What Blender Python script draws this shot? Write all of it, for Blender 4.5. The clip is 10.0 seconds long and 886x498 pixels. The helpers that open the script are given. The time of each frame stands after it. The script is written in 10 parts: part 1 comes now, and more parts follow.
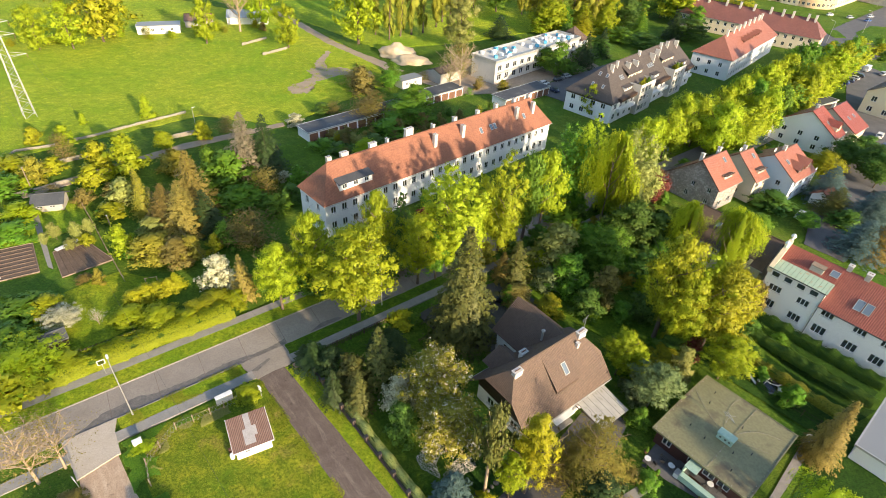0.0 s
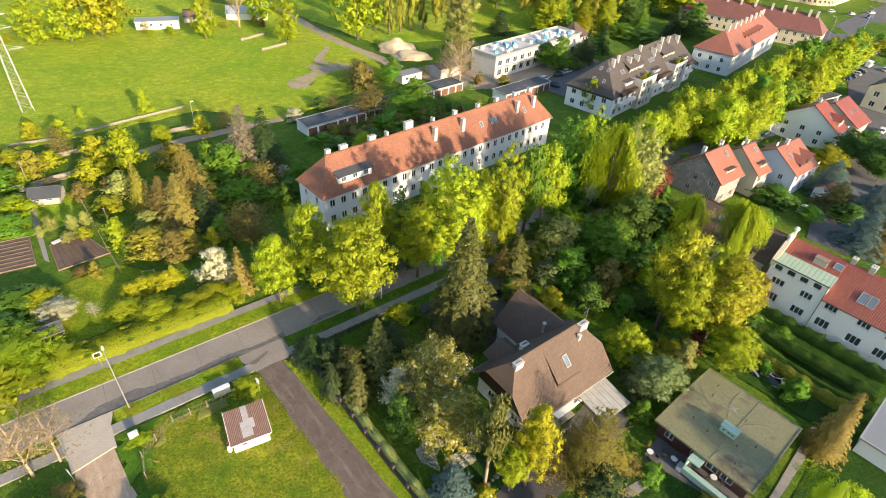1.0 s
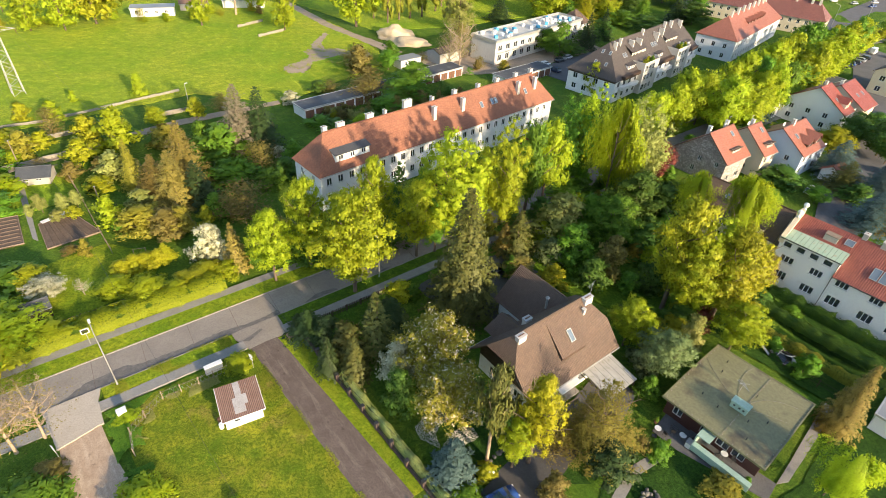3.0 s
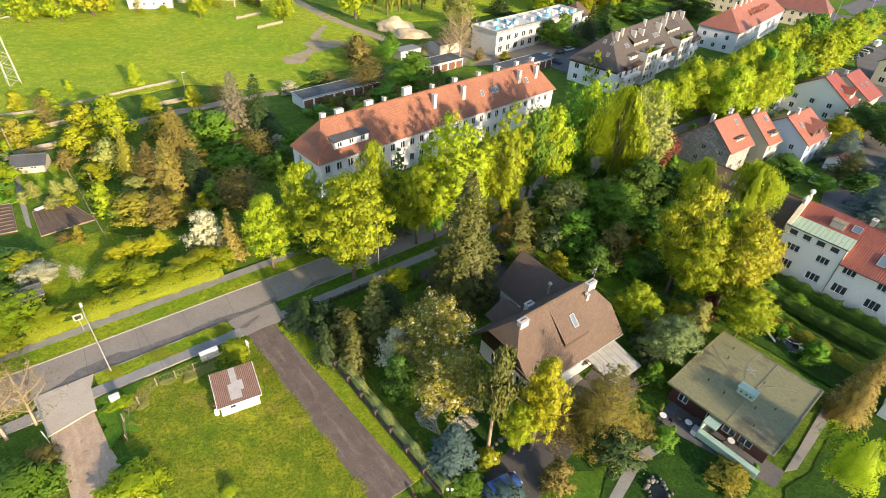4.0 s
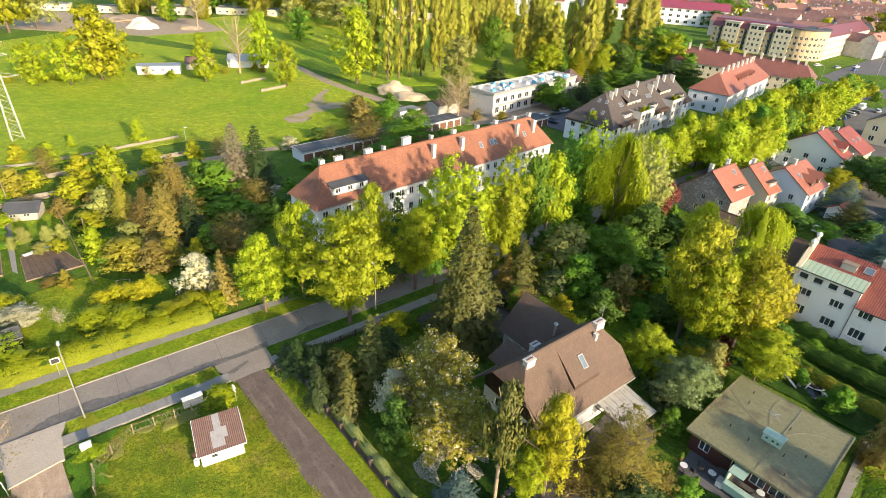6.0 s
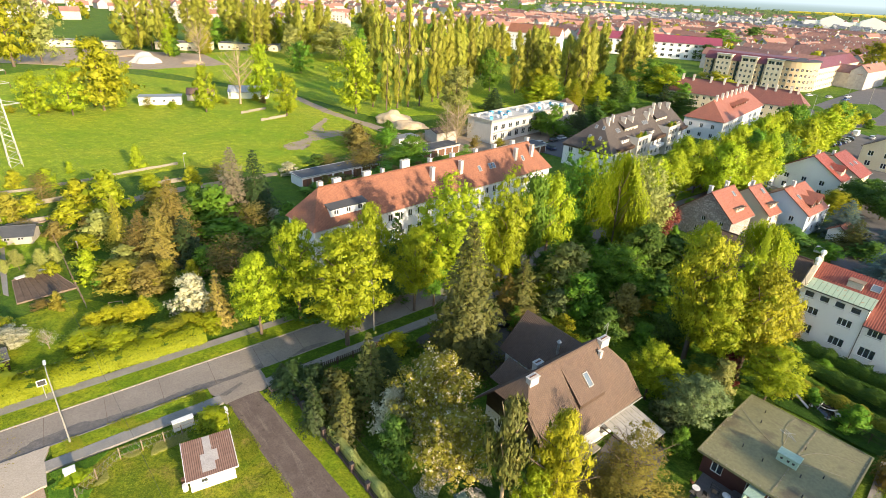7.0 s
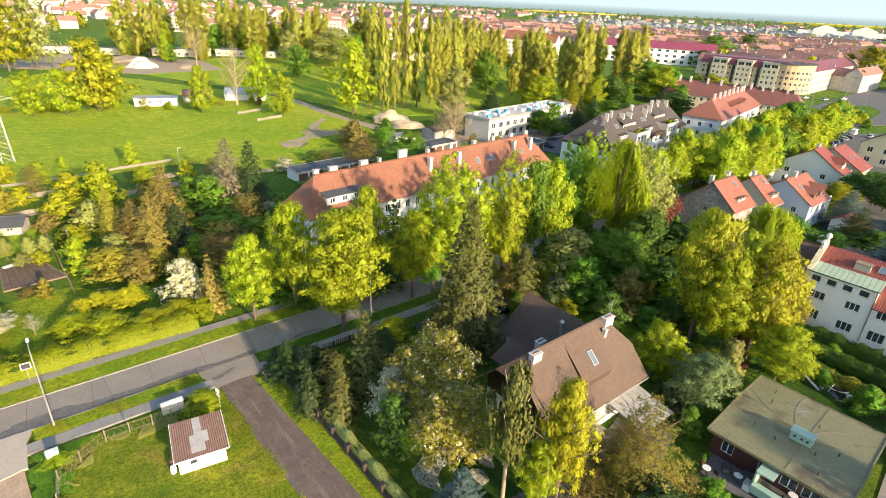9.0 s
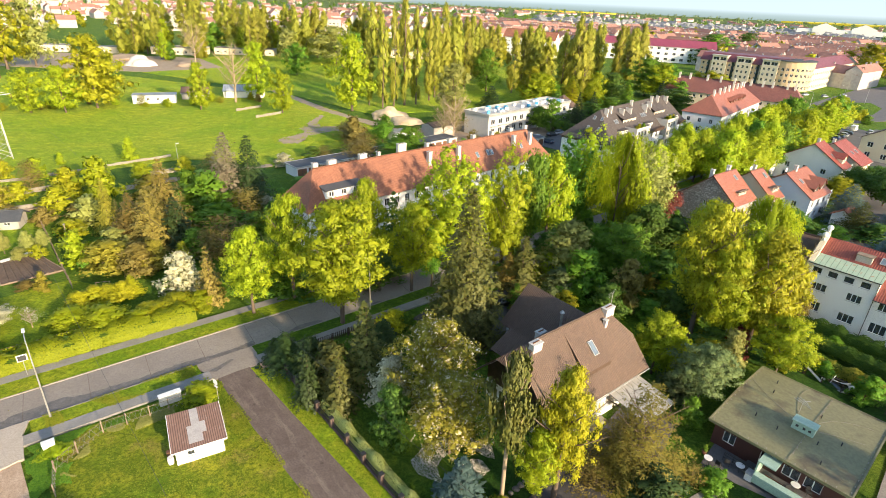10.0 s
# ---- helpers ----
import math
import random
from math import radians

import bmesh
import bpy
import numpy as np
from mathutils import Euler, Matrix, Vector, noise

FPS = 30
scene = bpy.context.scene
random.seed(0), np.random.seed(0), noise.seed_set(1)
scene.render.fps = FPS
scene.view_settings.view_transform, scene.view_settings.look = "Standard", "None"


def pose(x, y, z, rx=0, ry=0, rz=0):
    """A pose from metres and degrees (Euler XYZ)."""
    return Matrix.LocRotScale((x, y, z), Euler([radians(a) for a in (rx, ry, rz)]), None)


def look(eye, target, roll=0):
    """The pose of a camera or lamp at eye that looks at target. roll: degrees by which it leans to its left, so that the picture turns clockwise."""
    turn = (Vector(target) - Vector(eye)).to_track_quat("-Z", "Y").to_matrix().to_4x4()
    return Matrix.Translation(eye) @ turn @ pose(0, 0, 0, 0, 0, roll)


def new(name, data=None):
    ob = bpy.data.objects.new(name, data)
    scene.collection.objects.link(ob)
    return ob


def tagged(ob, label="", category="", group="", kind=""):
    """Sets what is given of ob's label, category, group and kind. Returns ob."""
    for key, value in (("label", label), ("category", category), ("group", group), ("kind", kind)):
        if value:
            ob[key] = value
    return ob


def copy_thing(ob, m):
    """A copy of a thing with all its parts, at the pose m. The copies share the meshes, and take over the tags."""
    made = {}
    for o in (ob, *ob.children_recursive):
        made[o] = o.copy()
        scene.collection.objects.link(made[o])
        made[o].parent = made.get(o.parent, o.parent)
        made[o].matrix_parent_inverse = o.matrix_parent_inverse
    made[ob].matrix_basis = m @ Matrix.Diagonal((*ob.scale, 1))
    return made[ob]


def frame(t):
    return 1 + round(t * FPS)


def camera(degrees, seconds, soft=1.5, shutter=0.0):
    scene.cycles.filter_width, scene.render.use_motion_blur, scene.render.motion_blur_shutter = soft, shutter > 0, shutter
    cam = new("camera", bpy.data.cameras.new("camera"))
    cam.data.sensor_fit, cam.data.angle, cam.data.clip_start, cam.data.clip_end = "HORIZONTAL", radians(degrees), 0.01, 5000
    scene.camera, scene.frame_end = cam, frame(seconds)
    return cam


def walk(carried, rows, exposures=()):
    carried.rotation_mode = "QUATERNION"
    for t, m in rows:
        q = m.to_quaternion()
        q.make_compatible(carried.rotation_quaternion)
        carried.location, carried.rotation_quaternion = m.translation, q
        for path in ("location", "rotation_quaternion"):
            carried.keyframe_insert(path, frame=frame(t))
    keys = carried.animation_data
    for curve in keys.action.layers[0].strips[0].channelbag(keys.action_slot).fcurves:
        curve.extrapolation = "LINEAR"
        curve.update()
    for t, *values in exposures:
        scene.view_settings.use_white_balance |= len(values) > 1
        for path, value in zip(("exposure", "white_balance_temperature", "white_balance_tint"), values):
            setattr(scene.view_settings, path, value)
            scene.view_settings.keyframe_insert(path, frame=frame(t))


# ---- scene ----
cam = camera(78.7, 10.0, 0.65)
PATH = [
    (0, (0.032, -0.009, 62.636), (0.091, 1.599, 61.448), 3.7),
    (0.5, (0.05, -0.002, 62.062), (0.109, 1.606, 60.873), 3.7),
    (1, (0.12, 0.015, 61.229), (0.179, 1.622, 60.039), 3.7),
    (1.5, (0.226, 0.015, 60.213), (0.283, 1.62, 59.021), 3.7),
    (2, (0.292, -0.026, 59.187), (0.35, 1.578, 57.995), 3.7),
    (3.5, (0.371, -0.127, 55.583), (0.432, 1.478, 54.39), 3.6),
    (4, (0.44, -0.094, 54.388), (0.5, 1.508, 53.193), 3.6),
    (4.5, (0.493, -0.047, 53.139), (0.554, 1.554, 51.943), 3.5),
    (5, (0.451, 0.161, 51.98), (0.51, 1.823, 50.868), 3.4),
    (5.5, (0.384, -0.033, 50.598), (0.44, 1.71, 49.619), 3.2),
    (5.7, (0.369, -0.076, 50.285), (0.426, 1.664, 49.301), 3.4),
    (6.8, (0.399, 0.083, 47.441), (0.456, 1.856, 46.519), 3.0),
    (7, (0.385, 0.093, 47.169), (0.442, 1.89, 46.294), 3.0),
    (7.5, (0.401, 0.028, 45.957), (0.46, 1.831, 45.095), 2.9),
    (8, (0.418, 0.053, 44.803), (0.479, 1.856, 43.939), 2.9),
    (8.5, (0.44, 0.11, 43.738), (0.502, 1.918, 42.884), 2.8),
    (9, (0.451, 0.062, 42.729), (0.515, 1.876, 41.891), 2.8),
    (9.5, (0.484, 0.064, 41.985), (0.549, 1.877, 41.143), 2.8),
    (10, (0.554, 0.002, 41.557), (0.619, 1.816, 40.718), 2.7),
]
walk(cam, [(t, look(eye, target, roll)) for t, eye, target, roll in PATH])

# ---- sky and sun ----
SUN_DIR = Vector((0.64, -0.77, 0.0)).normalized()
SUN_ELEV = radians(16.5)
world = bpy.data.worlds.new("sky")
scene.world = world
world.use_nodes = True
wn = world.node_tree.nodes
sky = wn.new("ShaderNodeTexSky")
sky.sky_type = "NISHITA"
sky.sun_disc = False
sky.sun_elevation = SUN_ELEV
sky.sun_rotation = math.atan2(SUN_DIR.x, SUN_DIR.y)
sky.air_density, sky.dust_density, sky.ozone_density = 1.0, 1.0, 1.0
world.node_tree.links.new(sky.outputs[0], wn["Background"].inputs[0])
wn["Background"].inputs[1].default_value = 0.15
sun = new("sun", bpy.data.lights.new("sun", "SUN"))
sun.data.energy, sun.data.angle, sun.data.color = 4.2, radians(1.6), (1.0, 0.79, 0.53)
to_sun = SUN_DIR * math.cos(SUN_ELEV) + Vector((0, 0, math.sin(SUN_ELEV)))
sun.matrix_world = look(to_sun * 200, (0, 0, 0))
scene.view_settings.exposure = 1.21


# ---- materials ----
def nodes_of(name):
    m = bpy.data.materials.new(name)
    m.use_nodes = True
    nt = m.node_tree
    return m, nt.nodes, nt.links, nt.nodes["Principled BSDF"]


def tex_noise(n, l, vec, scale, detail=4.0, rough=0.6):
    t = n.new("ShaderNodeTexNoise")
    t.inputs["Scale"].default_value = scale
    t.inputs["Detail"].default_value = detail
    t.inputs["Roughness"].default_value = rough
    l.new(vec, t.inputs["Vector"])
    return t.outputs["Fac"]


def ramp(n, l, fac, stops):
    r = n.new("ShaderNodeValToRGB")
    e = r.color_ramp.elements
    while len(e) < len(stops):
        e.new(0.5)
    for el, (p, c) in zip(e, stops):
        el.position, el.color = p, (*c, 1)
    l.new(fac, r.inputs[0])
    return r.outputs[0]


def mixc(n, l, fac, a, b, mode="MIX"):
    m = n.new("ShaderNodeMix")
    m.data_type, m.blend_type = "RGBA", mode
    for sock, v in ((m.inputs[0], fac), (m.inputs[6], a), (m.inputs[7], b)):
        if isinstance(v, (int, float)):
            sock.default_value = v
        elif isinstance(v, tuple):
            sock.default_value = (*v, 1)
        else:
            l.new(v, sock)
    return m.outputs[2]


def bumped(n, l, bsdf, fac, strength, dist):
    b = n.new("ShaderNodeBump")
    b.inputs["Strength"].default_value, b.inputs["Distance"].default_value = strength, dist
    l.new(fac, b.inputs["Height"])
    l.new(b.outputs[0], bsdf.inputs["Normal"])


def surface(name, base, vary, scale=1.0, fine=8.0, rough=0.8, metal=0.0, bump=0.3, dist=0.02, stain=None, stain_scale=0.3, stain_at=0.6, coords="Object"):
    """A weathered surface: two tones in coarse patches, fine grain, optional stains."""
    m, n, l, b = nodes_of(name)
    if coords == "World":
        vec = n.new("ShaderNodeNewGeometry").outputs["Position"]
    else:
        vec = n.new("ShaderNodeTexCoord").outputs["Object"]
    coarse, grain = tex_noise(n, l, vec, scale), tex_noise(n, l, vec, fine, 3)
    c = ramp(n, l, coarse, [(0.3, base), (0.7, vary)])
    dark = tuple(0.72 * v for v in base)
    c = mixc(n, l, ramp(n, l, grain, [(0.35, (0.55,) * 3), (0.6, (0.0,) * 3)]), c, dark)
    if stain:
        s = ramp(n, l, tex_noise(n, l, vec, stain_scale, 6, 0.65), [(stain_at, (0,) * 3), (stain_at + 0.12, (1,) * 3)])
        c = mixc(n, l, s, c, stain)
    l.new(c, b.inputs["Base Color"])
    b.inputs["Roughness"].default_value, b.inputs["Metallic"].default_value = rough, metal
    bumped(n, l, b, grain, bump, dist)
    return m


def roof_tiles(name, base, vary, moss=None, course=0.34, width=0.26, rough=0.7):
    """Rows of pantiles: waves across the slope, steps down it, tone changing tile by tile."""
    m, n, l, b = nodes_of(name)
    uv = n.new("ShaderNodeUVMap").outputs[0]
    sep = n.new("ShaderNodeSeparateXYZ")
    l.new(uv, sep.inputs[0])

    def op(kind, a, v=None):
        k = n.new("ShaderNodeMath")
        k.operation = kind
        l.new(a, k.inputs[0])
        if isinstance(v, (int, float)):
            k.inputs[1].default_value = v
        elif v is not None:
            l.new(v, k.inputs[1])
        return k.outputs[0]

    u, v = op("DIVIDE", sep.outputs[0], width), op("DIVIDE", sep.outputs[1], course)
    wave = op("ABSOLUTE", op("SINE", op("MULTIPLY", u, math.pi)))
    step = op("FRACT", v)
    cell = n.new("ShaderNodeCombineXYZ")
    l.new(op("FLOOR", u), cell.inputs[0])
    l.new(op("FLOOR", v), cell.inputs[1])
    white = n.new("ShaderNodeTexWhiteNoise")
    l.new(cell.outputs[0], white.inputs["Vector"])
    c = mixc(n, l, white.outputs[0], base, vary)
    big = tex_noise(n, l, uv, 0.35, 6, 0.65)
    c = mixc(n, l, ramp(n, l, big, [(0.4, (0,) * 3), (0.75, (0.55,) * 3)]), c, moss or tuple(0.6 * k for k in base))
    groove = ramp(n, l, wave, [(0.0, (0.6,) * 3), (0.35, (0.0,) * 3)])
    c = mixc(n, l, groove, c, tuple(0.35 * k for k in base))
    l.new(c, b.inputs["Base Color"])
    b.inputs["Roughness"].default_value = rough
    bumped(n, l, b, op("ADD", wave, op("MULTIPLY", step, 0.5)), 0.8, 0.06)
    return m


def seams(name, base, vary, width=0.55, stain=None, rough=0.45, metal=0.0, depth=0.05):
    """Sheet metal or corrugated board with standing seams along the slope."""
    m, n, l, b = nodes_of(name)
    uv = n.new("ShaderNodeUVMap").outputs[0]
    sep = n.new("ShaderNodeSeparateXYZ")
    l.new(uv, sep.inputs[0])
    k = n.new("ShaderNodeMath")
    k.operation = "PINGPONG"
    l.new(sep.outputs[0], k.inputs[0])
    k.inputs[1].default_value = width / 2
    edge = ramp(n, l, k.outputs[0], [(0.02, (1,) * 3), (0.06, (0,) * 3)])
    big = tex_noise(n, l, uv, 0.7, 6, 0.7)
    c = ramp(n, l, big, [(0.35, base), (0.65, vary)])
    if stain:
        c = mixc(n, l, ramp(n, l, tex_noise(n, l, uv, 1.6, 7, 0.7), [(0.56, (0,) * 3), (0.66, (1,) * 3)]), c, stain)
    c = mixc(n, l, edge, c, tuple(0.55 * q for q in base))
    l.new(c, b.inputs["Base Color"])
    b.inputs["Roughness"].default_value, b.inputs["Metallic"].default_value = rough, metal
    bumped(n, l, b, k.outputs[0], 0.7, depth)
    return m


def foliage(name, dark, bright, odd=None, thin=0.3, rough=0.55):
    """Leaves: every leaf has its own tone, every plant a slightly different one."""
    m, n, l, b = nodes_of(name)
    dark = tuple(0.78 * d + 0.22 * k for d, k in zip(dark, bright))
    geo, info = n.new("ShaderNodeNewGeometry"), n.new("ShaderNodeObjectInfo")
    c = ramp(n, l, geo.outputs["Random Per Island"], [(0.0, dark), (0.8, bright)] + ([(0.87, bright), (0.89, odd)] if odd else []))
    bunch = tex_noise(n, l, n.new("ShaderNodeTexCoord").outputs["Object"], 5.0, 3.0, 0.6)
    c = mixc(n, l, ramp(n, l, bunch, [(0.42, (0.0,) * 3), (0.62, (0.6,) * 3)]), c, bright)
    c = mixc(n, l, ramp(n, l, bunch, [(0.36, (0.5,) * 3), (0.5, (0.0,) * 3)]), c, tuple(0.85 * k for k in dark))
    hsv = n.new("ShaderNodeHueSaturation")
    for sock, lo, hi in (("Hue", 0.493, 0.514), ("Value", 0.85, 1.15)):
        r = n.new("ShaderNodeMapRange")
        l.new(info.outputs["Random"], r.inputs[0])
        r.inputs[3].default_value, r.inputs[4].default_value = lo, hi
        l.new(r.outputs[0], hsv.inputs[sock])
    l.new(c, hsv.inputs["Color"])
    l.new(hsv.outputs[0], b.inputs["Base Color"])
    b.inputs["Roughness"].default_value = rough
    b.inputs["Specular IOR Level"].default_value = 0.25
    tr = n.new("ShaderNodeBsdfTranslucent")
    l.new(hsv.outputs[0], tr.inputs[0])
    mix = n.new("ShaderNodeMixShader")
    mix.inputs[0].default_value = thin
    l.new(b.outputs[0], mix.inputs[1])
    l.new(tr.outputs[0], mix.inputs[2])
    l.new(mix.outputs[0], n["Material Output"].inputs[0])
    return m


def grass(name, lush, dry, earth, patch=0.08, earth_at=0.68):
    """Turf: broad drifts of lush and dry, hand-sized mottling, fine blades, a few worn spots."""
    m, n, l, b = nodes_of(name)
    vec = n.new("ShaderNodeNewGeometry").outputs["Position"]
    big, mid = tex_noise(n, l, vec, patch, 6, 0.65), tex_noise(n, l, vec, 0.45, 6, 0.7)
    small, fine = tex_noise(n, l, vec, 2.6, 5, 0.7), tex_noise(n, l, vec, 9.0, 4, 0.75)
    c = ramp(n, l, big, [(0.36, lush), (0.64, dry)])
    c = mixc(n, l, ramp(n, l, mid, [(0.36, (0.6,) * 3), (0.58, (0,) * 3)]), c, tuple(0.66 * k for k in lush))
    c = mixc(n, l, ramp(n, l, mid, [(0.56, (0,) * 3), (0.66, (0.5,) * 3)]), c, tuple(min(1, 1.25 * k) for k in dry))
    c = mixc(n, l, ramp(n, l, big, [(earth_at, (0,) * 3), (earth_at + 0.1, (0.7,) * 3)]), c, earth)
    c = mixc(n, l, ramp(n, l, small, [(0.38, (0.7,) * 3), (0.56, (0,) * 3)]), c, tuple(0.42 * k for k in lush))
    c = mixc(n, l, ramp(n, l, fine, [(0.36, (0.85,) * 3), (0.54, (0,) * 3)]), c, tuple(0.33 * k for k in lush))
    l.new(c, b.inputs["Base Color"])
    b.inputs["Roughness"].default_value = 0.9
    b.inputs["Specular IOR Level"].default_value = 0.15
    mx = n.new("ShaderNodeMath")
    mx.operation = "ADD"
    l.new(fine, mx.inputs[0])
    l.new(small, mx.inputs[1])
    bumped(n, l, b, mx.outputs[0], 0.8, 0.3)
    return m


def glass(name, tint):
    m, n, l, b = nodes_of(name)
    b.inputs["Base Color"].default_value = (*tint, 1)
    b.inputs["Roughness"].default_value = 0.06
    b.inputs["Transmission Weight"].default_value = 0.5
    b.inputs["IOR"].default_value = 1.5
    return m


def plain(name, c, rough=0.6, metal=0.0):
    return surface(name, c, tuple(min(1, 0.88 * k) for k in c), 2.0, 14.0, rough, metal, 0.1, 0.005)


def rubble(name, dark, pale, joint, size=0.4):
    """Rubble masonry: stones of uneven size and tone with sunken joints."""
    m, n, l, b = nodes_of(name)
    co = n.new("ShaderNodeTexCoord").outputs["Object"]
    vor, edge = n.new("ShaderNodeTexVoronoi"), n.new("ShaderNodeTexVoronoi")
    edge.feature = "DISTANCE_TO_EDGE"
    for v in (vor, edge):
        v.inputs["Scale"].default_value = 1 / size
        l.new(co, v.inputs["Vector"])
    sep = n.new("ShaderNodeSeparateColor")
    l.new(vor.outputs["Color"], sep.inputs[0])
    c = ramp(n, l, sep.outputs[0], [(0.0, dark), (1.0, pale)])
    c = mixc(n, l, ramp(n, l, edge.outputs["Distance"], [(0.04, (1,) * 3), (0.14, (0,) * 3)]), c, joint)
    l.new(c, b.inputs["Base Color"])
    b.inputs["Roughness"].default_value = 0.9
    bumped(n, l, b, edge.outputs["Distance"], 0.9, 0.12)
    return m


def streaked(name, base, vary, worn):
    """A travelled surface: grain, blotches, and pale worn streaks that run along its length (its local y)."""
    m, n, l, b = nodes_of(name)
    co = n.new("ShaderNodeTexCoord").outputs["Object"]
    mp = n.new("ShaderNodeMapping")
    mp.inputs["Scale"].default_value = (1.0, 0.14, 1.0)
    l.new(co, mp.inputs[0])
    c = ramp(n, l, tex_noise(n, l, co, 0.5, 6, 0.65), [(0.35, base), (0.65, vary)])
    c = mixc(n, l, ramp(n, l, tex_noise(n, l, mp.outputs[0], 1.1, 7, 0.72), [(0.5, (0,) * 3), (0.68, (0.8,) * 3)]), c, worn)
    grain = tex_noise(n, l, co, 7.0, 4, 0.7)
    c = mixc(n, l, ramp(n, l, grain, [(0.36, (0.6,) * 3), (0.56, (0,) * 3)]), c, tuple(0.6 * k for k in base))
    c = mixc(n, l, ramp(n, l, tex_noise(n, l, co, 0.9, 5, 0.6), [(0.64, (0,) * 3), (0.70, (0.7,) * 3)]), c, tuple(0.5 * k for k in base))
    l.new(c, b.inputs["Base Color"])
    b.inputs["Roughness"].default_value = 0.9
    bumped(n, l, b, grain, 0.4, 0.02)
    return m


M_GRASS = grass("grass", (0.09, 0.20, 0.012), (0.18, 0.28, 0.016), (0.16, 0.12, 0.06), 0.05, 0.74)
M_MEADOW = grass("meadow_grass", (0.27, 0.45, 0.022), (0.60, 0.60, 0.045), (0.58, 0.46, 0.08), 0.026, 0.62)
M_VERGE = grass("verge_grass", (0.22, 0.36, 0.015), (0.45, 0.47, 0.025), (0.30, 0.24, 0.08), 0.15, 0.62)
M_LOT = grass("dry_lot_grass", (0.16, 0.27, 0.015), (0.44, 0.42, 0.03), (0.40, 0.28, 0.10), 0.16, 0.55)
# lawn in the gardens' shade: the shade is put into its dark greens
M_SHADED_LAWN = grass("lawn", (0.035, 0.10, 0.012), (0.07, 0.15, 0.015), (0.08, 0.06, 0.03), 0.1, 0.72)
M_UNDER = grass("garden_floor", (0.10, 0.22, 0.018), (0.21, 0.285, 0.03), (0.11, 0.085, 0.04), 0.12, 0.62)
M_ASPHALT = surface("asphalt", (0.235, 0.20, 0.168), (0.31, 0.27, 0.225), 0.25, 6.0, 0.85, 0, 0.3, 0.01, (0.14, 0.13, 0.12), 0.5, 0.62, "World")
M_WET = surface("dark_asphalt_patch", (0.10, 0.088, 0.08), (0.20, 0.175, 0.15), 1.1, 7.0, 0.55, 0, 0.3, 0.01, None, 1, 1, "World")
M_SIDEWALK = surface("concrete_flags", (0.24, 0.225, 0.205), (0.32, 0.30, 0.27), 0.7, 7.0, 0.85, 0, 0.3, 0.01, None, 1, 1, "World")
M_KERB = surface("kerb_concrete", (0.25, 0.225, 0.185), (0.36, 0.32, 0.26), 0.8, 9.0, 0.85, 0, 0.3, 0.01)
M_LANE = streaked("worn_tarmac", (0.12, 0.088, 0.072), (0.17, 0.128, 0.105), (0.26, 0.21, 0.17))
M_SLAB = surface("concrete_slab", (0.42, 0.36, 0.29), (0.52, 0.45, 0.37), 0.5, 6.0, 0.85, 0, 0.3, 0.01, (0.28, 0.25, 0.21), 0.5, 0.58, "World")
M_TRACK = streaked("sandy_track", (0.40, 0.28, 0.19), (0.50, 0.37, 0.26), (0.62, 0.49, 0.36))
M_DIRT = surface("dirt", (0.30, 0.23, 0.16), (0.42, 0.33, 0.24), 0.35, 5.0, 0.95, 0, 0.6, 0.05, (0.20, 0.17, 0.10), 0.3, 0.6, "World")
M_SOIL = surface("dug_soil", (0.11, 0.075, 0.052), (0.17, 0.115, 0.08), 0.8, 5.0, 0.95, 0, 0.8, 0.06, None, 1, 1, "World")
M_PAVING = surface("grey_paving", (0.105, 0.10, 0.10), (0.15, 0.143, 0.14), 0.3, 7.0, 0.85, 0, 0.3, 0.01, (0.13, 0.13, 0.13), 0.3, 0.6, "World")
M_OLDWALL = surface("old_field_concrete", (0.24, 0.215, 0.17), (0.34, 0.31, 0.25), 0.8, 7.0, 0.9, 0, 0.4, 0.02, (0.15, 0.14, 0.10), 1.0, 0.58)
# block paving with the shade over drive and forecourt painted into its tone
M_SHADEPAVE = surface("shaded_block_paving", (0.065, 0.06, 0.058), (0.095, 0.088, 0.082), 0.5, 7.0, 0.85, 0, 0.3, 0.01, None, 1, 1, "World")
M_ROCK = surface("garden_rock", (0.10, 0.095, 0.085), (0.17, 0.16, 0.14), 1.5, 7.0, 0.85, 0, 0.5, 0.03)
M_PATCH = surface("pale_sheet", (0.34, 0.32, 0.31), (0.45, 0.43, 0.42), 1.2, 8.0, 0.6, 0, 0.2, 0.01, (0.26, 0.22, 0.20), 1.2, 0.6)
M_SAND = surface("sand", (0.54, 0.41, 0.25), (0.64, 0.51, 0.34), 0.5, 5.0, 0.95, 0, 0.6, 0.06)
M_RENDER = surface("white_render", (0.79, 0.785, 0.775), (0.83, 0.83, 0.82), 0.35, 9.0, 0.85, 0, 0.12, 0.01, (0.62, 0.61, 0.58), 0.3, 0.66)
M_BLUE = surface("pale_blue_render", (0.56, 0.64, 0.73), (0.60, 0.68, 0.76), 0.3, 9.0, 0.85)
M_CREAM = surface("cream_render", (0.68, 0.58, 0.42), (0.74, 0.65, 0.49), 0.3, 9.0, 0.85)
M_YELLOW = surface("yellow_render", (0.55, 0.40, 0.24), (0.62, 0.47, 0.30), 0.2, 9.0, 0.85)
M_BEIGE = surface("grey_beige_render", (0.42, 0.38, 0.33), (0.50, 0.46, 0.41), 0.4, 9.0, 0.85)
M_STONE = rubble("rough_stone", (0.30, 0.25, 0.23), (0.56, 0.50, 0.46), (0.20, 0.17, 0.155))
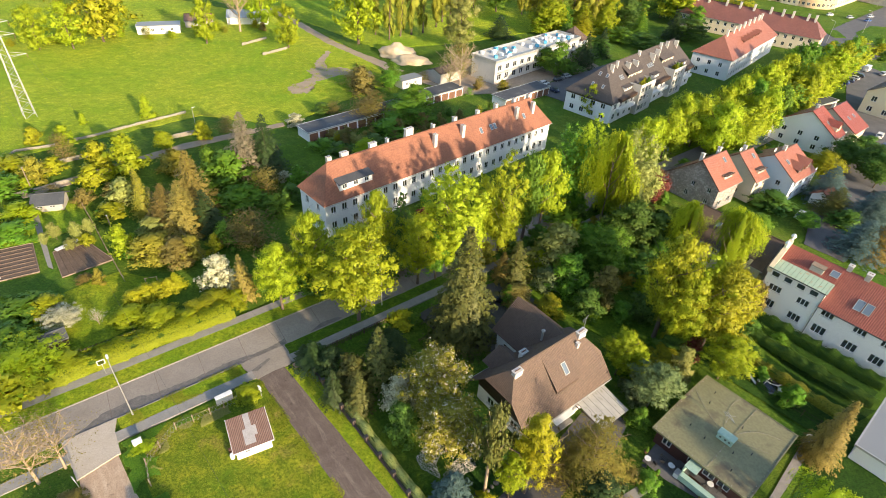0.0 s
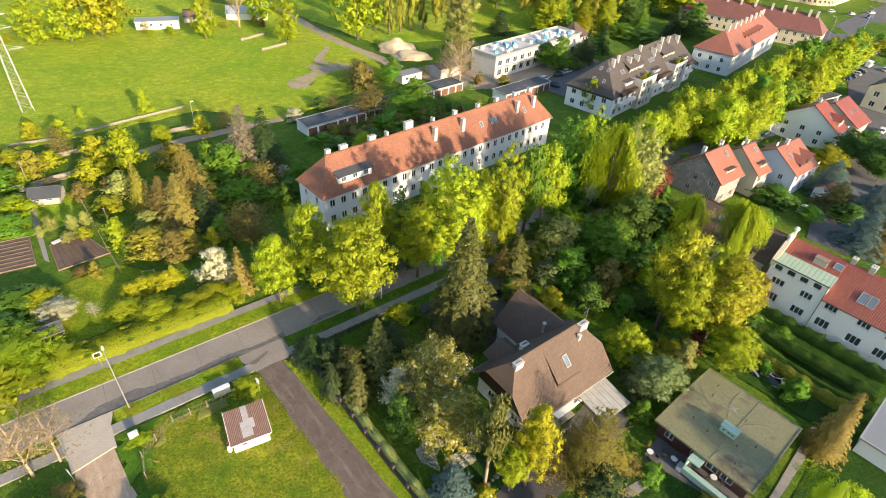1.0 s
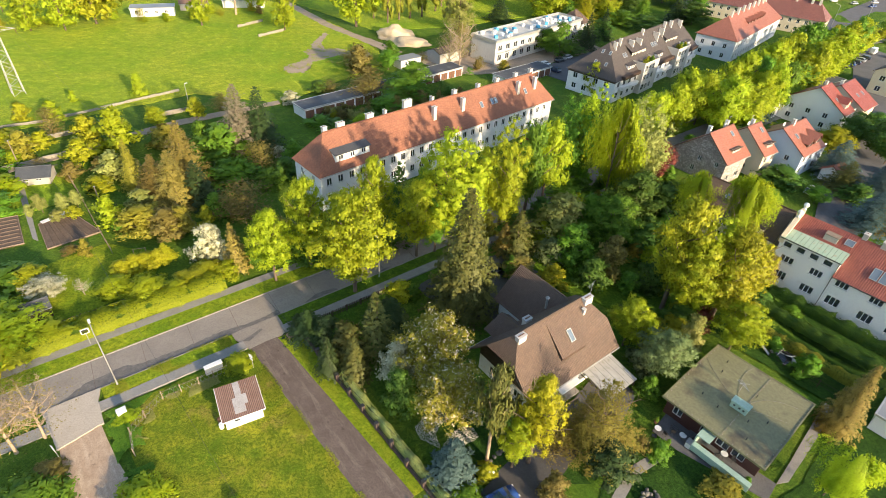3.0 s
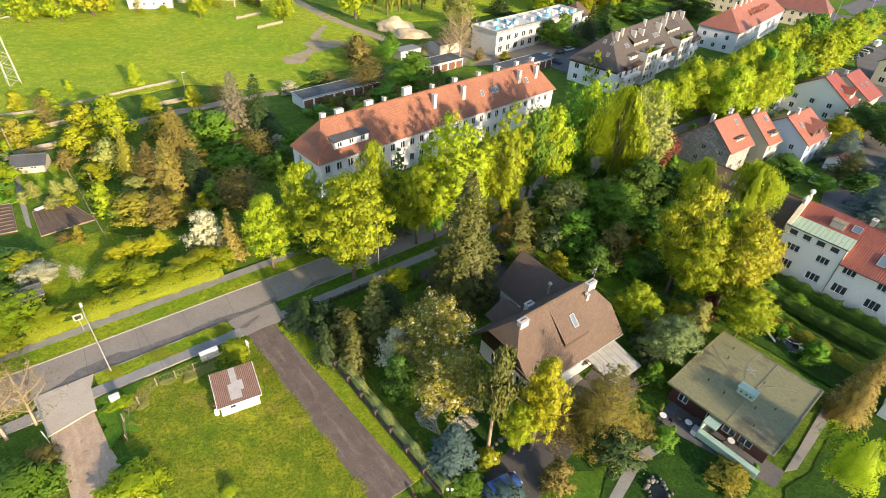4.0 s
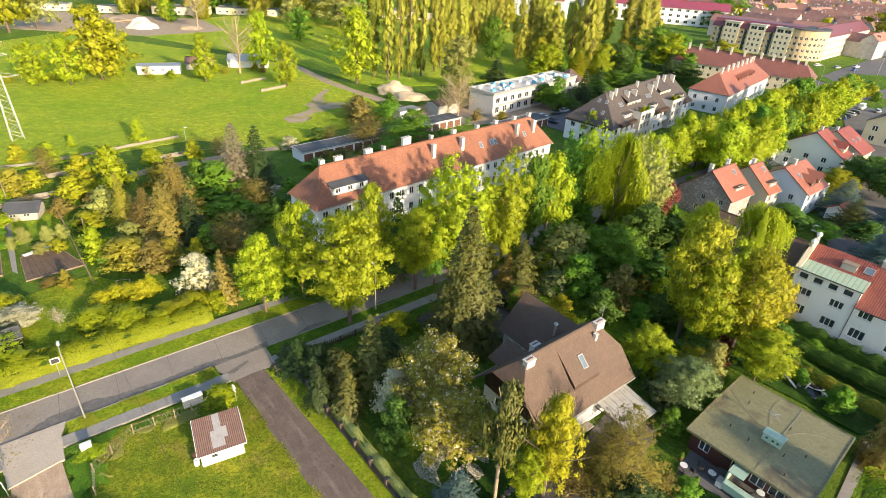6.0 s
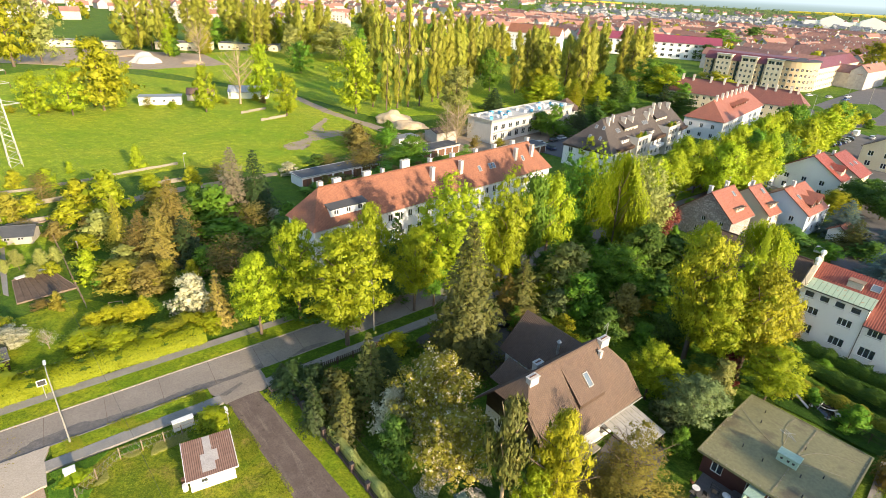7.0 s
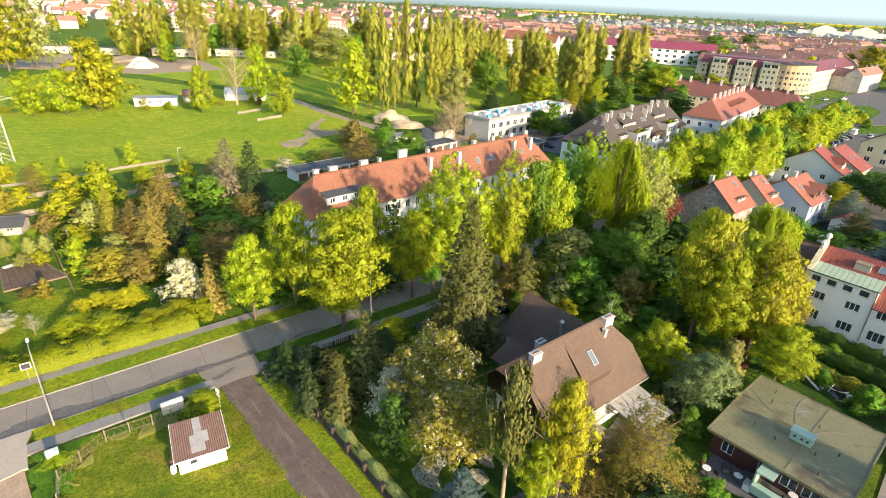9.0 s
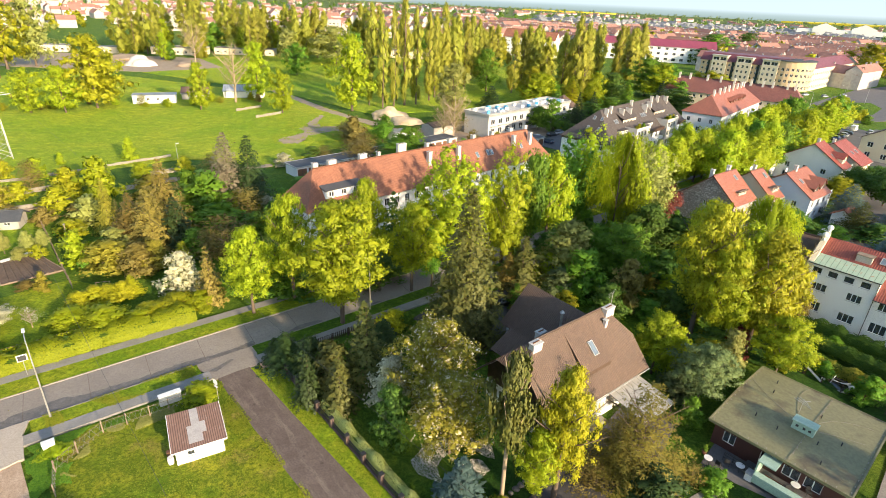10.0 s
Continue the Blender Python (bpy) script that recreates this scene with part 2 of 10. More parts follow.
M_CONCRETE = surface("raw_concrete", (0.50, 0.48, 0.44), (0.60, 0.58, 0.53), 0.4, 8.0, 0.85, 0, 0.2, 0.01, (0.40, 0.37, 0.33), 0.4, 0.6)
M_BRICKWHITE = surface("painted_chimney", (0.58, 0.53, 0.47), (0.66, 0.62, 0.56), 1.5, 9.0, 0.85, 0, 0.3, 0.01, (0.5, 0.46, 0.42), 1.5, 0.6)
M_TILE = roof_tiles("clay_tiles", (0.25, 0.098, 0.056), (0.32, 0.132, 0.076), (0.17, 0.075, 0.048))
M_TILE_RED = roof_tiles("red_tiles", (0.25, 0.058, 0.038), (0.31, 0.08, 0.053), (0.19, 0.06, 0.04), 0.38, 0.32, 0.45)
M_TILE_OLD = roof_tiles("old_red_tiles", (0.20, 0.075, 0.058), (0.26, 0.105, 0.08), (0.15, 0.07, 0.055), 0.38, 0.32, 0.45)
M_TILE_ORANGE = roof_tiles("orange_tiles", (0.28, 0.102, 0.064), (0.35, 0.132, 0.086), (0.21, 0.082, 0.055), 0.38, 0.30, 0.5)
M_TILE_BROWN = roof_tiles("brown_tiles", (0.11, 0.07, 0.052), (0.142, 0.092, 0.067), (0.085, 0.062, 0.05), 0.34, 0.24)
M_SLATE = roof_tiles("grey_brown_shingles", (0.075, 0.06, 0.054), (0.10, 0.082, 0.072), (0.062, 0.054, 0.048), 0.3, 0.4)
M_TAR = surface("tar_paper", (0.055, 0.06, 0.07), (0.09, 0.095, 0.10), 0.3, 6.0, 0.8, 0, 0.3, 0.01, (0.13, 0.13, 0.13), 0.3, 0.6)
M_GREENROOF = surface("grey_green_roofing", (0.195, 0.186, 0.098), (0.245, 0.232, 0.12), 0.22, 3.0, 0.6, 0, 0.12, 0.01, (0.12, 0.098, 0.06), 0.2, 0.55)
M_COPPER = seams("green_sheet", (0.33, 0.45, 0.33), (0.42, 0.52, 0.40), 0.7, (0.40, 0.26, 0.15))
M_CORRUGATED = seams("brown_corrugated", (0.20, 0.115, 0.085), (0.28, 0.17, 0.13), 0.2, (0.33, 0.25, 0.21), 0.7)
M_ASBESTOS = seams("grey_corrugated", (0.27, 0.26, 0.25), (0.36, 0.34, 0.32), 0.2, (0.42, 0.40, 0.37), 0.8)
M_MAROONROOF = seams("maroon_sheet", (0.15, 0.045, 0.055), (0.20, 0.065, 0.075), 0.9, None, 0.5)
M_CRIMSON = seams("crimson_sheet", (0.26, 0.045, 0.075), (0.31, 0.065, 0.09), 0.9, None, 0.32)
M_GREYSHEET = seams("grey_sheet", (0.40, 0.42, 0.44), (0.50, 0.52, 0.54), 0.6, (0.34, 0.33, 0.31), 0.45)
M_POLY = seams("cloudy_polycarbonate", (0.30, 0.29, 0.27), (0.38, 0.37, 0.34), 1.0, (0.22, 0.22, 0.16), 0.5)
M_GLASS = glass("window_glass", (0.10, 0.12, 0.14))
M_SKYGLASS = glass("skylight_glass", (0.28, 0.36, 0.45))
M_PVC = plain("white_frame", (0.78, 0.78, 0.76), 0.4)
M_DARKWOOD = surface("dark_wood", (0.06, 0.035, 0.022), (0.10, 0.06, 0.04), 1.5, 9.0, 0.7)
M_WOOD = surface("weathered_wood", (0.22, 0.16, 0.11), (0.32, 0.25, 0.18), 1.5, 12.0, 0.85)
M_STEEL = plain("galvanised_steel", (0.52, 0.52, 0.50), 0.45, 0.6)
M_DARKMETAL = plain("dark_metal", (0.05, 0.05, 0.05), 0.5, 0.3)
M_RUST = plain("rusty_metal", (0.20, 0.10, 0.06), 0.8, 0.2)
M_WHITE = plain("white_paint", (0.80, 0.80, 0.78), 0.5)
M_MINT = surface("mint_paint", (0.30, 0.44, 0.36), (0.37, 0.51, 0.42), 0.8, 7.0, 0.6)
M_MAROON = plain("maroon_paint", (0.075, 0.028, 0.022), 0.7)
M_ZINC = surface("zinc_trim", (0.42, 0.42, 0.40), (0.52, 0.52, 0.5), 1.0, 8.0, 0.5, 0.5)
M_RUBBER = plain("tyre_rubber", (0.02, 0.02, 0.02), 0.8)
M_BARK = surface("bark", (0.12, 0.085, 0.06), (0.20, 0.15, 0.11), 1.5, 7.0, 0.95, 0, 0.9, 0.04)
M_BARKPALE = surface("pale_bark", (0.34, 0.25, 0.17), (0.46, 0.36, 0.26), 1.2, 7.0, 0.9, 0, 0.7, 0.03)
M_TWIG = surface("twigs", (0.22, 0.15, 0.09), (0.32, 0.22, 0.13), 1.5, 7.0, 0.9)
LEAF = {
    "lime": foliage("lime_leaves", (0.22, 0.32, 0.012), (0.44, 0.51, 0.022), None, 0.42),
    "green": foliage("green_leaves", (0.07, 0.175, 0.018), (0.19, 0.34, 0.028), None, 0.35),
    "dark": foliage("dark_leaves", (0.05, 0.115, 0.018), (0.13, 0.23, 0.032)),
    "yellow": foliage("yellow_leaves", (0.25, 0.27, 0.012), (0.47, 0.45, 0.02)),
    "olive": foliage("olive_leaves", (0.18, 0.21, 0.010), (0.42, 0.41, 0.018), None, 0.32),
    "gold": foliage("gold_leaves", (0.17, 0.165, 0.018), (0.36, 0.32, 0.04)),
    # larch gold darkened so that the colour holds the corner's shade
    "larch": foliage("shaded_larch_needles", (0.09, 0.088, 0.016), (0.23, 0.185, 0.032), None, 0.3),
    "brown": foliage("brown_leaves", (0.14, 0.115, 0.028), (0.28, 0.225, 0.058)),
    "red": foliage("red_leaves", (0.10, 0.022, 0.022), (0.21, 0.05, 0.042)),
    "grey": foliage("grey_leaves", (0.085, 0.13, 0.045), (0.21, 0.27, 0.10)),
    "blue": foliage("blue_needles", (0.05, 0.10, 0.09), (0.13, 0.20, 0.18)),
    "needle": foliage("dark_needles", (0.02, 0.045, 0.014), (0.06, 0.095, 0.025), None, 0.15),
    # sunlit copy of the dark needles: warm sun is mixed into the olive
    "needle_sun": foliage("sunlit_olive_needles", (0.045, 0.066, 0.016), (0.145, 0.145, 0.032), None, 0.15),
    "cone": foliage("brown_needles", (0.11, 0.10, 0.022), (0.33, 0.25, 0.06), None, 0.2),
    "silver": foliage("silver_needles", (0.12, 0.105, 0.06), (0.30, 0.25, 0.17), None, 0.15),
    "white": foliage("white_blossom", (0.18, 0.20, 0.05), (0.70, 0.68, 0.48)),
    "magnolia": foliage("magnolia_leaves", (0.15, 0.15, 0.018), (0.36, 0.32, 0.04), (0.85, 0.76, 0.66)),
    "petal": foliage("pale_petals", (0.30, 0.27, 0.20), (0.75, 0.70, 0.64)),
    "blade": foliage("grass_blades", (0.17, 0.26, 0.015), (0.36, 0.37, 0.03)),
    "willow": foliage("pale_leaves", (0.19, 0.21, 0.045), (0.36, 0.37, 0.10)),
    "pale": foliage("pale_clipped_leaves", (0.44, 0.48, 0.13), (0.60, 0.62, 0.22)),
    "poplar": foliage("poplar_leaves", (0.20, 0.22, 0.025), (0.37, 0.37, 0.045), None, 0.34),
}


# ---- building helpers ----
def mesh_of(name, bm, material):
    me = bpy.data.meshes.new(name)
    bm.to_mesh(me)
    bm.free()
    if material:
        me.materials.append(material)
    return me


def part(name, bm, material, parent, label="", at=None):
    """One mesh (a bmesh, or mesh data to share) under a thing or a part."""
    me = mesh_of(name, bm, material) if isinstance(bm, bmesh.types.BMesh) else bm
    ob = new(name, me)
    ob.parent = parent
    if at is not None:
        ob.matrix_basis = at
    return tagged(ob, label)


def thing(name, label, category, m=None, group="", kind=""):
    ob = new(name)
    ob.empty_display_size = 0.3
    if m is not None:
        ob.matrix_basis = m
    return tagged(ob, label, category, group, kind)


def solid(name, bm, material, label, category, m=None, group="", kind=""):
    """A thing that is one mesh."""
    ob = new(name, mesh_of(name, bm, material) if isinstance(bm, bmesh.types.BMesh) else bm)
    if m is not None:
        ob.matrix_basis = m
    return tagged(ob, label, category, group, kind)


def quad(bm, *pts):
    f = bm.faces.new([bm.verts.new(p) for p in pts])
    return f


def box(bm, x0, x1, y0, y1, z0, z1, bevel=0.0):
    v = [bm.verts.new((x, y, z)) for z in (z0, z1) for y in (y0, y1) for x in (x0, x1)]
    fs = [bm.faces.new([v[i] for i in f]) for f in ((0, 2, 3, 1), (4, 5, 7, 6), (0, 1, 5, 4), (2, 6, 7, 3), (0, 4, 6, 2), (1, 3, 7, 5))]
    if bevel:
        bmesh.ops.bevel(bm, geom=list({e for f in fs for e in f.edges}), offset=bevel, segments=2, affect="EDGES", profile=0.5)
    return bm


def boxed(*a, **k):
    return box(bmesh.new(), *a, **k)


def prism(bm, pts, z0, z1):
    """An upright prism over a plan polygon (counter-clockwise)."""
    lo, hi = [bm.verts.new((*p, z0)) for p in pts], [bm.verts.new((*p, z1)) for p in pts]
    n = len(pts)
    bm.faces.new(hi)
    bm.faces.new(lo[::-1])
    for i in range(n):
        bm.faces.new((lo[i], lo[(i + 1) % n], hi[(i + 1) % n], hi[i]))
    return bm


def tube(bm, pts, radii, sides=6):
    """A tapered round bar through points."""
    rings = []
    pts = [Vector(p) for p in pts]
    for i, (p, r) in enumerate(zip(pts, radii)):
        d = (pts[min(i + 1, len(pts) - 1)] - pts[max(i - 1, 0)]).normalized()
        a = d.orthogonal().normalized()
        c = d.cross(a)
        rings.append([bm.verts.new(p + (a * math.cos(k * math.tau / sides) + c * math.sin(k * math.tau / sides)) * r) for k in range(sides)])
    for lo, hi in zip(rings, rings[1:]):
        for k in range(sides):
            bm.faces.new((lo[k], lo[(k + 1) % sides], hi[(k + 1) % sides], hi[k]))
    bm.faces.new(rings[0][::-1])
    bm.faces.new(rings[-1])
    return bm


def slope(bm, a, b, c, d, thick=0.18):
    """A roof slope a-b along the eave, c-d along the top; UVs run in metres along and up the slope."""
    uvl = bm.loops.layers.uv.verify()
    pts = [Vector(p) for p in (a, b, c, d)]
    if (pts[3] - pts[2]).length < 1e-4:
        pts = pts[:3]
    ex = (pts[1] - pts[0]).normalized()
    nrm = (pts[1] - pts[0]).cross(pts[2] - pts[0]).normalized()
    ey = nrm.cross(ex)
    top = [bm.verts.new(p) for p in pts]
    low = [bm.verts.new(p - nrm * thick) for p in pts]
    fs = [bm.faces.new(top), bm.faces.new(low[::-1])]
    k = len(pts)
    for i in range(k):
        fs.append(bm.faces.new((low[i], low[(i + 1) % k], top[(i + 1) % k], top[i])))
    o = pts[0].copy()
    for f in fs:
        for lp in f.loops:
            q = lp.vert.co - o
            lp[uvl].uv = (q.dot(ex), q.dot(ey))
    return bm


def holed_wall(bm, p, q, z0, z1, holes, depth=0.22):
    """A wall from plan point p to q (outside on its right), with openings (s, z, w, h) and their reveals."""
    p, q = Vector((*p, 0)), Vector((*q, 0))
    ex = (q - p).normalized()
    length = (q - p).length
    inn = Vector((-ex.y, ex.x, 0)) * depth
    xs = sorted({0.0, length, *[round(h[0], 3) for h in holes], *[round(h[0] + h[2], 3) for h in holes]})
    zs = sorted({z0, z1, *[round(h[1], 3) for h in holes], *[round(h[1] + h[3], 3) for h in holes]})
    at = lambda s, z: p + ex * s + Vector((0, 0, z))
    for x0, x1 in zip(xs, xs[1:]):
        for a, b in zip(zs, zs[1:]):
            mx, mz = (x0 + x1) / 2, (a + b) / 2
            if not any(h[0] < mx < h[0] + h[2] and h[1] < mz < h[1] + h[3] for h in holes):
                quad(bm, at(x0, a), at(x1, a), at(x1, b), at(x0, b))
    for s, z, w, h in holes:
        c = [at(s, z), at(s + w, z), at(s + w, z + h), at(s, z + h)]
        for i in range(4):
            quad(bm, c[i], c[i] + inn, c[(i + 1) % 4] + inn, c[(i + 1) % 4])
    return bm


SHARED = {}


def shared(key, make):
    if key not in SHARED:
        SHARED[key] = make()
    return SHARED[key]


def window_frame_mesh(w, h, sashes, mat):
    def make():
        bm = bmesh.new()
        f = 0.07
        box(bm, 0, w, 0, 0.07, 0, f), box(bm, 0, w, 0, 0.07, h - f, h)
        box(bm, 0, f, 0, 0.07, f, h - f), box(bm, w - f, w, 0, 0.07, f, h - f)
        for i in range(1, sashes):
            box(bm, w * i / sashes - 0.05, w * i / sashes + 0.05, 0.002, 0.072, f, h - f)
        return mesh_of("window", bm, mat)
    return shared(("frame", round(w, 2), round(h, 2), sashes, mat.name), make)


def window(parent, p, q, hole, sashes=2, sill=True, mat=None, name="window"):
    """A window set into an opening of the wall from p to q: frame, glass, sill."""
    s, z, w, h = hole
    p, q = Vector((*p, 0)), Vector((*q, 0))
    ex = (q - p).normalized()
    ang = math.atan2(ex.y, ex.x)
    o = p + ex * s + Vector((0, 0, z)) + Vector((-ex.y, ex.x, 0)) * 0.09
    m = Matrix.Translation(o) @ Matrix.Rotation(ang, 4, "Z")
    win = part(name, window_frame_mesh(w, h, sashes, mat or M_PVC), None, parent, "", m)
    part("pane", shared(("pane", round(w, 2), round(h, 2)), lambda: mesh_of("pane", boxed(0.07, w - 0.07, 0.03, 0.045, 0.07, h - 0.07), M_GLASS)), None, win)
    if sill:
        part("sill", shared(("sill", round(w, 2)), lambda: mesh_of("sill", boxed(-0.08, w + 0.08, -0.17, -0.02, -0.06, -0.005), M_ZINC)), None, win)
    return win


def chimney(parent, x, y, z0, z1, w=0.6, d=0.6, pots=2, mat=None):
    bm = boxed(x - w / 2, x + w / 2, y - d / 2, y + d / 2, z0, z1)
    st = part("chimney", bm, mat or M_BRICKWHITE, parent)
    part("cap", boxed(x - w / 2 - 0.08, x + w / 2 + 0.08, y - d / 2 - 0.08, y + d / 2 + 0.08, z1, z1 + 0.1, 0.02), M_CONCRETE, st)
    for i in range(pots):
        px = x + (i - (pots - 1) / 2) * w / max(pots, 1) * 0.8
        bm = bmesh.new()
        tube(bm, [(px, y, z1 + 0.1), (px, y, z1 + 0.2)], [0.1, 0.09], 8)
        part("flue", bm, M_RUST, st)
    return st


def skylight(parent, c, ex, up, w, h, mat=None):
    """A roof window lying on a slope: c its lower middle, ex along the eave, up the slope."""
    ex, up = Vector(ex).normalized(), Vector(up).normalized()
    nz = ex.cross(up)
    m = Matrix((ex, up, nz)).transposed().to_4x4()
    m.translation = Vector(c)
    bm = bmesh.new()
    f = 0.09
    for a in ((-w / 2, w / 2, 0, f), (-w / 2, w / 2, h - f, h), (-w / 2, -w / 2 + f, f, h - f), (w / 2 - f, w / 2, f, h - f)):
        box(bm, *a, 0.0, 0.12)
    fr = part("roof_window", bm, M_ZINC, parent, "", m)
    part("pane", boxed(-w / 2 + f, w / 2 - f, f, h - f, 0.04, 0.08), mat or M_SKYGLASS, fr)
    return fr


def gable_house(name, label, m, length, width, eave, ridge, wall_mat, roof_mat, over=0.5, hip=(0.0, 0.0), hip_drop=(1.0, 1.0), rows=(), base=0.0, sashes=2, gable_rows=(), group="", category="house", recess=0.0):
    """A house with its long side on local x, from (0,0) to (length,width), ridge along x.
    rows: (z, w, h, count, first, step) of openings on both long sides; hip: inset of the ridge at each end; hip_drop: how far down the hip comes (1 full hip)."""
    ob = thing(name, label, category, m, group)
    L, W, H = length, width, ridge - eave
    tan = H / (W / 2)
    walls = bmesh.new()
    holes = [(f + i * st, z, w, h) for z, w, h, n, f, st in rows for i in range(n)]
    gholes = [(f + i * st, z, w, h) for z, w, h, n, f, st in gable_rows for i in range(n)]
    e0, e1 = recess, L - recess
    sides = (((e0, 0), (e1, 0), holes), ((e1, 0), (e1, W), gholes), ((e1, W), (e0, W), holes), ((e0, W), (e0, 0), gholes))
    for p, q, hs in sides:
        holed_wall(walls, p, q, base, eave, [h for h in hs if h[1] + h[3] <= eave])
    for x, inset, drop, flip in ((e0, hip[0], hip_drop[0], 1), (e1, hip[1], hip_drop[1], 0)):
        if inset and drop >= 1:
            continue
        zt = ridge - (H * drop if inset else 0)
        yo = (ridge - zt) / tan
        pts = [(x, 0, eave), (x, W, eave), (x, W / 2 + yo, zt - 0.1), (x, W / 2 - yo, zt - 0.1)]
        if yo < 0.01:
            pts = pts[:3]
        quad(walls, *(pts[::-1] if flip else pts))
    wall = part("wall", walls, wall_mat, ob)
    for p, q, hs in sides:
        for h in hs:
            if h[1] + h[3] <= eave:
                window(wall, p, q, h, sashes, m.translation.length < 150)
    roof = bmesh.new()
    ze = eave - over * tan + 0.12
    zr = ridge + 0.12
    x0, x1 = -over, L + over
    a0, a1 = (hip[0] if hip[0] else -over), (L - hip[1] if hip[1] else L + over)
    k0 = 0 if not hip[0] else (1 - hip_drop[0])
    for sy, y0, ym in ((1, -over, W / 2), (-1, W + over, W / 2)):
        pts = [(x0, y0, ze), (x1, y0, ze)]
        if hip[1] and hip_drop[1] < 1:
            f = 1 - hip_drop[1]
            pts.append((x1, y0 + (ym - y0) * f, ze + (zr - ze) * f))
        pts += [(a1, ym, zr), (a0, ym, zr)]
        if hip[0] and hip_drop[0] < 1:
            f = 1 - hip_drop[0]
            pts.append((x0, y0 + (ym - y0) * f, ze + (zr - ze) * f))
        roof_poly(roof, pts if sy > 0 else [pts[1], pts[0]] + pts[:1:-1])
    for i, (inset, drop, xe, xr) in enumerate(((hip[0], hip_drop[0], x0, a0), (hip[1], hip_drop[1], x1, a1))):
        if inset:
            f = 1 - min(drop, 1)
            ya, yb = -over + (W / 2 + over) * f, W + over - (W / 2 + over) * f
            z = ze + (zr - ze) * f
            pts = [(xe, yb, z), (xe, ya, z), (xr, W / 2, zr)]
            roof_poly(roof, pts if i == 0 else [pts[1], pts[0], pts[2]])
    rf = part("roof", roof, roof_mat, ob)
    bm = bmesh.new()
    tube(bm, [(a0, W / 2, zr + 0.02), (a1, W / 2, zr + 0.02)], [0.13, 0.13], 6)
    part("ridge_cap", bm, roof_mat, rf)
    for y in (-over - 0.06, W + over + 0.06):
        bm = bmesh.new()
        tube(bm, [(x0, y, ze - 0.12), (x1, y, ze - 0.12)], [0.07, 0.07], 6)
        part("gutter", bm, M_ZINC, rf)
    return ob, wall, rf


def roof_poly(bm, pts, thick=0.16):
    """A flat roof face of any outline, its first edge on the eave, with thickness and UVs in metres."""
    uvl = bm.loops.layers.uv.verify()
    pts = [Vector(p) for p in pts]
    ex = (pts[1] - pts[0]).normalized()
    nrm = (pts[1] - pts[0]).cross(pts[2] - pts[0]).normalized()
    ey = nrm.cross(ex)
    top, low = [bm.verts.new(p) for p in pts], [bm.verts.new(p - nrm * thick) for p in pts]
    k = len(pts)
    fs = [bm.faces.new(top), bm.faces.new(low[::-1])]
    fs += [bm.faces.new((low[i], low[(i + 1) % k], top[(i + 1) % k], top[i])) for i in range(k)]
    for f in fs:
        for lp in f.loops:
            q = lp.vert.co - pts[0]
            lp[uvl].uv = (q.dot(ex), q.dot(ey))


def at(x, y, deg=0.0, z=0.0):
    return pose(x, y, z, 0, 0, deg)


def dip(x, y):
    """The ground falls a little towards the row house's yard."""
    return -2.7 * math.exp(-(((x - 67) / 13) ** 4 + ((y - 61) / 15) ** 4))


# The street's own axes: u runs along its north kerb, v to its north.
S_O, S_A = Vector((-22.9, 63.8)), math.atan2(0.606, 0.795)


def street(u, v):
    return (S_O.x + u * math.cos(S_A) - v * math.sin(S_A), S_O.y + u * math.sin(S_A) + v * math.cos(S_A))


STREET = at(S_O.x, S_O.y, math.degrees(S_A))


# ---- ground ----
def build_ground():
    ax = [-4200, -2200, -1200, -700, -420, -260] + list(range(-200, 221, 5)) + [280, 420, 700, 1200, 2200, 4200]
    ay = [-600, -200, -60] + list(range(0, 231, 5)) + [280, 360, 500, 700, 1000, 1500, 2300, 3400, 4700]
    bm = bmesh.new()
    rows = [[bm.verts.new((x, y, dip(x, y) + (0.12 * noise.noise((x / 14, y / 14, 0)) - 0.06 if abs(x) < 200 and 0 < y < 230 else -0.06))) for x in ax] for y in ay]
    for a, b in zip(rows, rows[1:]):
        for i in range(len(ax) - 1):
            bm.faces.new((a[i], a[i + 1], b[i + 1], b[i]))
    for f in bm.faces:
        f.smooth = True
    return solid("ground", bm, M_UNDER, "grassy garden ground reaching to the horizon", "ground", None, "", "structure")


build_ground()


def sheet(name, pts, material, label, category, z=0.05, thick=0.25, m=None, kind="structure", wobble=0.0, step=2.0):
    """A laid surface over a plan polygon, with a slightly uneven edge; a short step makes it ragged."""
    out = []
    n = len(pts)
    for i in range(n):
        a, b = Vector(pts[i]), Vector(pts[(i + 1) % n])
        k = max(1, int((b - a).length / step)) if wobble else 1
        nn = Vector((-(b - a).y, (b - a).x)).normalized()
        for j in range(k):
            p = a.lerp(b, j / k)
            w = wobble * noise.noise((p.x * 0.9 / step + 7, p.y * 0.9 / step, 3)) if 0 < j or step < 1 else 0
            out.append(tuple(p + nn * w))
    area = sum(out[i - 1][0] * out[i][1] - out[i][0] * out[i - 1][1] for i in range(len(out)))
    if area < 0:
        out.reverse()
    bm = bmesh.new()
    prism(bm, out, z - thick, z)
    bmesh.ops.triangulate(bm, faces=[f for f in bm.faces if len(f.verts) > 4])
    return solid(name, bm, material, label, category, m, "", kind)


def strip(name, u0, u1, v0, v1, material, label, category, z=0.05, thick=0.25, wobble=0.0):
    return sheet(name, [(u0, v0), (u1, v0), (u1, v1), (u0, v1)], material, label, category, z, thick, STREET, "structure", wobble)

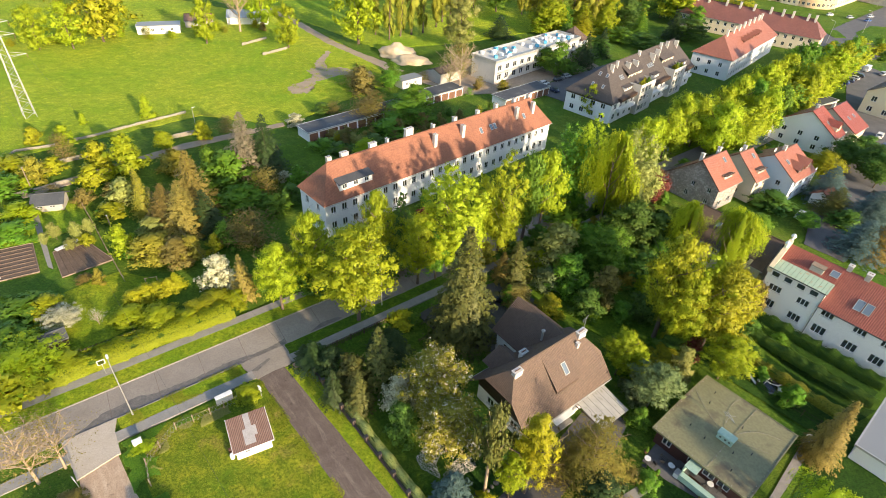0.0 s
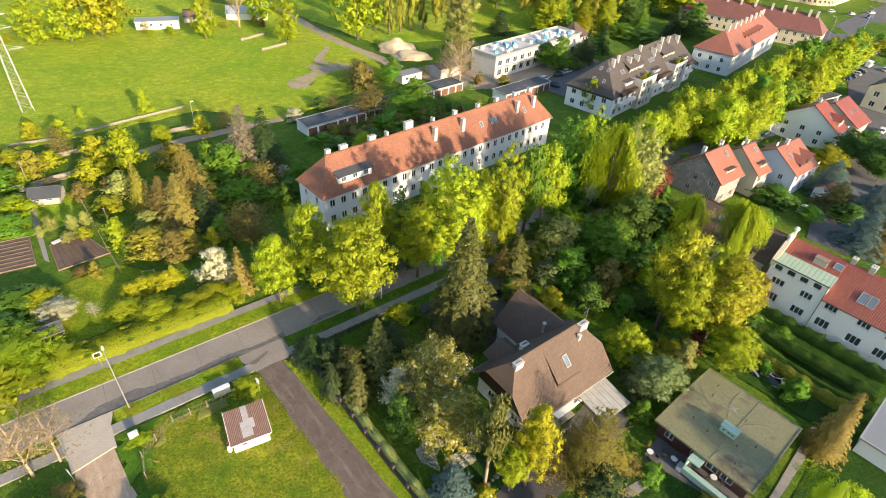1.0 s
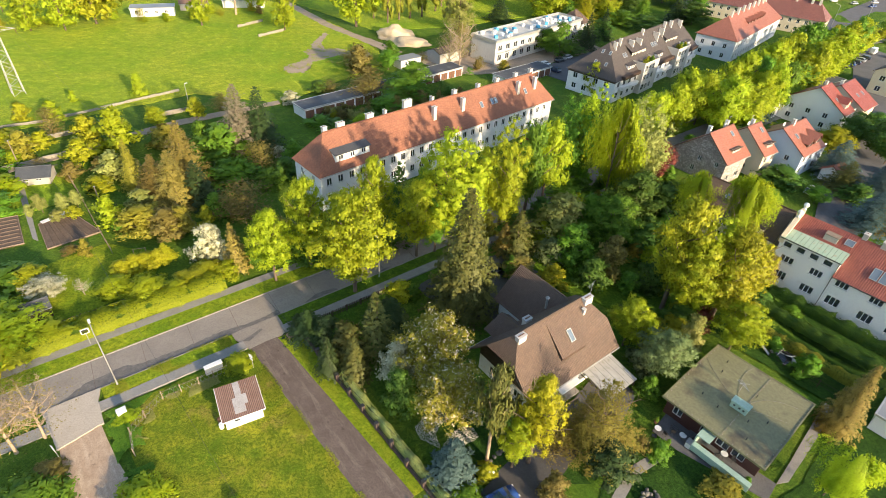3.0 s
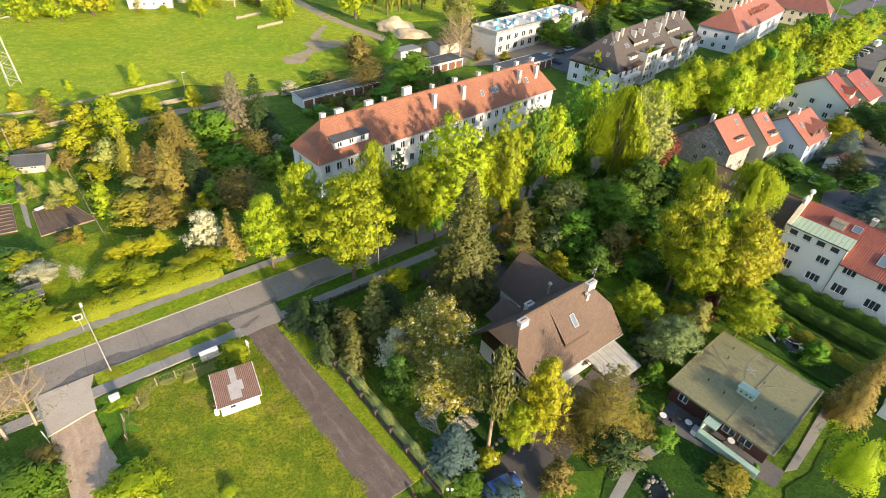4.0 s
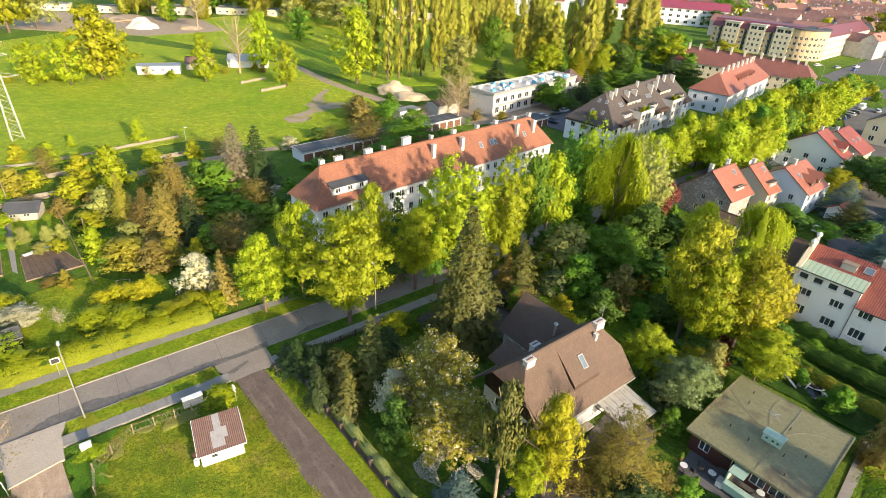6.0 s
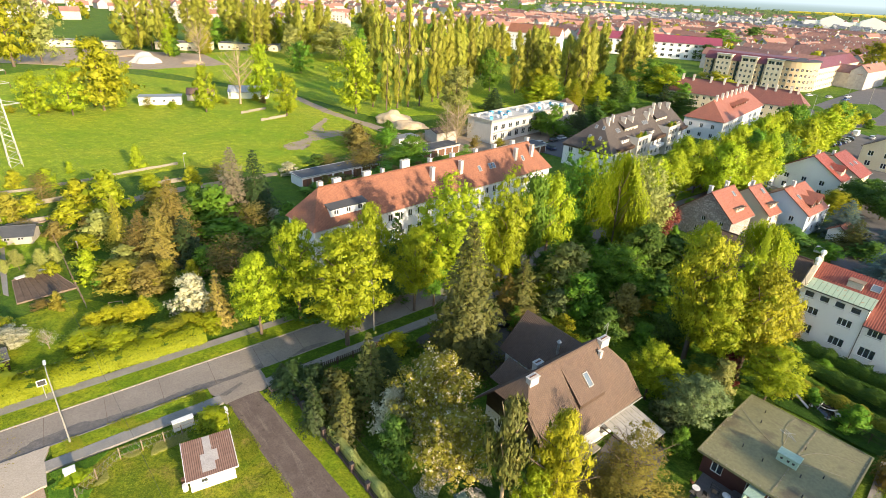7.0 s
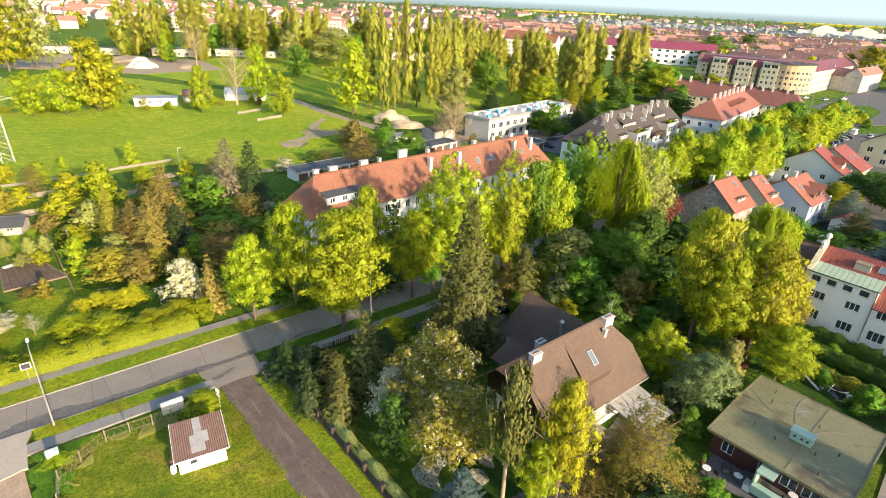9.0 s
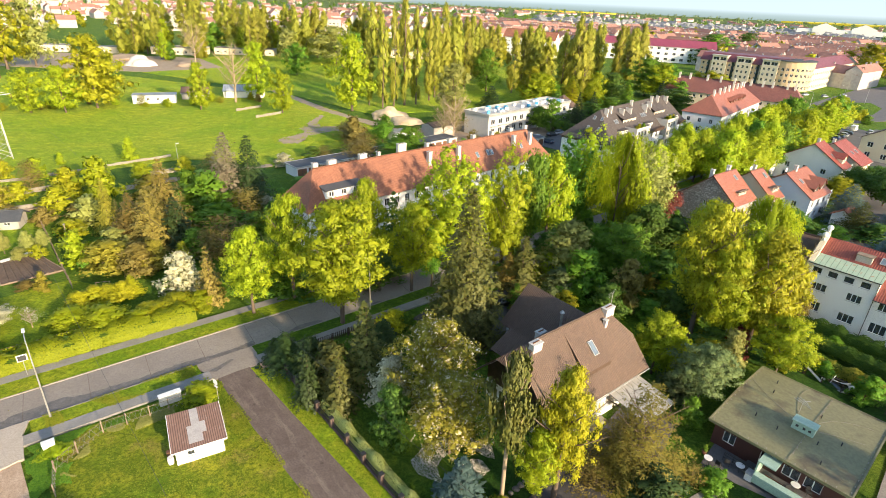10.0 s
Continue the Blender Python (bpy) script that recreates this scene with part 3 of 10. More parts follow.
# ---- streets, walks and yards ----
sheet("road", [(-60, -5.4), (150, -5.4), (215, 6), (250, 12), (250, 22), (205, 12), (150, 0), (-60, 0)], M_ASPHALT, "worn grey asphalt street with dark repairs", "road", 0.06, 0.3, STREET)
strip("verge_north", -60, 150, 0.16, 2.9, M_VERGE, "grass verge beside the street", "verge", 0.16, 0.3)
strip("verge_south", -13.5, -9.2, -7.7, -5.6, M_VERGE, "short grass verge beside the street", "verge", 0.155, 0.3, 0.25)
strip("verge_south_west", -25.5, -9, -7.7, -5.6, M_VERGE, "weedy grass verge beside the street", "verge", 0.16, 0.3, 0.3)
strip("verge_south_east", -2.2, 150, -7.8, -5.6, M_GRASS, "grass verge under street trees", "verge", 0.16, 0.3, 0.25)
strip("pavement_north", -60, 150, 2.9, 4.4, M_SIDEWALK, "grey concrete footway", "footway", 0.165, 0.3)
strip("pavement_south_west", -26.5, -8.2, -9.3, -7.7, M_SIDEWALK, "grey concrete footway", "footway", 0.165, 0.3, 0.05)
strip("pavement_drive_west", -60, -31.3, -9.3, -7.7, M_SIDEWALK, "grey concrete footway", "footway", 0.165, 0.3, 0.05)
strip("pavement_south_east", -2.6, 150, -9.4, -7.8, M_SIDEWALK, "grey concrete footway", "footway", 0.165, 0.3)
sheet("lane_mouth", [(-9.4, -5.5), (-1.6, -5.5), (-2.8, -9.6), (-8.0, -9.6)], M_ASPHALT, "flared asphalt mouth of the lane", "road", 0.09, 0.3, STREET, "structure", 0.25)
sheet("lane", [(-7.8, -9.4), (-6.3, -40), (-1.6, -40), (-4.0, -9.4)], M_LANE, "brown worn tarmac lane", "lane", 0.085, 0.3, STREET, "structure", 0.1)
sheet("drive_slab", [(-31.9, -5.4), (-25.6, -5.4), (-26.2, -7.5), (-26.3, -11.2), (-31.2, -12.2)], M_SLAB, "pale concrete entrance slab with broken edges", "driveway", 0.172, 0.3, STREET, "structure", 0.12, 0.6)
sheet("drive_track", [(-31.0, -12.0), (-26.6, -11.2), (-25.5, -22), (-24, -34), (-31, -34), (-30.5, -22)], M_TRACK, "pale sandy driveway", "driveway", 0.045, 0.3, STREET, "structure", 0.5)
sheet("dry_lot", [(-25.0, -9.8), (-7.4, -9.8), (-5.6, -40), (-24, -40)], M_LOT, "rough dry grass of an empty lot", "grass", 0.05, 0.3, STREET, "structure", 0.1)
sheet("lane_verge", [(-4.4, -9.8), (-1.2, -9.8), (1.6, -40), (-2.4, -40)], M_VERGE, "grass strip beside the lane", "grass", 0.06, 0.3, STREET, "structure", 0.15)
for k, pts in enumerate((
        [(-30.6, -5.5), (-29.3, -4.7), (-27.9, -4.1), (-26.8, -3.5), (-24.9, -3.5), (-22.4, -3.2), (-20.6, -4.0), (-17.7, -4.1), (-14.9, -4.4), (-12.9, -4.2), (-10.0, -4.1), (-6.9, -4.6), (-4.4, -4.7), (-1.5, -4.4), (-1.8, -5.38), (-28.0, -5.38), (-29.5, -5.6)],
        [(2.0, -5.3), (8.0, -5.2), (7.5, -4.6), (5.0, -4.3), (3.5, -4.7)], [(14.5, -5.35), (18, -5.2), (17, -4.8)])):
    sheet("asphalt_patch", pts, M_WET, "dark damp asphalt along the gutter", "road patch", 0.066 + 0.001 * k, 0.05, STREET, "structure", 0.3 if k == 0 else 0.16, 0.35)
sheet("asphalt_patch", [(-8.2, -7.6), (-5.2, -6.7), (-5.0, -7.0), (-7.5, -8.2)], M_WET, "dark damp hollow in the asphalt", "road patch", 0.1, 0.05, STREET, "structure", 0.3)


def kerbs():
    me = mesh_of("kerb_stone", boxed(0, 1.98, 0, 0.15, -0.1, 0.17, 0.015), M_KERB)
    for name, v, spans in (("kerb_north", 0.0, ((-60, 60),)), ("kerb_south", -5.6, ((-25.5, -9.5), (-1.5, 60)))):
        k = thing(name, "pale concrete kerb along the street", "kerb", STREET, "", "structure")
        for a, b in spans:
            for i in range(int((b - a) / 2)):
                part("kerb_stone", me, None, k, "", pose(a + i * 2, v, 0, 0, 0, 0))


kerbs()
# meadow and allotments north of the street
sheet("meadow", [(-150, 100), (-98, 112), (-64, 142), (-40, 138), (-14, 178), (-28, 205), (-60, 245), (-190, 300), (-230, 180)], M_MEADOW, "broad sunlit green meadow", "meadow", 0.08, 0.3, None, "structure", 1.2)
sheet("far_meadow", [(-62, 250), (-22, 212), (10, 225), (60, 262), (90, 330), (40, 420), (-120, 420), (-190, 320)], M_MEADOW, "park meadow between poplars", "meadow", 0.07, 0.3, None, "structure", 1.0)
sheet("dirt_track", [(-74.6, 266.1), (-52.7, 236.2), (-39.2, 217.6), (-26.4, 204.2), (-18.0, 196.7), (-10.6, 188.0), (-14.3, 184.9), (-21.5, 193.4), (-29.1, 201.6), (-42.1, 215.2), (-55.8, 234.0), (-77.6, 263.8)], M_DIRT, "rutted dirt track", "track", 0.10, 0.3, None, "structure", 0.8)
for k, pts in enumerate(([(-45.1, 163.6), (-45.6, 169.1), (-42.4, 171.8), (-40.1, 178.2), (-42.7, 182.5), (-41.2, 186.2), (-37.1, 186.9), (-31.5, 188.0), (-28.8, 185.9), (-21.3, 184.8), (-21.1, 180.0), (-27.4, 180.5), (-32.1, 180.4), (-35.1, 176.0), (-37.8, 173.3), (-38.2, 166.8), (-38.5, 162.7), (-43.3, 161.3)], [(-41.2, 186.2), (-41.9, 193.0), (-40.4, 206.7), (-38.7, 204.1), (-39.3, 194.4), (-37.1, 186.9)])):
    sheet("bare_patch", pts, M_DIRT, "bare trampled earth in the meadow", "bare earth", 0.105 + 0.008 * k, 0.3, None, "structure", 1.3, 0.7)
sheet("building_site", [(-10, 182), (8, 168), (26, 172), (62, 205), (50, 225), (12, 205)], M_DIRT, "bare sandy ground of a building site", "bare earth", 0.085, 0.3, None, "structure", 0.8)
sheet("far_yard", [(-240, 300), (-150, 300), (-120, 330), (-150, 372), (-260, 370)], M_DIRT, "bare sandy storage yard", "bare earth", 0.09, 0.3, None, "structure", 1.0)
for pts in ([(-72, 70), (-67, 73), (-73, 81), (-80, 77)], [(-67.9, 78.5), (-62.4, 71.7), (-56.4, 77.2), (-64.9, 83.1)]):
    sheet("vegetable_bed", pts, M_SOIL, "freshly dug dark soil bed in an allotment", "garden bed", 0.12, 0.25, None, "", 0.25)
sheet("garden_lawn", [(-62, 58), (-52, 54), (-42, 64), (-44, 72), (-54, 74), (-60, 68)], M_VERGE, "green allotment lawn", "lawn", 0.07, 0.25, None, "structure", 0.5)
sheet("garden_lawn_west", [(-84, 84), (-76, 78), (-66, 88), (-74, 98)], M_MEADOW, "sunny allotment lawn", "lawn", 0.07, 0.25, None, "structure", 0.5)
sheet("court_lawn", [(-44, 122), (-28, 100), (-12, 114), (-26, 132)], M_GRASS, "lawn behind the tenement", "lawn", 0.07, 0.25, None, "structure", 0.5)
sheet("garden_path", [(-66.5, 74.5), (-65.3, 74.0), (-78.4, 91.6), (-79.4, 91.0)], M_SIDEWALK, "narrow concrete garden path", "path", 0.10, 0.25)
sheet("field_walk", [(-84, 96), (-60, 122), (-40, 138), (-41, 140), (-62, 124.5), (-86, 98)], M_DIRT, "trodden path beside a broken wall", "path", 0.09, 0.25, None, "structure", 0.3)
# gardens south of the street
sheet("house_lawn", [(-4, 52), (3, 40), (10, 33), (20, 33), (12, 44), (4, 54)], M_SHADED_LAWN, "shaded dark lawn", "lawn", 0.06, 0.25, None, "structure", 0.4)
sheet("house_forecourt", [(-1, 66), (4, 60), (12, 58), (20, 64), (22, 72), (14, 76), (6, 72)], M_SHADEPAVE, "shaded dark paved forecourt", "driveway", 0.055, 0.25, None, "structure", 0.4)
sheet("back_lawn", [(18, 72), (30, 62), (40, 58), (46, 62), (36, 72), (26, 80)], M_GRASS, "green lawn between shrubs", "lawn", 0.06, 0.25, None, "structure", 0.6)
sheet("paved_drive", [(4, 28), (10, 26), (22, 40), (20, 43), (14, 39)], M_SHADEPAVE, "block-paved drive with shade in its dark colour", "driveway", 0.065, 0.25, None, "structure", 0.2)
sheet("terrace", [(17, 41), (24, 39), (29, 46), (25, 50)], M_PAVING, "paved terrace behind the house", "terrace", 0.07, 0.25)
sheet("bungalow_lawn", [(16, 22), (30, 26), (38, 32), (30, 40), (22, 34)], M_SHADED_LAWN, "shaded lawn", "lawn", 0.06, 0.25, None, "structure", 0.4)
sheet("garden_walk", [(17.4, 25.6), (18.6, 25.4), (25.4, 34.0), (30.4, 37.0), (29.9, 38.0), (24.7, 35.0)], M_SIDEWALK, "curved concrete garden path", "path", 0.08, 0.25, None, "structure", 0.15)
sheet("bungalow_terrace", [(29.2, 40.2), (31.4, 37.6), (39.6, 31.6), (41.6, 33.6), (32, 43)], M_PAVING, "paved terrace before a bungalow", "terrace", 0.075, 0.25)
sheet("side_yard", [(40.5, 31.5), (44.5, 33.5), (55.5, 44.2), (60, 46), (60, 37), (46, 25), (38, 25)], M_SHADED_LAWN, "small lawn beside a bungalow", "lawn", 0.05, 0.25, None, "structure", 0.3)
sheet("side_walk", [(41.6, 33.6), (43.2, 33.9), (55.0, 44.4), (54.2, 45.4)], M_SIDEWALK, "narrow concrete walk along the bungalow", "path", 0.075, 0.25, None, "structure", 0.1)
def draped(name, corners, material, label, category, n=12, lift=0.05):
    """A lawn that follows the ground between four corners."""
    bm = bmesh.new()
    a, b, c, d = (Vector(p) for p in corners)
    grid = []
    for i in range(n + 1):
        row = []
        for j in range(n + 1):
            p = a.lerp(b, i / n).lerp(d.lerp(c, i / n), j / n)
            row.append(bm.verts.new((p.x, p.y, dip(p.x, p.y) + lift)))
        grid.append(row)
    for r, q in zip(grid, grid[1:]):
        for j in range(n):
            bm.faces.new((r[j], q[j], q[j + 1], r[j + 1]))
    bmesh.ops.recalc_face_normals(bm, faces=bm.faces)
    return solid(name, bm, material, label, category, None, "", "structure")


draped("bungalow_garden", [(42.5, 58.5), (56.5, 44.5), (59.5, 49.5), (50.5, 63.5)], M_SHADED_LAWN, "dark shaded lawn behind a bungalow", "lawn", 12, 0.1)
draped("row_house_lawn", [(51, 63.5), (61, 47), (75, 54.5), (61.5, 71)], M_SHADED_LAWN, "shaded lawn between hedges", "lawn")
# side street on the right
sheet("side_street", [(79, 92), (84, 86), (96, 96), (118, 118), (150, 152), (170, 178), (182, 200), (176, 236), (160, 222), (152, 196), (128, 158), (104, 128)], M_PAVING, "wide grey paved side street with parked cars", "road", 0.06, 0.3, None, "structure", 0.3)
sheet("car_park", [(140, 176), (158, 166), (196, 206), (186, 222)], M_PAVING, "grey car park", "car park", 0.075, 0.3)
sheet("apartment_court", [(32, 176), (44, 164), (84, 205), (72, 214)], M_PAVING, "paved court with parked cars", "car park", 0.095, 0.3)
sheet("crossroads", [(160, 222), (200, 240), (260, 262), (340, 300), (420, 420), (330, 390), (270, 350), (215, 300), (175, 262)], M_PAVING, "broad grey road junction", "road", 0.09, 0.3, None, "structure", 0.5)
sheet("traffic_island", [(200, 262), (212, 258), (232, 278), (240, 296), (226, 296), (208, 280)], M_GRASS, "grassed traffic island", "traffic island", 0.22, 0.4, None, "structure", 0.4)
sheet("traffic_island", [(190, 268), (196, 268), (200, 282), (192, 286)], M_GRASS, "small grassed traffic island", "traffic island", 0.22, 0.4, None, "structure", 0.3)

# ---- buildings ----
# long tenement with a clay tile roof
TEN_A = 41.9
ob, wall, roof = gable_house("tenement", "long white tenement with orange clay tile roof and chimneys", at(-19.6, 86.8, TEN_A), 67, 9.2, 7.8, 13.3, M_RENDER, M_TILE, 0.45, (3.8, 3.8), (1, 1),
                             [(1.6, 1.1, 1.5, 26, 1.3, 2.5), (5.0, 1.1, 1.5, 26, 1.3, 2.5)], 0.0, 2, [(1.6, 1.0, 1.5, 2, 2.0, 4.0), (5.0, 1.0, 1.5, 2, 2.0, 4.0)], "", "apartment house")
for x, w, z in ((4.5, 0.9, 14.2), (8.0, 1.6, 14.2), (14.8, 1.6, 14.3), (18.5, 0.5, 14.2), (24.2, 2.0, 15.0), (31.0, 0.6, 14.2), (37.5, 0.9, 14.3), (44.8, 0.8, 14.2), (51.0, 0.9, 14.3), (57.5, 0.9, 14.3), (65.0 - 2, 0.9, 14.3)):
    chimney(roof, x, 5.0, 12.2, z, w, 0.8, 2)
for x in (29.5, 37.8, 56.0, 62.0):
    chimney(roof, x, 2.4, 9.4, 13.2, 0.85, 0.8, 1)
tn = 5.5 / 4.6
for x in (43.6, 47.0, 48.2, 58.6):
    skylight(roof, (x, 1.7, 7.8 + 1.7 * tn + 0.14), (1, 0, 0), (0, 1, tn), 0.9, 1.4)


def shed_dormer(parent, x0, x1, y, zf, h, depth, drop, count, wall_mat, roof_mat):
    """A flat-roofed dormer: front wall with windows, cheeks, lead roof."""
    bm = bmesh.new()
    step = (x1 - x0) / count
    holes = [(step * (i + 0.5) - 0.5, zf + 0.45, 1.0, h - 0.8) for i in range(count)]
    holed_wall(bm, (x0, y), (x1, y), zf, zf + h, holes)
    for x, s in ((x0, 1), (x1, -1)):
        pts = [(x, y, zf), (x, y, zf + h), (x, y + depth, zf + h + drop)]
        quad(bm, *(pts if s > 0 else pts[::-1]))
    d = part("dormer", bm, wall_mat, parent)
    for hh in holes:
        window(d, (x0, y), (x1, y), hh, 2)
    rb = bmesh.new()
    roof_poly(rb, [(x0 - 0.25, y - 0.35, zf + h + 0.02), (x1 + 0.25, y - 0.35, zf + h + 0.02), (x1 + 0.25, y + depth, zf + h + drop), (x0 - 0.25, y + depth, zf + h + drop)], 0.12)
    part("dormer_roof", rb, roof_mat, d)
    return d


shed_dormer(roof, 3.9, 11.6, 0.75, 8.6, 1.75, 2.6, 0.75, 3, M_RENDER, M_TAR)

# brown-roofed house with a wing, half-hipped ends and dormer slab
H_A = 37.5
ob, wall, roof = gable_house("brown_house", "white house with brown tile roof, wing and dark eaves", at(10.6 + 0.61 * 5.0 - 0.2, 45.3 - 0.79 * 5.0 - 0.2, H_A), 15.6, 10.0, 4.6, 10.0, M_RENDER, M_TILE_BROWN, 0.7, (1.7, 1.9), (0.45, 0.5),
                             [(0.9, 1.5, 1.4, 3, 1.6, 4.6)], 0.0, 2, [(0.9, 1.2, 1.3, 2, 2.0, 4.6), (3.2, 1.0, 1.1, 2, 3.0, 3.0)], recess=0.9)
tb = 5.4 / 5.0
for gx, sx in ((0.0, 1), (15.6, -1)):
    bm = bmesh.new()
    pts = [(0.05, 2.9), (9.95, 2.9), (9.95, 4.5), (7.3, 7.3), (2.7, 7.3), (0.05, 4.5)]
    quad(bm, *[(gx + sx * (0.86), y, z) for y, z in (pts if sx < 0 else pts[::-1])])
    quad(bm, *[(gx + sx * (0.80), y, z) for y, z in (pts[::-1] if sx < 0 else pts)])
    part("gable_boarding", bm, M_DARKWOOD, wall, "black-stained gable boarding")
chimney(roof, 1.8, 4.5, 9.0, 10.15, 1.3, 0.7, 4)
chimney(roof, 14.0, 4.5, 9.0, 10.2, 1.5, 0.7, 4)
chimney(roof, 12.6, 3.7, 8.3, 9.4, 0.4, 0.4, 0)
chimney(roof, 6.3, 7.6, 6.6, 8.1, 1.1, 0.7, 4)
bm = bmesh.new()
tube(bm, [(11.4, 8.8, 5.4), (11.4, 8.8, 8.3)], [0.17, 0.17], 8)
tube(bm, [(11.4, 8.8, 8.2), (11.4, 8.8, 8.5)], [0.34, 0.1], 8)
part("flue_pipe", bm, M_STEEL, roof)
# the raised slab dormer on the sunny slope
bm = bmesh.new()
z_at = lambda y: 4.6 + y * tb + 0.12
roof_poly(bm, [(6.2, 0.9, z_at(0.9) + 0.75), (10.9, 0.9, z_at(0.9) + 0.75), (10.9, 4.4, z_at(4.4) + 0.05), (6.2, 4.4, z_at(4.4) + 0.05)], 0.14)
dr = part("dormer_roof", bm, M_TILE_BROWN, roof)
bm = bmesh.new()
for x, f in ((6.32, 1), (10.78, -1)):
    pts = [(x, 1.0, z_at(1.0) - 0.1), (x, 1.0, z_at(1.0) + 0.68), (x, 4.3, z_at(4.3))]
    quad(bm, *(pts if f > 0 else pts[::-1]))
quad(bm, (6.32, 1.0, z_at(1.0) - 0.1), (10.78, 1.0, z_at(1.0) - 0.1), (10.78, 1.0, z_at(1.0) + 0.68), (6.32, 1.0, z_at(1.0) + 0.68))
part("dormer_cheek", bm, M_DARKWOOD, dr)
tb2 = (z_at(4.4) + 0.05 - z_at(0.9) - 0.75) / 3.5
skylight(dr, (9.0, 1.8, z_at(0.9) + 0.75 + 0.9 * tb2), (1, 0, 0), (0, 1, tb2), 0.85, 1.7)
# rooftop aerial
bm = bmesh.new()
tube(bm, [(15.2, 5, 10), (15.2, 5, 11.6)], [0.03, 0.03], 5)
for i, z in enumerate((11.0, 11.3, 11.55)):
    tube(bm, [(14.5 - 0.1 * i, 5.0, z), (15.9 + 0.1 * i, 5.3, z)], [0.015, 0.015], 4)
part("aerial", bm, M_STEEL, roof)
# rear wing, at right angles, with its own ridge
bm = bmesh.new()
holed_wall(bm, (17.4, 8.0), (17.4, 15.6), 0, 4.4, [(3.4, 1, 1.2, 1.3)])
holed_wall(bm, (17.4, 15.6), (9.4, 15.6), 0, 4.4, [(2.0, 1, 1.4, 1.3), (5.0, 1, 1.4, 1.3)])
holed_wall(bm, (9.4, 15.6), (9.4, 8.0), 0, 4.4, [(1.5, 1, 1.2, 1.3)])
quad(bm, (17.4, 15.6, 4.4), (9.4, 15.6, 4.4), (13.4, 15.6, 8.2))
wing = part("wing_wall", bm, M_RENDER, ob)
for p, q, h in (((17.4, 8.0), (17.4, 15.6), (3.4, 1, 1.2, 1.3)), ((17.4, 15.6), (9.4, 15.6), (2.0, 1, 1.4, 1.3)), ((17.4, 15.6), (9.4, 15.6), (5.0, 1, 1.4, 1.3)), ((9.4, 15.6), (9.4, 8.0), (1.5, 1, 1.2, 1.3))):
    window(wing, p, q, h)
bm = bmesh.new()
roof_poly(bm, [(8.7, 16.2, 3.9), (8.7, 6.6, 3.9), (13.4, 6.6, 8.35), (13.4, 16.2, 8.35)])
roof_poly(bm, [(18.1, 6.6, 3.9), (18.1, 16.2, 3.9), (13.4, 16.2, 8.35), (13.4, 6.6, 8.35)])
part("wing_roof", bm, M_TILE_BROWN, ob)
# small cross roof on the shaded side
bm = bmesh.new()
roof_poly(bm, [(2.6, 11.6, 5.0), (2.6, 6.2, 5.0), (5.0, 6.2, 7.3), (5.0, 11.0, 7.3)])
roof_poly(bm, [(7.4, 6.2, 5.0), (7.4, 11.6, 5.0), (5.0, 11.0, 7.3), (5.0, 6.2, 7.3)])
roof_poly(bm, [(7.4, 11.6, 5.0), (2.6, 11.6, 5.0), (5.0, 11.0, 7.3)])
part("cross_roof", bm, M_TILE_BROWN, ob)
# garden canopy on posts
bm = bmesh.new()
roof_poly(bm, [(9.6, -5.0, 2.3), (15.2, -5.0, 2.3), (15.2, -0.1, 3.1), (9.6, -0.1, 3.1)], 0.06)
cn = part("canopy", bm, M_POLY, ob, "cloudy corrugated canopy")
for x in (9.8, 12.4, 15.0):
    part("post", boxed(x - 0.06, x + 0.06, -4.9, -4.78, 0, 2.25), M_DARKWOOD, cn)
    part("rafter", boxed(x - 0.05, x + 0.05, -4.9, -0.1, 2.1, 2.18), M_DARKWOOD, cn)
part("patio_door", boxed(5.2, 8.4, -0.06, 0.02, 0.1, 2.3), M_GLASS, wall)
part("step", boxed(4.6, 9.0, -1.0, 0.0, 0, 0.28, 0.02), M_SIDEWALK, wall)
part("awning", boxed(5.0, 8.6, -1.1, -0.05, 2.45, 2.6, 0.02), M_WHITE, wall)

# bungalow with a nearly flat grey-green roof: local x along the terrace side, y to the rear
bung = thing("bungalow", "low bungalow with flat grey-green roof and mint window band", "house", at(30.6, 43.1, -49.8))
BL, BW = 12.8, 14.2
bm = bmesh.new()
front = [(1.0, 0.9, 1.2, 1.3), (4.6, 1.0, 1.5, 1.2), (6.7, 1.0, 1.5, 1.2), (8.6, 1.0, 1.5, 1.2)]
side = [(1.0, 1.0, 1.4, 1.2), (4.5, 1.0, 1.8, 1.2), (9.0, 1.0, 1.4, 1.2)]
i0, i1, j0, j1 = 0.5, BL - 0.5, 0.8, BW - 0.5
runs = (((i0, j0), (i1, j0), front), ((i1, j0), (i1, j1), side), ((i1, j1), (i0, j1), []), ((i0, j1), (i0, j0), side))
for p, q, hs in runs:
    holed_wall(bm, p, q, 0, 2.95, hs)
bw = part("wall", bm, M_MAROON, bung, "dark red-brown walls")
for p, q, hs in runs:
    for h in hs:
        window(bw, p, q, h, 2, False)
BRISE, BRIDGE = 0.45, 7.1


def on_roof(y):
    return BRISE * (1 - abs(y - BRIDGE) / BRIDGE)


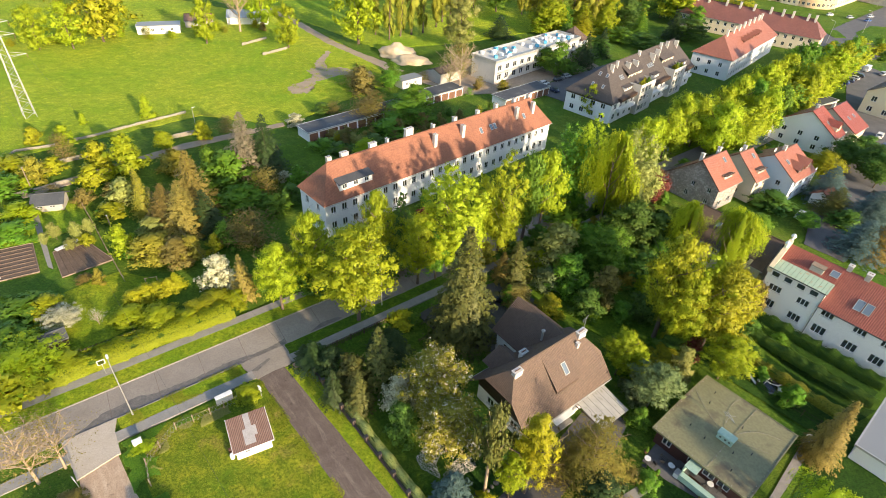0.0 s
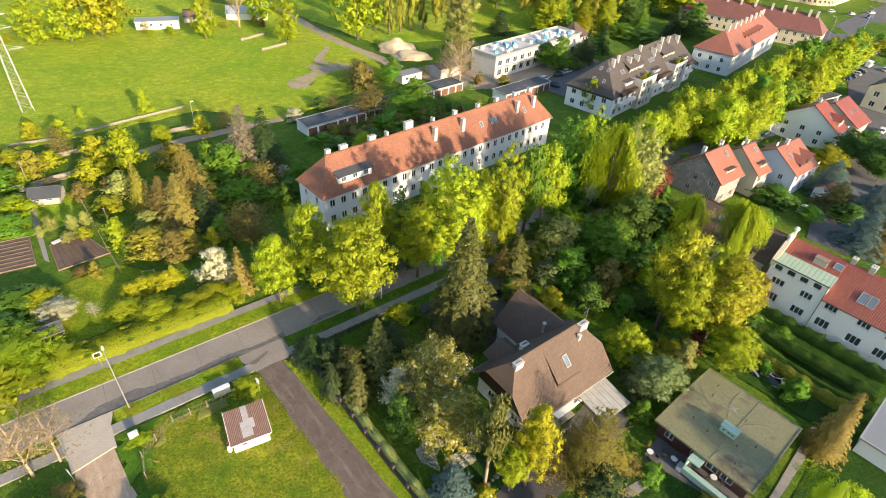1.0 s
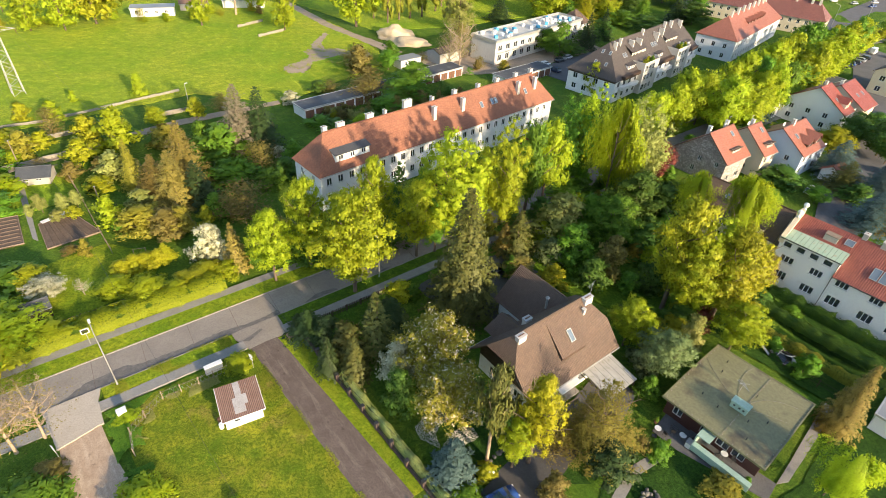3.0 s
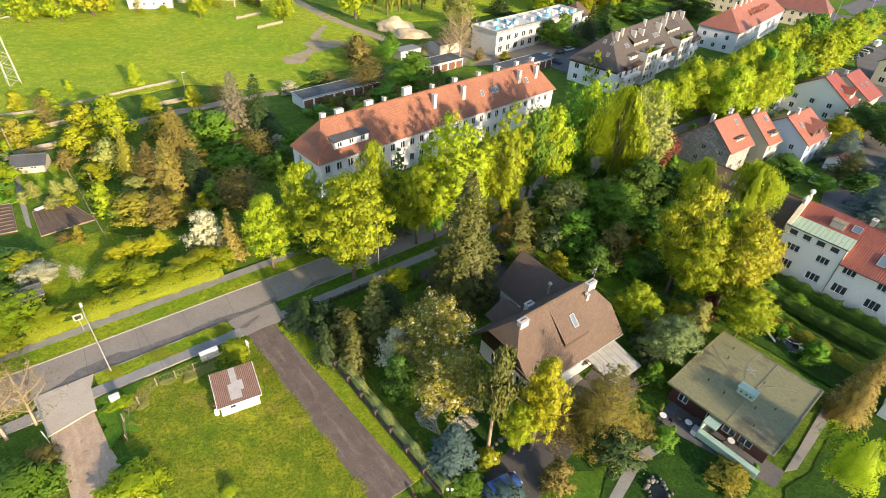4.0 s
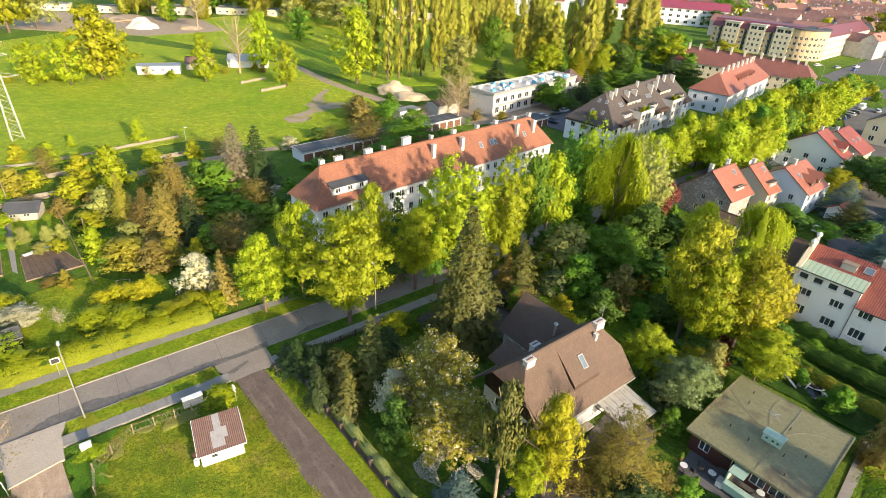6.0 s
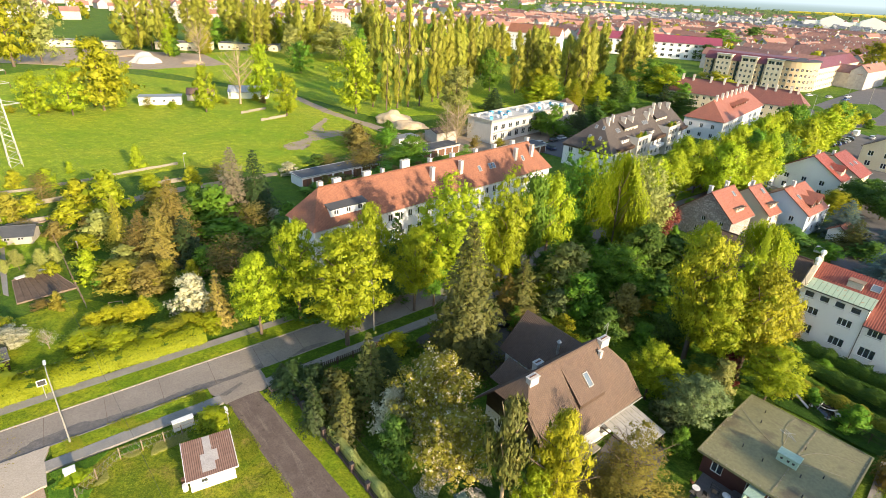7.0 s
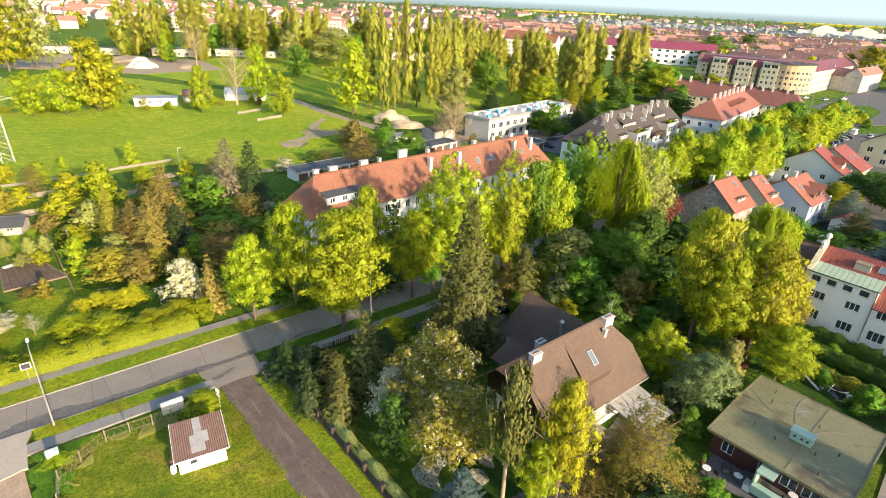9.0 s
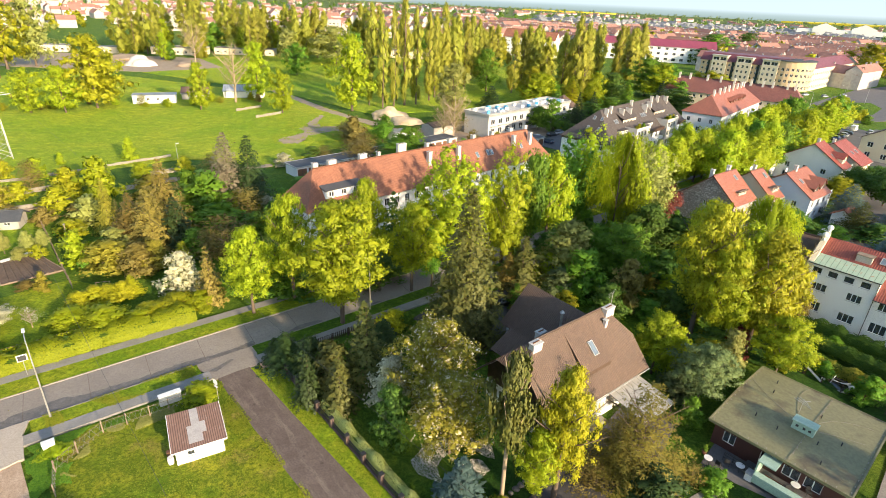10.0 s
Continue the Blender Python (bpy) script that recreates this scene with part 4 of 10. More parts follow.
bm = bmesh.new()
prof = [(0, 2.95), (BW, 2.95), (BW, 3.22), (BRIDGE, 3.22 + BRISE), (0, 3.22)]
va, vb = ([bm.verts.new((x, y, z)) for y, z in prof] for x in (0, BL))
bm.faces.new(va[::-1]), bm.faces.new(vb)
for i in range(5):
    j = (i + 1) % 5
    bm.faces.new((va[i], va[j], vb[j], vb[i]))
br = part("roof", bm, M_GREENROOF, bung)
bm = bmesh.new()
for a in ((-0.05, BL + 0.05, -0.05, 0.1), (-0.05, BL + 0.05, BW - 0.1, BW + 0.05)):
    box(bm, *a, 3.1, 3.3)
for x in (-0.05, BL - 0.1):
    for y0, y1 in ((0.1, BRIDGE), (BRIDGE, BW - 0.1)):
        roof_poly(bm, [(x, y0, 3.3 + on_roof(y0)), (x + 0.15, y0, 3.3 + on_roof(y0)), (x + 0.15, y1, 3.3 + on_roof(y1)), (x, y1, 3.3 + on_roof(y1))], 0.2)
part("edge_trim", bm, M_GREENROOF, br)


def bungalow_roof_things():
    hood = part("vent_hood", boxed(-1.0, 1.0, -0.5, 0.5, 3.2, 4.2, 0.02), M_MINT, br, "mint green ventilation box", pose(7.0, 5.5, on_roof(5.5) - 0.05))
    part("lid", boxed(-1.1, 1.1, -0.62, 0.62, 4.2, 4.32, 0.02), M_MINT, hood)
    for x in (-0.55, 0.1, 0.6):
        part("grille", boxed(x - 0.12, x + 0.12, -0.53, -0.5, 3.65, 3.9), M_DARKMETAL, hood)
    bm = bmesh.new()
    tube(bm, [(5.8, 8.1, 3.2), (5.8, 8.1, 4.9)], [0.03, 0.03], 5)
    for z, w in ((4.8, 0.5), (4.6, 0.7), (4.4, 0.9)):
        tube(bm, [(5.8 - w, 8.4, z), (5.8 + w, 7.8, z)], [0.03, 0.03], 4)
    tube(bm, [(5.4, 7.7, 4.7), (6.3, 8.6, 4.7)], [0.03, 0.03], 4)
    part("aerial", bm, M_STEEL, br, "", pose(0, 0, on_roof(8.1)))
    # lightning wires sagging over the roof, with their small feet
    for pts in (((6.4, 6.2), (3.2, 7.4), (0.4, 10.2)), ((6.4, 6.4), (4.2, 11.4), (5.2, 13.9)), ((7.4, 6.4), (8.2, 10.6), (11.7, 11.5)), ((7.6, 6.0), (10.4, 7.6), (11.7, 8.0)), ((7.4, 0.1), (7.4, 5.0), (7.4, 14.0))):
        a, b, c = (Vector((*p, 3.27)) for p in pts)
        line = [a * (1 - t) ** 2 + b * 2 * t * (1 - t) + c * t * t for t in (k / 12 for k in range(13))]
        for q in line:
            q.z += on_roof(q.y)
        bm = bmesh.new()
        tube(bm, line, [0.018] * 13, 4)
        part("lightning_wire", bm, M_KERB, br)
    foot = mesh_of("wire_foot", boxed(-0.05, 0.05, -0.05, 0.05, 3.22, 3.32), M_KERB)
    for k in range(14):
        part("wire_foot", foot, None, br, "", pose(0.4 + k * 0.85, 0.25, 0))
        part("wire_foot", foot, None, br, "", pose(0.25, 0.5 + k * 1.0, on_roof(0.5 + k)))
        part("wire_foot", foot, None, br, "", pose(BL - 0.25, 0.5 + k * 1.0, on_roof(0.5 + k)))
        part("wire_foot", foot, None, br, "", pose(7.45, 0.5 + k * 1.0, on_roof(0.5 + k)))
    pipe = bmesh.new()
    tube(pipe, [(0, 0, 3.2), (0, 0, 3.65)], [0.06, 0.06], 6)
    pipe = mesh_of("vent_pipe", pipe, M_DARKMETAL)
    for x, y in ((2.4, 11.8), (2.8, 9.4), (7.6, 9.0), (8.6, 4.4), (10.2, 6.0), (5.2, 3.6), (9.6, 2.0), (3.0, 4.0)):
        part("vent_pipe", pipe, None, br, "", pose(x, y, on_roof(y)))


bungalow_roof_things()
part("balcony_band", boxed(5.6, 12.6, -1.9, -1.15, 0.4, 1.35, 0.02), M_MINT, bung, "mint green parapet")
part("balcony_floor", boxed(4.3, 12.6, -1.15, 0.78, 0.25, 0.45), M_PAVING, bung)
part("porch_roof", boxed(5.5, 7.1, -1.3, 0.78, 2.5, 2.62), M_MINT, bung, "mint green porch roof")
part("porch_side", boxed(5.5, 5.65, -1.3, 0.78, 0.3, 2.5), M_MINT, bung, "mint green screen wall")

# garden shed on the empty lot
SHED = at(-22.4, 38.5, 28.0)
shed = thing("shed", "white garden shed with patched brown corrugated roof", "shed", SHED)
bm = bmesh.new()
runs = (((0, 0), (4.3, 0), [(1.0, 0.8, 0.7, 0.6)]), ((4.3, 0), (4.3, 4.3), []), ((4.3, 4.3), (0, 4.3), []), ((0, 4.3), (0, 0), [(2.0, 0.05, 0.9, 1.8)]))
for p, q, hs in runs:
    holed_wall(bm, p, q, 0, 1.9, hs)
quad(bm, (4.3, 0, 1.9), (4.3, 4.3, 1.9), (4.3, 4.3, 2.5))
quad(bm, (0, 4.3, 1.9), (0, 0, 1.9), (0, 4.3, 2.5))
quad(bm, (4.3, 4.3, 1.9), (0, 4.3, 1.9), (0, 4.3, 2.5), (4.3, 4.3, 2.5))
sw = part("wall", bm, M_RENDER, shed)
window(sw, (0, 0), (4.3, 0), (1.0, 0.8, 0.7, 0.6), 1)
part("door", boxed(0.02, 0.1, 1.43, 2.28, 0.05, 1.82, 0.01), M_WOOD, sw)
bm = bmesh.new()
roof_poly(bm, [(-0.3, -0.35, 1.95), (4.6, -0.35, 1.95), (4.6, 4.6, 2.62), (-0.3, 4.6, 2.62)], 0.07)
sr = part("roof", bm, M_CORRUGATED, shed)
for k, (x0, x1, y0, y1) in enumerate(((1.3, 2.6, 0.2, 2.4), (1.75, 2.5, 2.3, 4.55), (2.5, 3.0, 1.2, 2.6))):
    za, zb = (1.95 + (y + 0.35) * 0.135 + 0.012 + 0.008 * k for y in (y0, y1))
    bm = bmesh.new()
    roof_poly(bm, [(x0, y0, za), (x1, y0, za), (x1, y1, zb), (x0, y1, zb)], 0.006)
    part("roof_patch", bm, M_PATCH, sr, "grey sheet laid over the roof")
part("edge_board", boxed(-0.32, 4.62, -0.4, -0.355, 1.82, 1.97), M_WHITE, sr)
for x in (-0.36, 4.61):
    bm = bmesh.new()
    roof_poly(bm, [(x, -0.35, 2.0), (x + 0.06, -0.35, 2.0), (x + 0.06, 4.6, 2.67), (x, 4.6, 2.67)], 0.12)
    part("edge_board", bm, M_WHITE, sr)
for x, y, s, mm in ((-0.5, 0.6, 0.3, M_WHITE), (-0.55, 1.5, 0.26, M_RUST)):
    bm = bmesh.new()
    tube(bm, [(x, y, 0.0), (x, y, 0.45), (x, y, 0.8)], [s * 0.85, s, s * 0.9], 12)
    solid("barrel", bm, mm, "small barrel beside a garden shed", "barrel", SHED, "barrels")

# white row house: red tiles, green sheet strip, three-part windows; x along the garden front
RH = at(60.0, 74.0, -49.8)
rh = thing("row_house", "white row house with red tile roof and green sheet strip", "house", RH)
bm = bmesh.new()
h_left = [(0.6, 5.75, 1.3, 1.0), (2.7, 5.75, 1.3, 1.0), (4.8, 5.75, 1.3, 1.0), (6.9, 5.75, 1.3, 1.0), (1.1, 3.05, 2.1, 1.25), (5.85, 3.15, 1.9, 1.25), (1.4, -0.35, 1.8, 1.6), (5.7, -0.4, 2.05, 1.4), (5.6, -2.2, 0.9, 0.4)]
h_right = [(0.7, 3.2, 1.9, 1.3), (0.6, -0.45, 2.1, 1.6), (0.8, -2.2, 1.0, 0.45), (5.6, 3.2, 1.9, 1.3), (5.4, -0.45, 2.1, 1.6), (9.6, 3.2, 1.6, 1.3), (9.4, -0.45, 2.0, 1.6)]
holed_wall(bm, (0, 0), (9.1, 0), -3.4, 7.45, h_left)
holed_wall(bm, (9.1, 0.06), (23, 0.06), -3.4, 5.05, h_right)
holed_wall(bm, (23, 0.06), (23, 9), -3.4, 5.05, [])
holed_wall(bm, (23, 9), (0, 9), -3.4, 5.05, [])
holed_wall(bm, (0, 9), (0, 0), -3.4, 7.0, [])
quad(bm, (9.1, 0, 5.0), (9.1, 2.2, 7.6), (9.1, 0, 7.45))
quad(bm, (0, 9, 7.0), (0, 0, 7.0), (0, 0, 7.4), (0, 4.5, 10.2))
quad(bm, (23, 0.06, 5.05), (23, 9, 5.05), (23, 4.5, 10.2))
rw = part("wall", bm, M_RENDER, rh)
for i, h in enumerate(h_left):
    window(rw, (0, 0), (9.1, 0), h, 3 if h[2] > 1.7 else 1, True)
for h in h_right:
    window(rw, (9.1, 0.06), (23, 0.06), h, 3, True)
bm = bmesh.new()
roof_poly(bm, [(9.0, -0.45, 4.75), (23.3, -0.45, 4.75), (23.3, 4.5, 10.4), (9.0, 4.5, 10.4)])
roof_poly(bm, [(0.5, 1.75, 8.35), (9.1, 1.75, 8.35), (9.1, 4.5, 10.4), (0.5, 4.5, 10.4)])
roof_poly(bm, [(23.3, 9.5, 5.0), (0.5, 9.5, 5.0), (0.5, 4.5, 10.4), (23.3, 4.5, 10.4)])
rr = part("roof", bm, M_TILE_RED, rh)
bm = bmesh.new()
roof_poly(bm, [(-0.1, -0.4, 7.4), (9.3, -0.4, 7.4), (9.3, 1.8, 8.42), (-0.1, 1.8, 8.42)], 0.12)
part("sheet_strip", bm, M_COPPER, rr, "rust-streaked pale green sheet strip")
bm = bmesh.new()
tube(bm, [(-0.1, -0.48, 7.32), (9.3, -0.48, 7.32)], [0.08, 0.08], 6)
tube(bm, [(9.05, -0.1, 7.3), (9.05, -0.1, -2.7)], [0.05, 0.05], 6)
part("gutter", bm, M_DARKMETAL, rr)
bm = bmesh.new()
tube(bm, [(9.0, -0.5, 4.66), (23.3, -0.5, 4.66)], [0.08, 0.08], 6)
part("gutter", bm, M_DARKMETAL, rr)
sl = Vector((0, 4.95, 5.65)).normalized()
sl2 = Vector((0, 2.75, 2.05)).normalized()
skylight(rr, Vector((13.6, 0.9, 6.42)), (1, 0, 0), sl, 1.15, 1.9)
skylight(rr, Vector((14.9, 0.9, 6.42)), (1, 0, 0), sl, 1.15, 1.9)
skylight(rr, Vector((8.4, 2.6, 9.05)), (1, 0, 0), sl2, 1.3, 1.2)
hatch = part("hatch", boxed(4.9, 6.9, 2.2, 2.9, 8.4, 9.7, 0.03), M_BEIGE, rr, "wooden roof hatch box")
part("hatch_lid", boxed(4.8, 7.0, 2.1, 3.6, 9.7, 9.8, 0.02), M_WOOD, hatch)
chimney(rr, 9.6, 4.8, 9.6, 11.2, 0.7, 0.9, 1, M_BEIGE)
chimney(rr, 12.4, 4.8, 9.6, 11.2, 0.8, 1.2, 2, M_BEIGE)
# gable parapet with its pair of ball finials and overgrown ivy
bm = bmesh.new()
v = [(-0.25, -0.3, 7.5), (-0.25, 4.5, 11.1), (-0.25, 4.5, 9.8), (-0.25, -0.3, 6.3)]
w_ = [(0.5, y, z) for _, y, z in v]
va, vb = [bm.verts.new(p) for p in v], [bm.verts.new(p) for p in w_]
bm.faces.new(va), bm.faces.new(vb[::-1])
for i in range(4):
    bm.faces.new((va[i], vb[i], vb[(i + 1) % 4], va[(i + 1) % 4]))
par = part("parapet", bm, M_CREAM, rh, "cream gable parapet")
for y, z in ((3.2, 10.2), (4.9, 11.0)):
    bm = bmesh.new()
    bmesh.ops.create_uvsphere(bm, u_segments=14, v_segments=9, radius=0.44)
    bmesh.ops.translate(bm, verts=bm.verts, vec=(0.1, y, z + 0.7))
    tube(bm, [(0.1, y, z - 0.2), (0.1, y, z + 0.4)], [0.3, 0.18], 10)
    for f in bm.faces:
        f.smooth = True
    part("finial", bm, M_WHITE, par, "white ball finial")

# neighbour with brown roof
nb, wall, roof = gable_house("neighbour_house", "beige house with long brown tile roof and shed dormer", at(49.9, 87.7, -49.8), 15.6, 9.0, 5.4, 9.4, M_BEIGE, M_TILE_BROWN, 0.5, (0, 0), (1, 1), [(1.0, 1.3, 1.4, 3, 1.5, 4.4), (3.6, 1.2, 1.2, 3, 2.0, 4.4)], -2.0, 2)
shed_dormer(roof, 10.0, 13.8, -0.6, 5.2, 1.6, 2.6, 0.3, 2, M_CREAM, M_TILE_BROWN)
skylight(roof, (5.2, 2.4, 5.4 + 2.4 * 0.89 + 0.14), (1, 0, 0), (0, 1, 0.89), 0.8, 1.0)

# houses along the side street, right of the trees
SG = "houses along the side street"


def side_house(name, label, x, y, deg, L, W, eave, ridge, wm, rm, gable=None, rows=(), skylights=(), chims=(), hip=(0, 0)):
    ob, wall, roof = gable_house(name, label, at(x, y, deg), L, W, eave, ridge, wm, rm, 0.55, hip, (0.4, 0.4), rows, 0, 2, gable or [], SG)
    k = (ridge - eave) / (W / 2)
    for sx, sy in skylights:
        skylight(roof, (sx, sy, eave + sy * k + 0.14), (1, 0, 0), (0, 1, k), 0.9, 1.3)
    for cx, cy in chims:
        zc = eave + min(cy, W - cy) * k
        chimney(roof, cx, cy, zc - 0.4, max(ridge + 0.9, zc + 1.2), 0.7, 0.7, 1)
    return ob, wall, roof


_, _, r1 = side_house("stone_house", "house with rough stone gable and orange tile roof", 63.5, 103.1, 36.5, 8.5, 11.0, 6.0, 10.6, M_STONE, M_TILE_ORANGE, [(1.2, 0.9, 1.2, 2, 3.5, 5.0), (4.0, 0.9, 1.1, 2, 4.5, 4.0)], [(1.0, 1.6, 1.3, 2, 1.5, 4.0)], [(6.6, 3.6)], [(1.0, 6.6), (7.5, 6.4)])
_, _, r2 = side_house("terrace_house", "cream house with orange tile roof and balcony", 74.0, 108.0, 35.5, 4.6, 11.0, 6.0, 10.4, M_CREAM, M_TILE_ORANGE, [(1.2, 0.9, 1.2, 2, 2.0, 5.0)], [(1.0, 1.4, 1.4, 2, 0.8, 3.0), (3.6, 1.4, 1.4, 2, 0.8, 3.0)], [(3.6, 3.6)], [(2.6, 6.2)])
_, _, r3 = side_house("blue_house", "pale blue house with orange tile roof and dormer", 83.2, 108.8, 37, 10.0, 12.0, 6.0, 10.0, M_BLUE, M_TILE_ORANGE, [(3.4, 1.0, 1.2, 1, 8.5, 1.0)], [(1.0, 1.4, 1.4, 4, 1.2, 3.2), (3.6, 1.4, 1.4, 4, 1.2, 3.2)], [(2.2, 3.0)], [(4.0, 6.0)])
_, _, r4 = side_house("cream_house", "cream house with red tile roof", 108.0, 134.2, 39, 6.0, 15.5, 6.0, 10.9, M_RENDER, M_TILE_RED, [(1.0, 1.2, 1.4, 3, 2.0, 4.4), (3.6, 1.2, 1.3, 3, 2.0, 4.4)], [(1.0, 1.4, 1.4, 3, 1.2, 3.6), (3.6, 1.4, 1.4, 3, 1.2, 3.6)], [(2.0, 3)], [(3.0, 8.0)])
side_house("cream_house", "cream house with red tile roof and small dormers", 116.0, 138.5, 39, 9.0, 15.0, 6.0, 10.4, M_CREAM, M_TILE_RED, [(1.0, 1.2, 1.4, 3, 2.0, 4.0), (3.6, 1.2, 1.3, 3, 2.0, 4.0)], [(1.0, 1.4, 1.4, 3, 1.2, 3.6)], [(3, 3), (6.5, 3)], [(1.0, 8.0)])
side_house("beige_house", "cream-yellow house with brown-red roof", 150.0, 160.0, 38, 16.0, 15.0, 7.0, 11.5, M_CREAM, M_TILE_BROWN, [(1.0, 1.5, 1.6, 3, 2.0, 4.4), (4.2, 1.5, 1.6, 3, 2.0, 4.4)], [(1.0, 1.4, 1.4, 4, 1.2, 3.6), (4.2, 1.4, 1.4, 4, 1.2, 3.6)])


# long rear slope of the stone house
sh = bmesh.new()
k_ = 4.6 / 5.5
holed_wall(sh, (0, 14.2), (0, 11.0), 0, 3.7, [])
quad(sh, (0, 14.2, 3.7), (0, 11.0, 3.7), (0, 11.0, 6.0))
holed_wall(sh, (8.5, 14.2), (0, 14.2), 0, 3.7, [])
part("wing_wall", sh, M_STONE, r1.parent)
sh = bmesh.new()
roof_poly(sh, [(-0.55, 10.9, 6.25), (-0.55, 14.9, 6.25 - 4.0 * k_), (9.05, 14.9, 6.25 - 4.0 * k_), (9.05, 10.9, 6.25)][::-1])
part("wing_roof", sh, M_TILE_BROWN, r1.parent)


def gabled_dormer(parent, x, y, z, w, h, depth, wm, rm):
    """A dormer with its own small ridge, facing down the slope (towards -y)."""
    bm = bmesh.new()
    hole = (w / 2 - 0.5, z + 0.3, 1.0, h - 0.5)
    holed_wall(bm, (x - w / 2, y), (x + w / 2, y), z, z + h, [hole])
    quad(bm, (x - w / 2, y, z + h), (x + w / 2, y, z + h), (x, y, z + h + w * 0.45))
    quad(bm, (x - w / 2, y, z), (x - w / 2, y, z + h), (x - w / 2, y + depth, z + h))
    quad(bm, (x + w / 2, y + depth, z + h), (x + w / 2, y, z + h), (x + w / 2, y, z))
    d = part("dormer", bm, wm, parent)
    window(d, (x - w / 2, y), (x + w / 2, y), hole, 2, False)
    bm = bmesh.new()
    e, zt, q = w / 2 + 0.3, z + h + w * 0.45 + 0.1, z + h - 0.12
    roof_poly(bm, [(x - e, y + depth, q), (x - e, y - 0.3, q), (x, y - 0.3, zt), (x, y + depth + 1.2, zt)], 0.1)
    roof_poly(bm, [(x + e, y - 0.3, q), (x + e, y + depth, q), (x, y + depth + 1.2, zt), (x, y - 0.3, zt)], 0.1)
    part("dormer_roof", bm, rm, d)


shed_dormer(r1, 3.0, 6.2, 1.0, 6.6, 1.3, 2.6, -0.5, 2, M_CREAM, M_TILE_BROWN)
shed_dormer(r2, 1.6, 4.2, 0.8, 6.5, 1.4, 2.4, -0.4, 2, M_CREAM, M_TILE_BROWN)
gabled_dormer(r3, 4.0, 0.8, 6.4, 2.4, 1.2, 2.6, M_TILE_BROWN, M_TILE_ORANGE)
gabled_dormer(r3, 7.6, 0.8, 6.4, 2.8, 1.3, 2.6, M_TILE_BROWN, M_TILE_ORANGE)
gabled_dormer(r4, 3.4, 1.0, 6.5, 2.6, 1.6, 2.4, M_CREAM, M_TILE_RED)
gable_house("annex", "small white annex with orange tile roof", at(92.0, 106.5, 37), 4.5, 4.0, 2.6, 3.9, M_RENDER, M_TILE_ORANGE, 0.4, category="annex", group=SG)
for r, x, y, z in ((r1, 8.2, 6.4, 10.3), (r2, 1.2, 6.0, 10.6), (r3, 2.0, 6.8, 10.0)):
    bm = bmesh.new()
    tube(bm, [(x, y, z - 0.8), (x, y, z + 2.2)], [0.04, 0.03], 5)
    tube(bm, [(x - 0.6, y, z + 2.0), (x + 0.6, y, z + 2.0)], [0.03, 0.03], 4)
    part("aerial", bm, M_STEEL, r)
    bm = bmesh.new()
    bmesh.ops.create_uvsphere(bm, u_segments=12, v_segments=6, radius=0.5)
    bmesh.ops.scale(bm, verts=bm.verts, vec=(1, 0.25, 1))
    bmesh.ops.translate(bm, verts=bm.verts, vec=(x - 0.8, y, z + 0.4))
    part("satellite_dish", bm, M_WHITE, r)


def flat_block(name, label, m, L, W, H, wm, rm, rows=(), parapet=0.3, sashes=2, category="building", group="", rows_back=True):
    ob = thing(name, label, category, m, group)
    bm = bmesh.new()
    holes = [(f + i * st, z, w, h) for z, w, h, n, f, st in rows for i in range(n)]
    sides = (((0, 0), (L, 0), holes), ((L, 0), (L, W), []), ((L, W), (0, W), []), ((0, W), (0, 0), []))
    for p, q, hs in sides:
        holed_wall(bm, p, q, 0, H, hs)
    w = part("wall", bm, wm, ob)
    for h in holes:
        window(w, (0, 0), (L, 0), h, sashes, False)
    rf = part("roof", boxed(-0.25, L + 0.25, -0.25, W + 0.25, H, H + 0.18), rm, ob)
    bm = bmesh.new()
    for a in ((-0.3, L + 0.3, -0.3, -0.1), (-0.3, L + 0.3, W + 0.1, W + 0.3), (-0.3, -0.1, -0.1, W + 0.1), (L + 0.1, L + 0.3, -0.1, W + 0.1)):
        box(bm, *a, H + 0.0, H + parapet)
    part("parapet", bm, M_ZINC, rf)
    return ob, w, rf


def garages(x, y, deg, n, label):
    ob, w, r = flat_block("garage_row", label, at(x, y, deg), n * 3.0, 5.6, 2.5, M_RENDER, M_TAR, (), 0.24, 1, "garage", "garage rows")
    me = mesh_of("garage_door", boxed(0.25, 2.7, -0.05, 0.06, 0.05, 2.1, 0.01), M_RUST)
    pl = mesh_of("panel_rib", boxed(1.44, 1.5, -0.08, -0.045, 0.05, 2.1), M_DARKMETAL)
    for i in range(n):
        d = part("garage_door", me, None, w, "", pose(i * 3.0, 0, 0))
        part("panel_rib", pl, None, d)


garages(-31.5, 128.6, 42, 12, "long row of white garages with black felt roof")
garages(-2.0, 157.5, 42, 5, "row of white garages with black felt roof")
garages(22.0, 158.5, 42, 7, "row of grey garages with felt roof")
wb, w, r = flat_block("unfinished_block", "unfinished white concrete block with stacked roof blocks", at(20.0, 179.0, 45.5), 50, 10.5, 7.0, M_CONCRETE, M_CONCRETE, [(1.0, 2.0, 1.9, 12, 1.5, 4.0), (4.2, 2.0, 1.7, 12, 1.5, 4.0)], 0.9)
rng = random.Random(5)
blk = mesh_of("roof_block", boxed(-0.6, 0.6, -0.5, 0.5, 0, 1.0, 0.02), M_WHITE)
blb = mesh_of("roof_block", boxed(-0.6, 0.6, -0.5, 0.5, 0, 1.0, 0.02), plain("blue_wrap", (0.10, 0.42, 0.62)))
for i in range(46):
    part("roof_block", blb if rng.random() < 0.22 else blk, None, r, "", pose(1 + rng.random() * 47, 1 + rng.random() * 8.5, 7.15, 0, 0, rng.random() * 90))
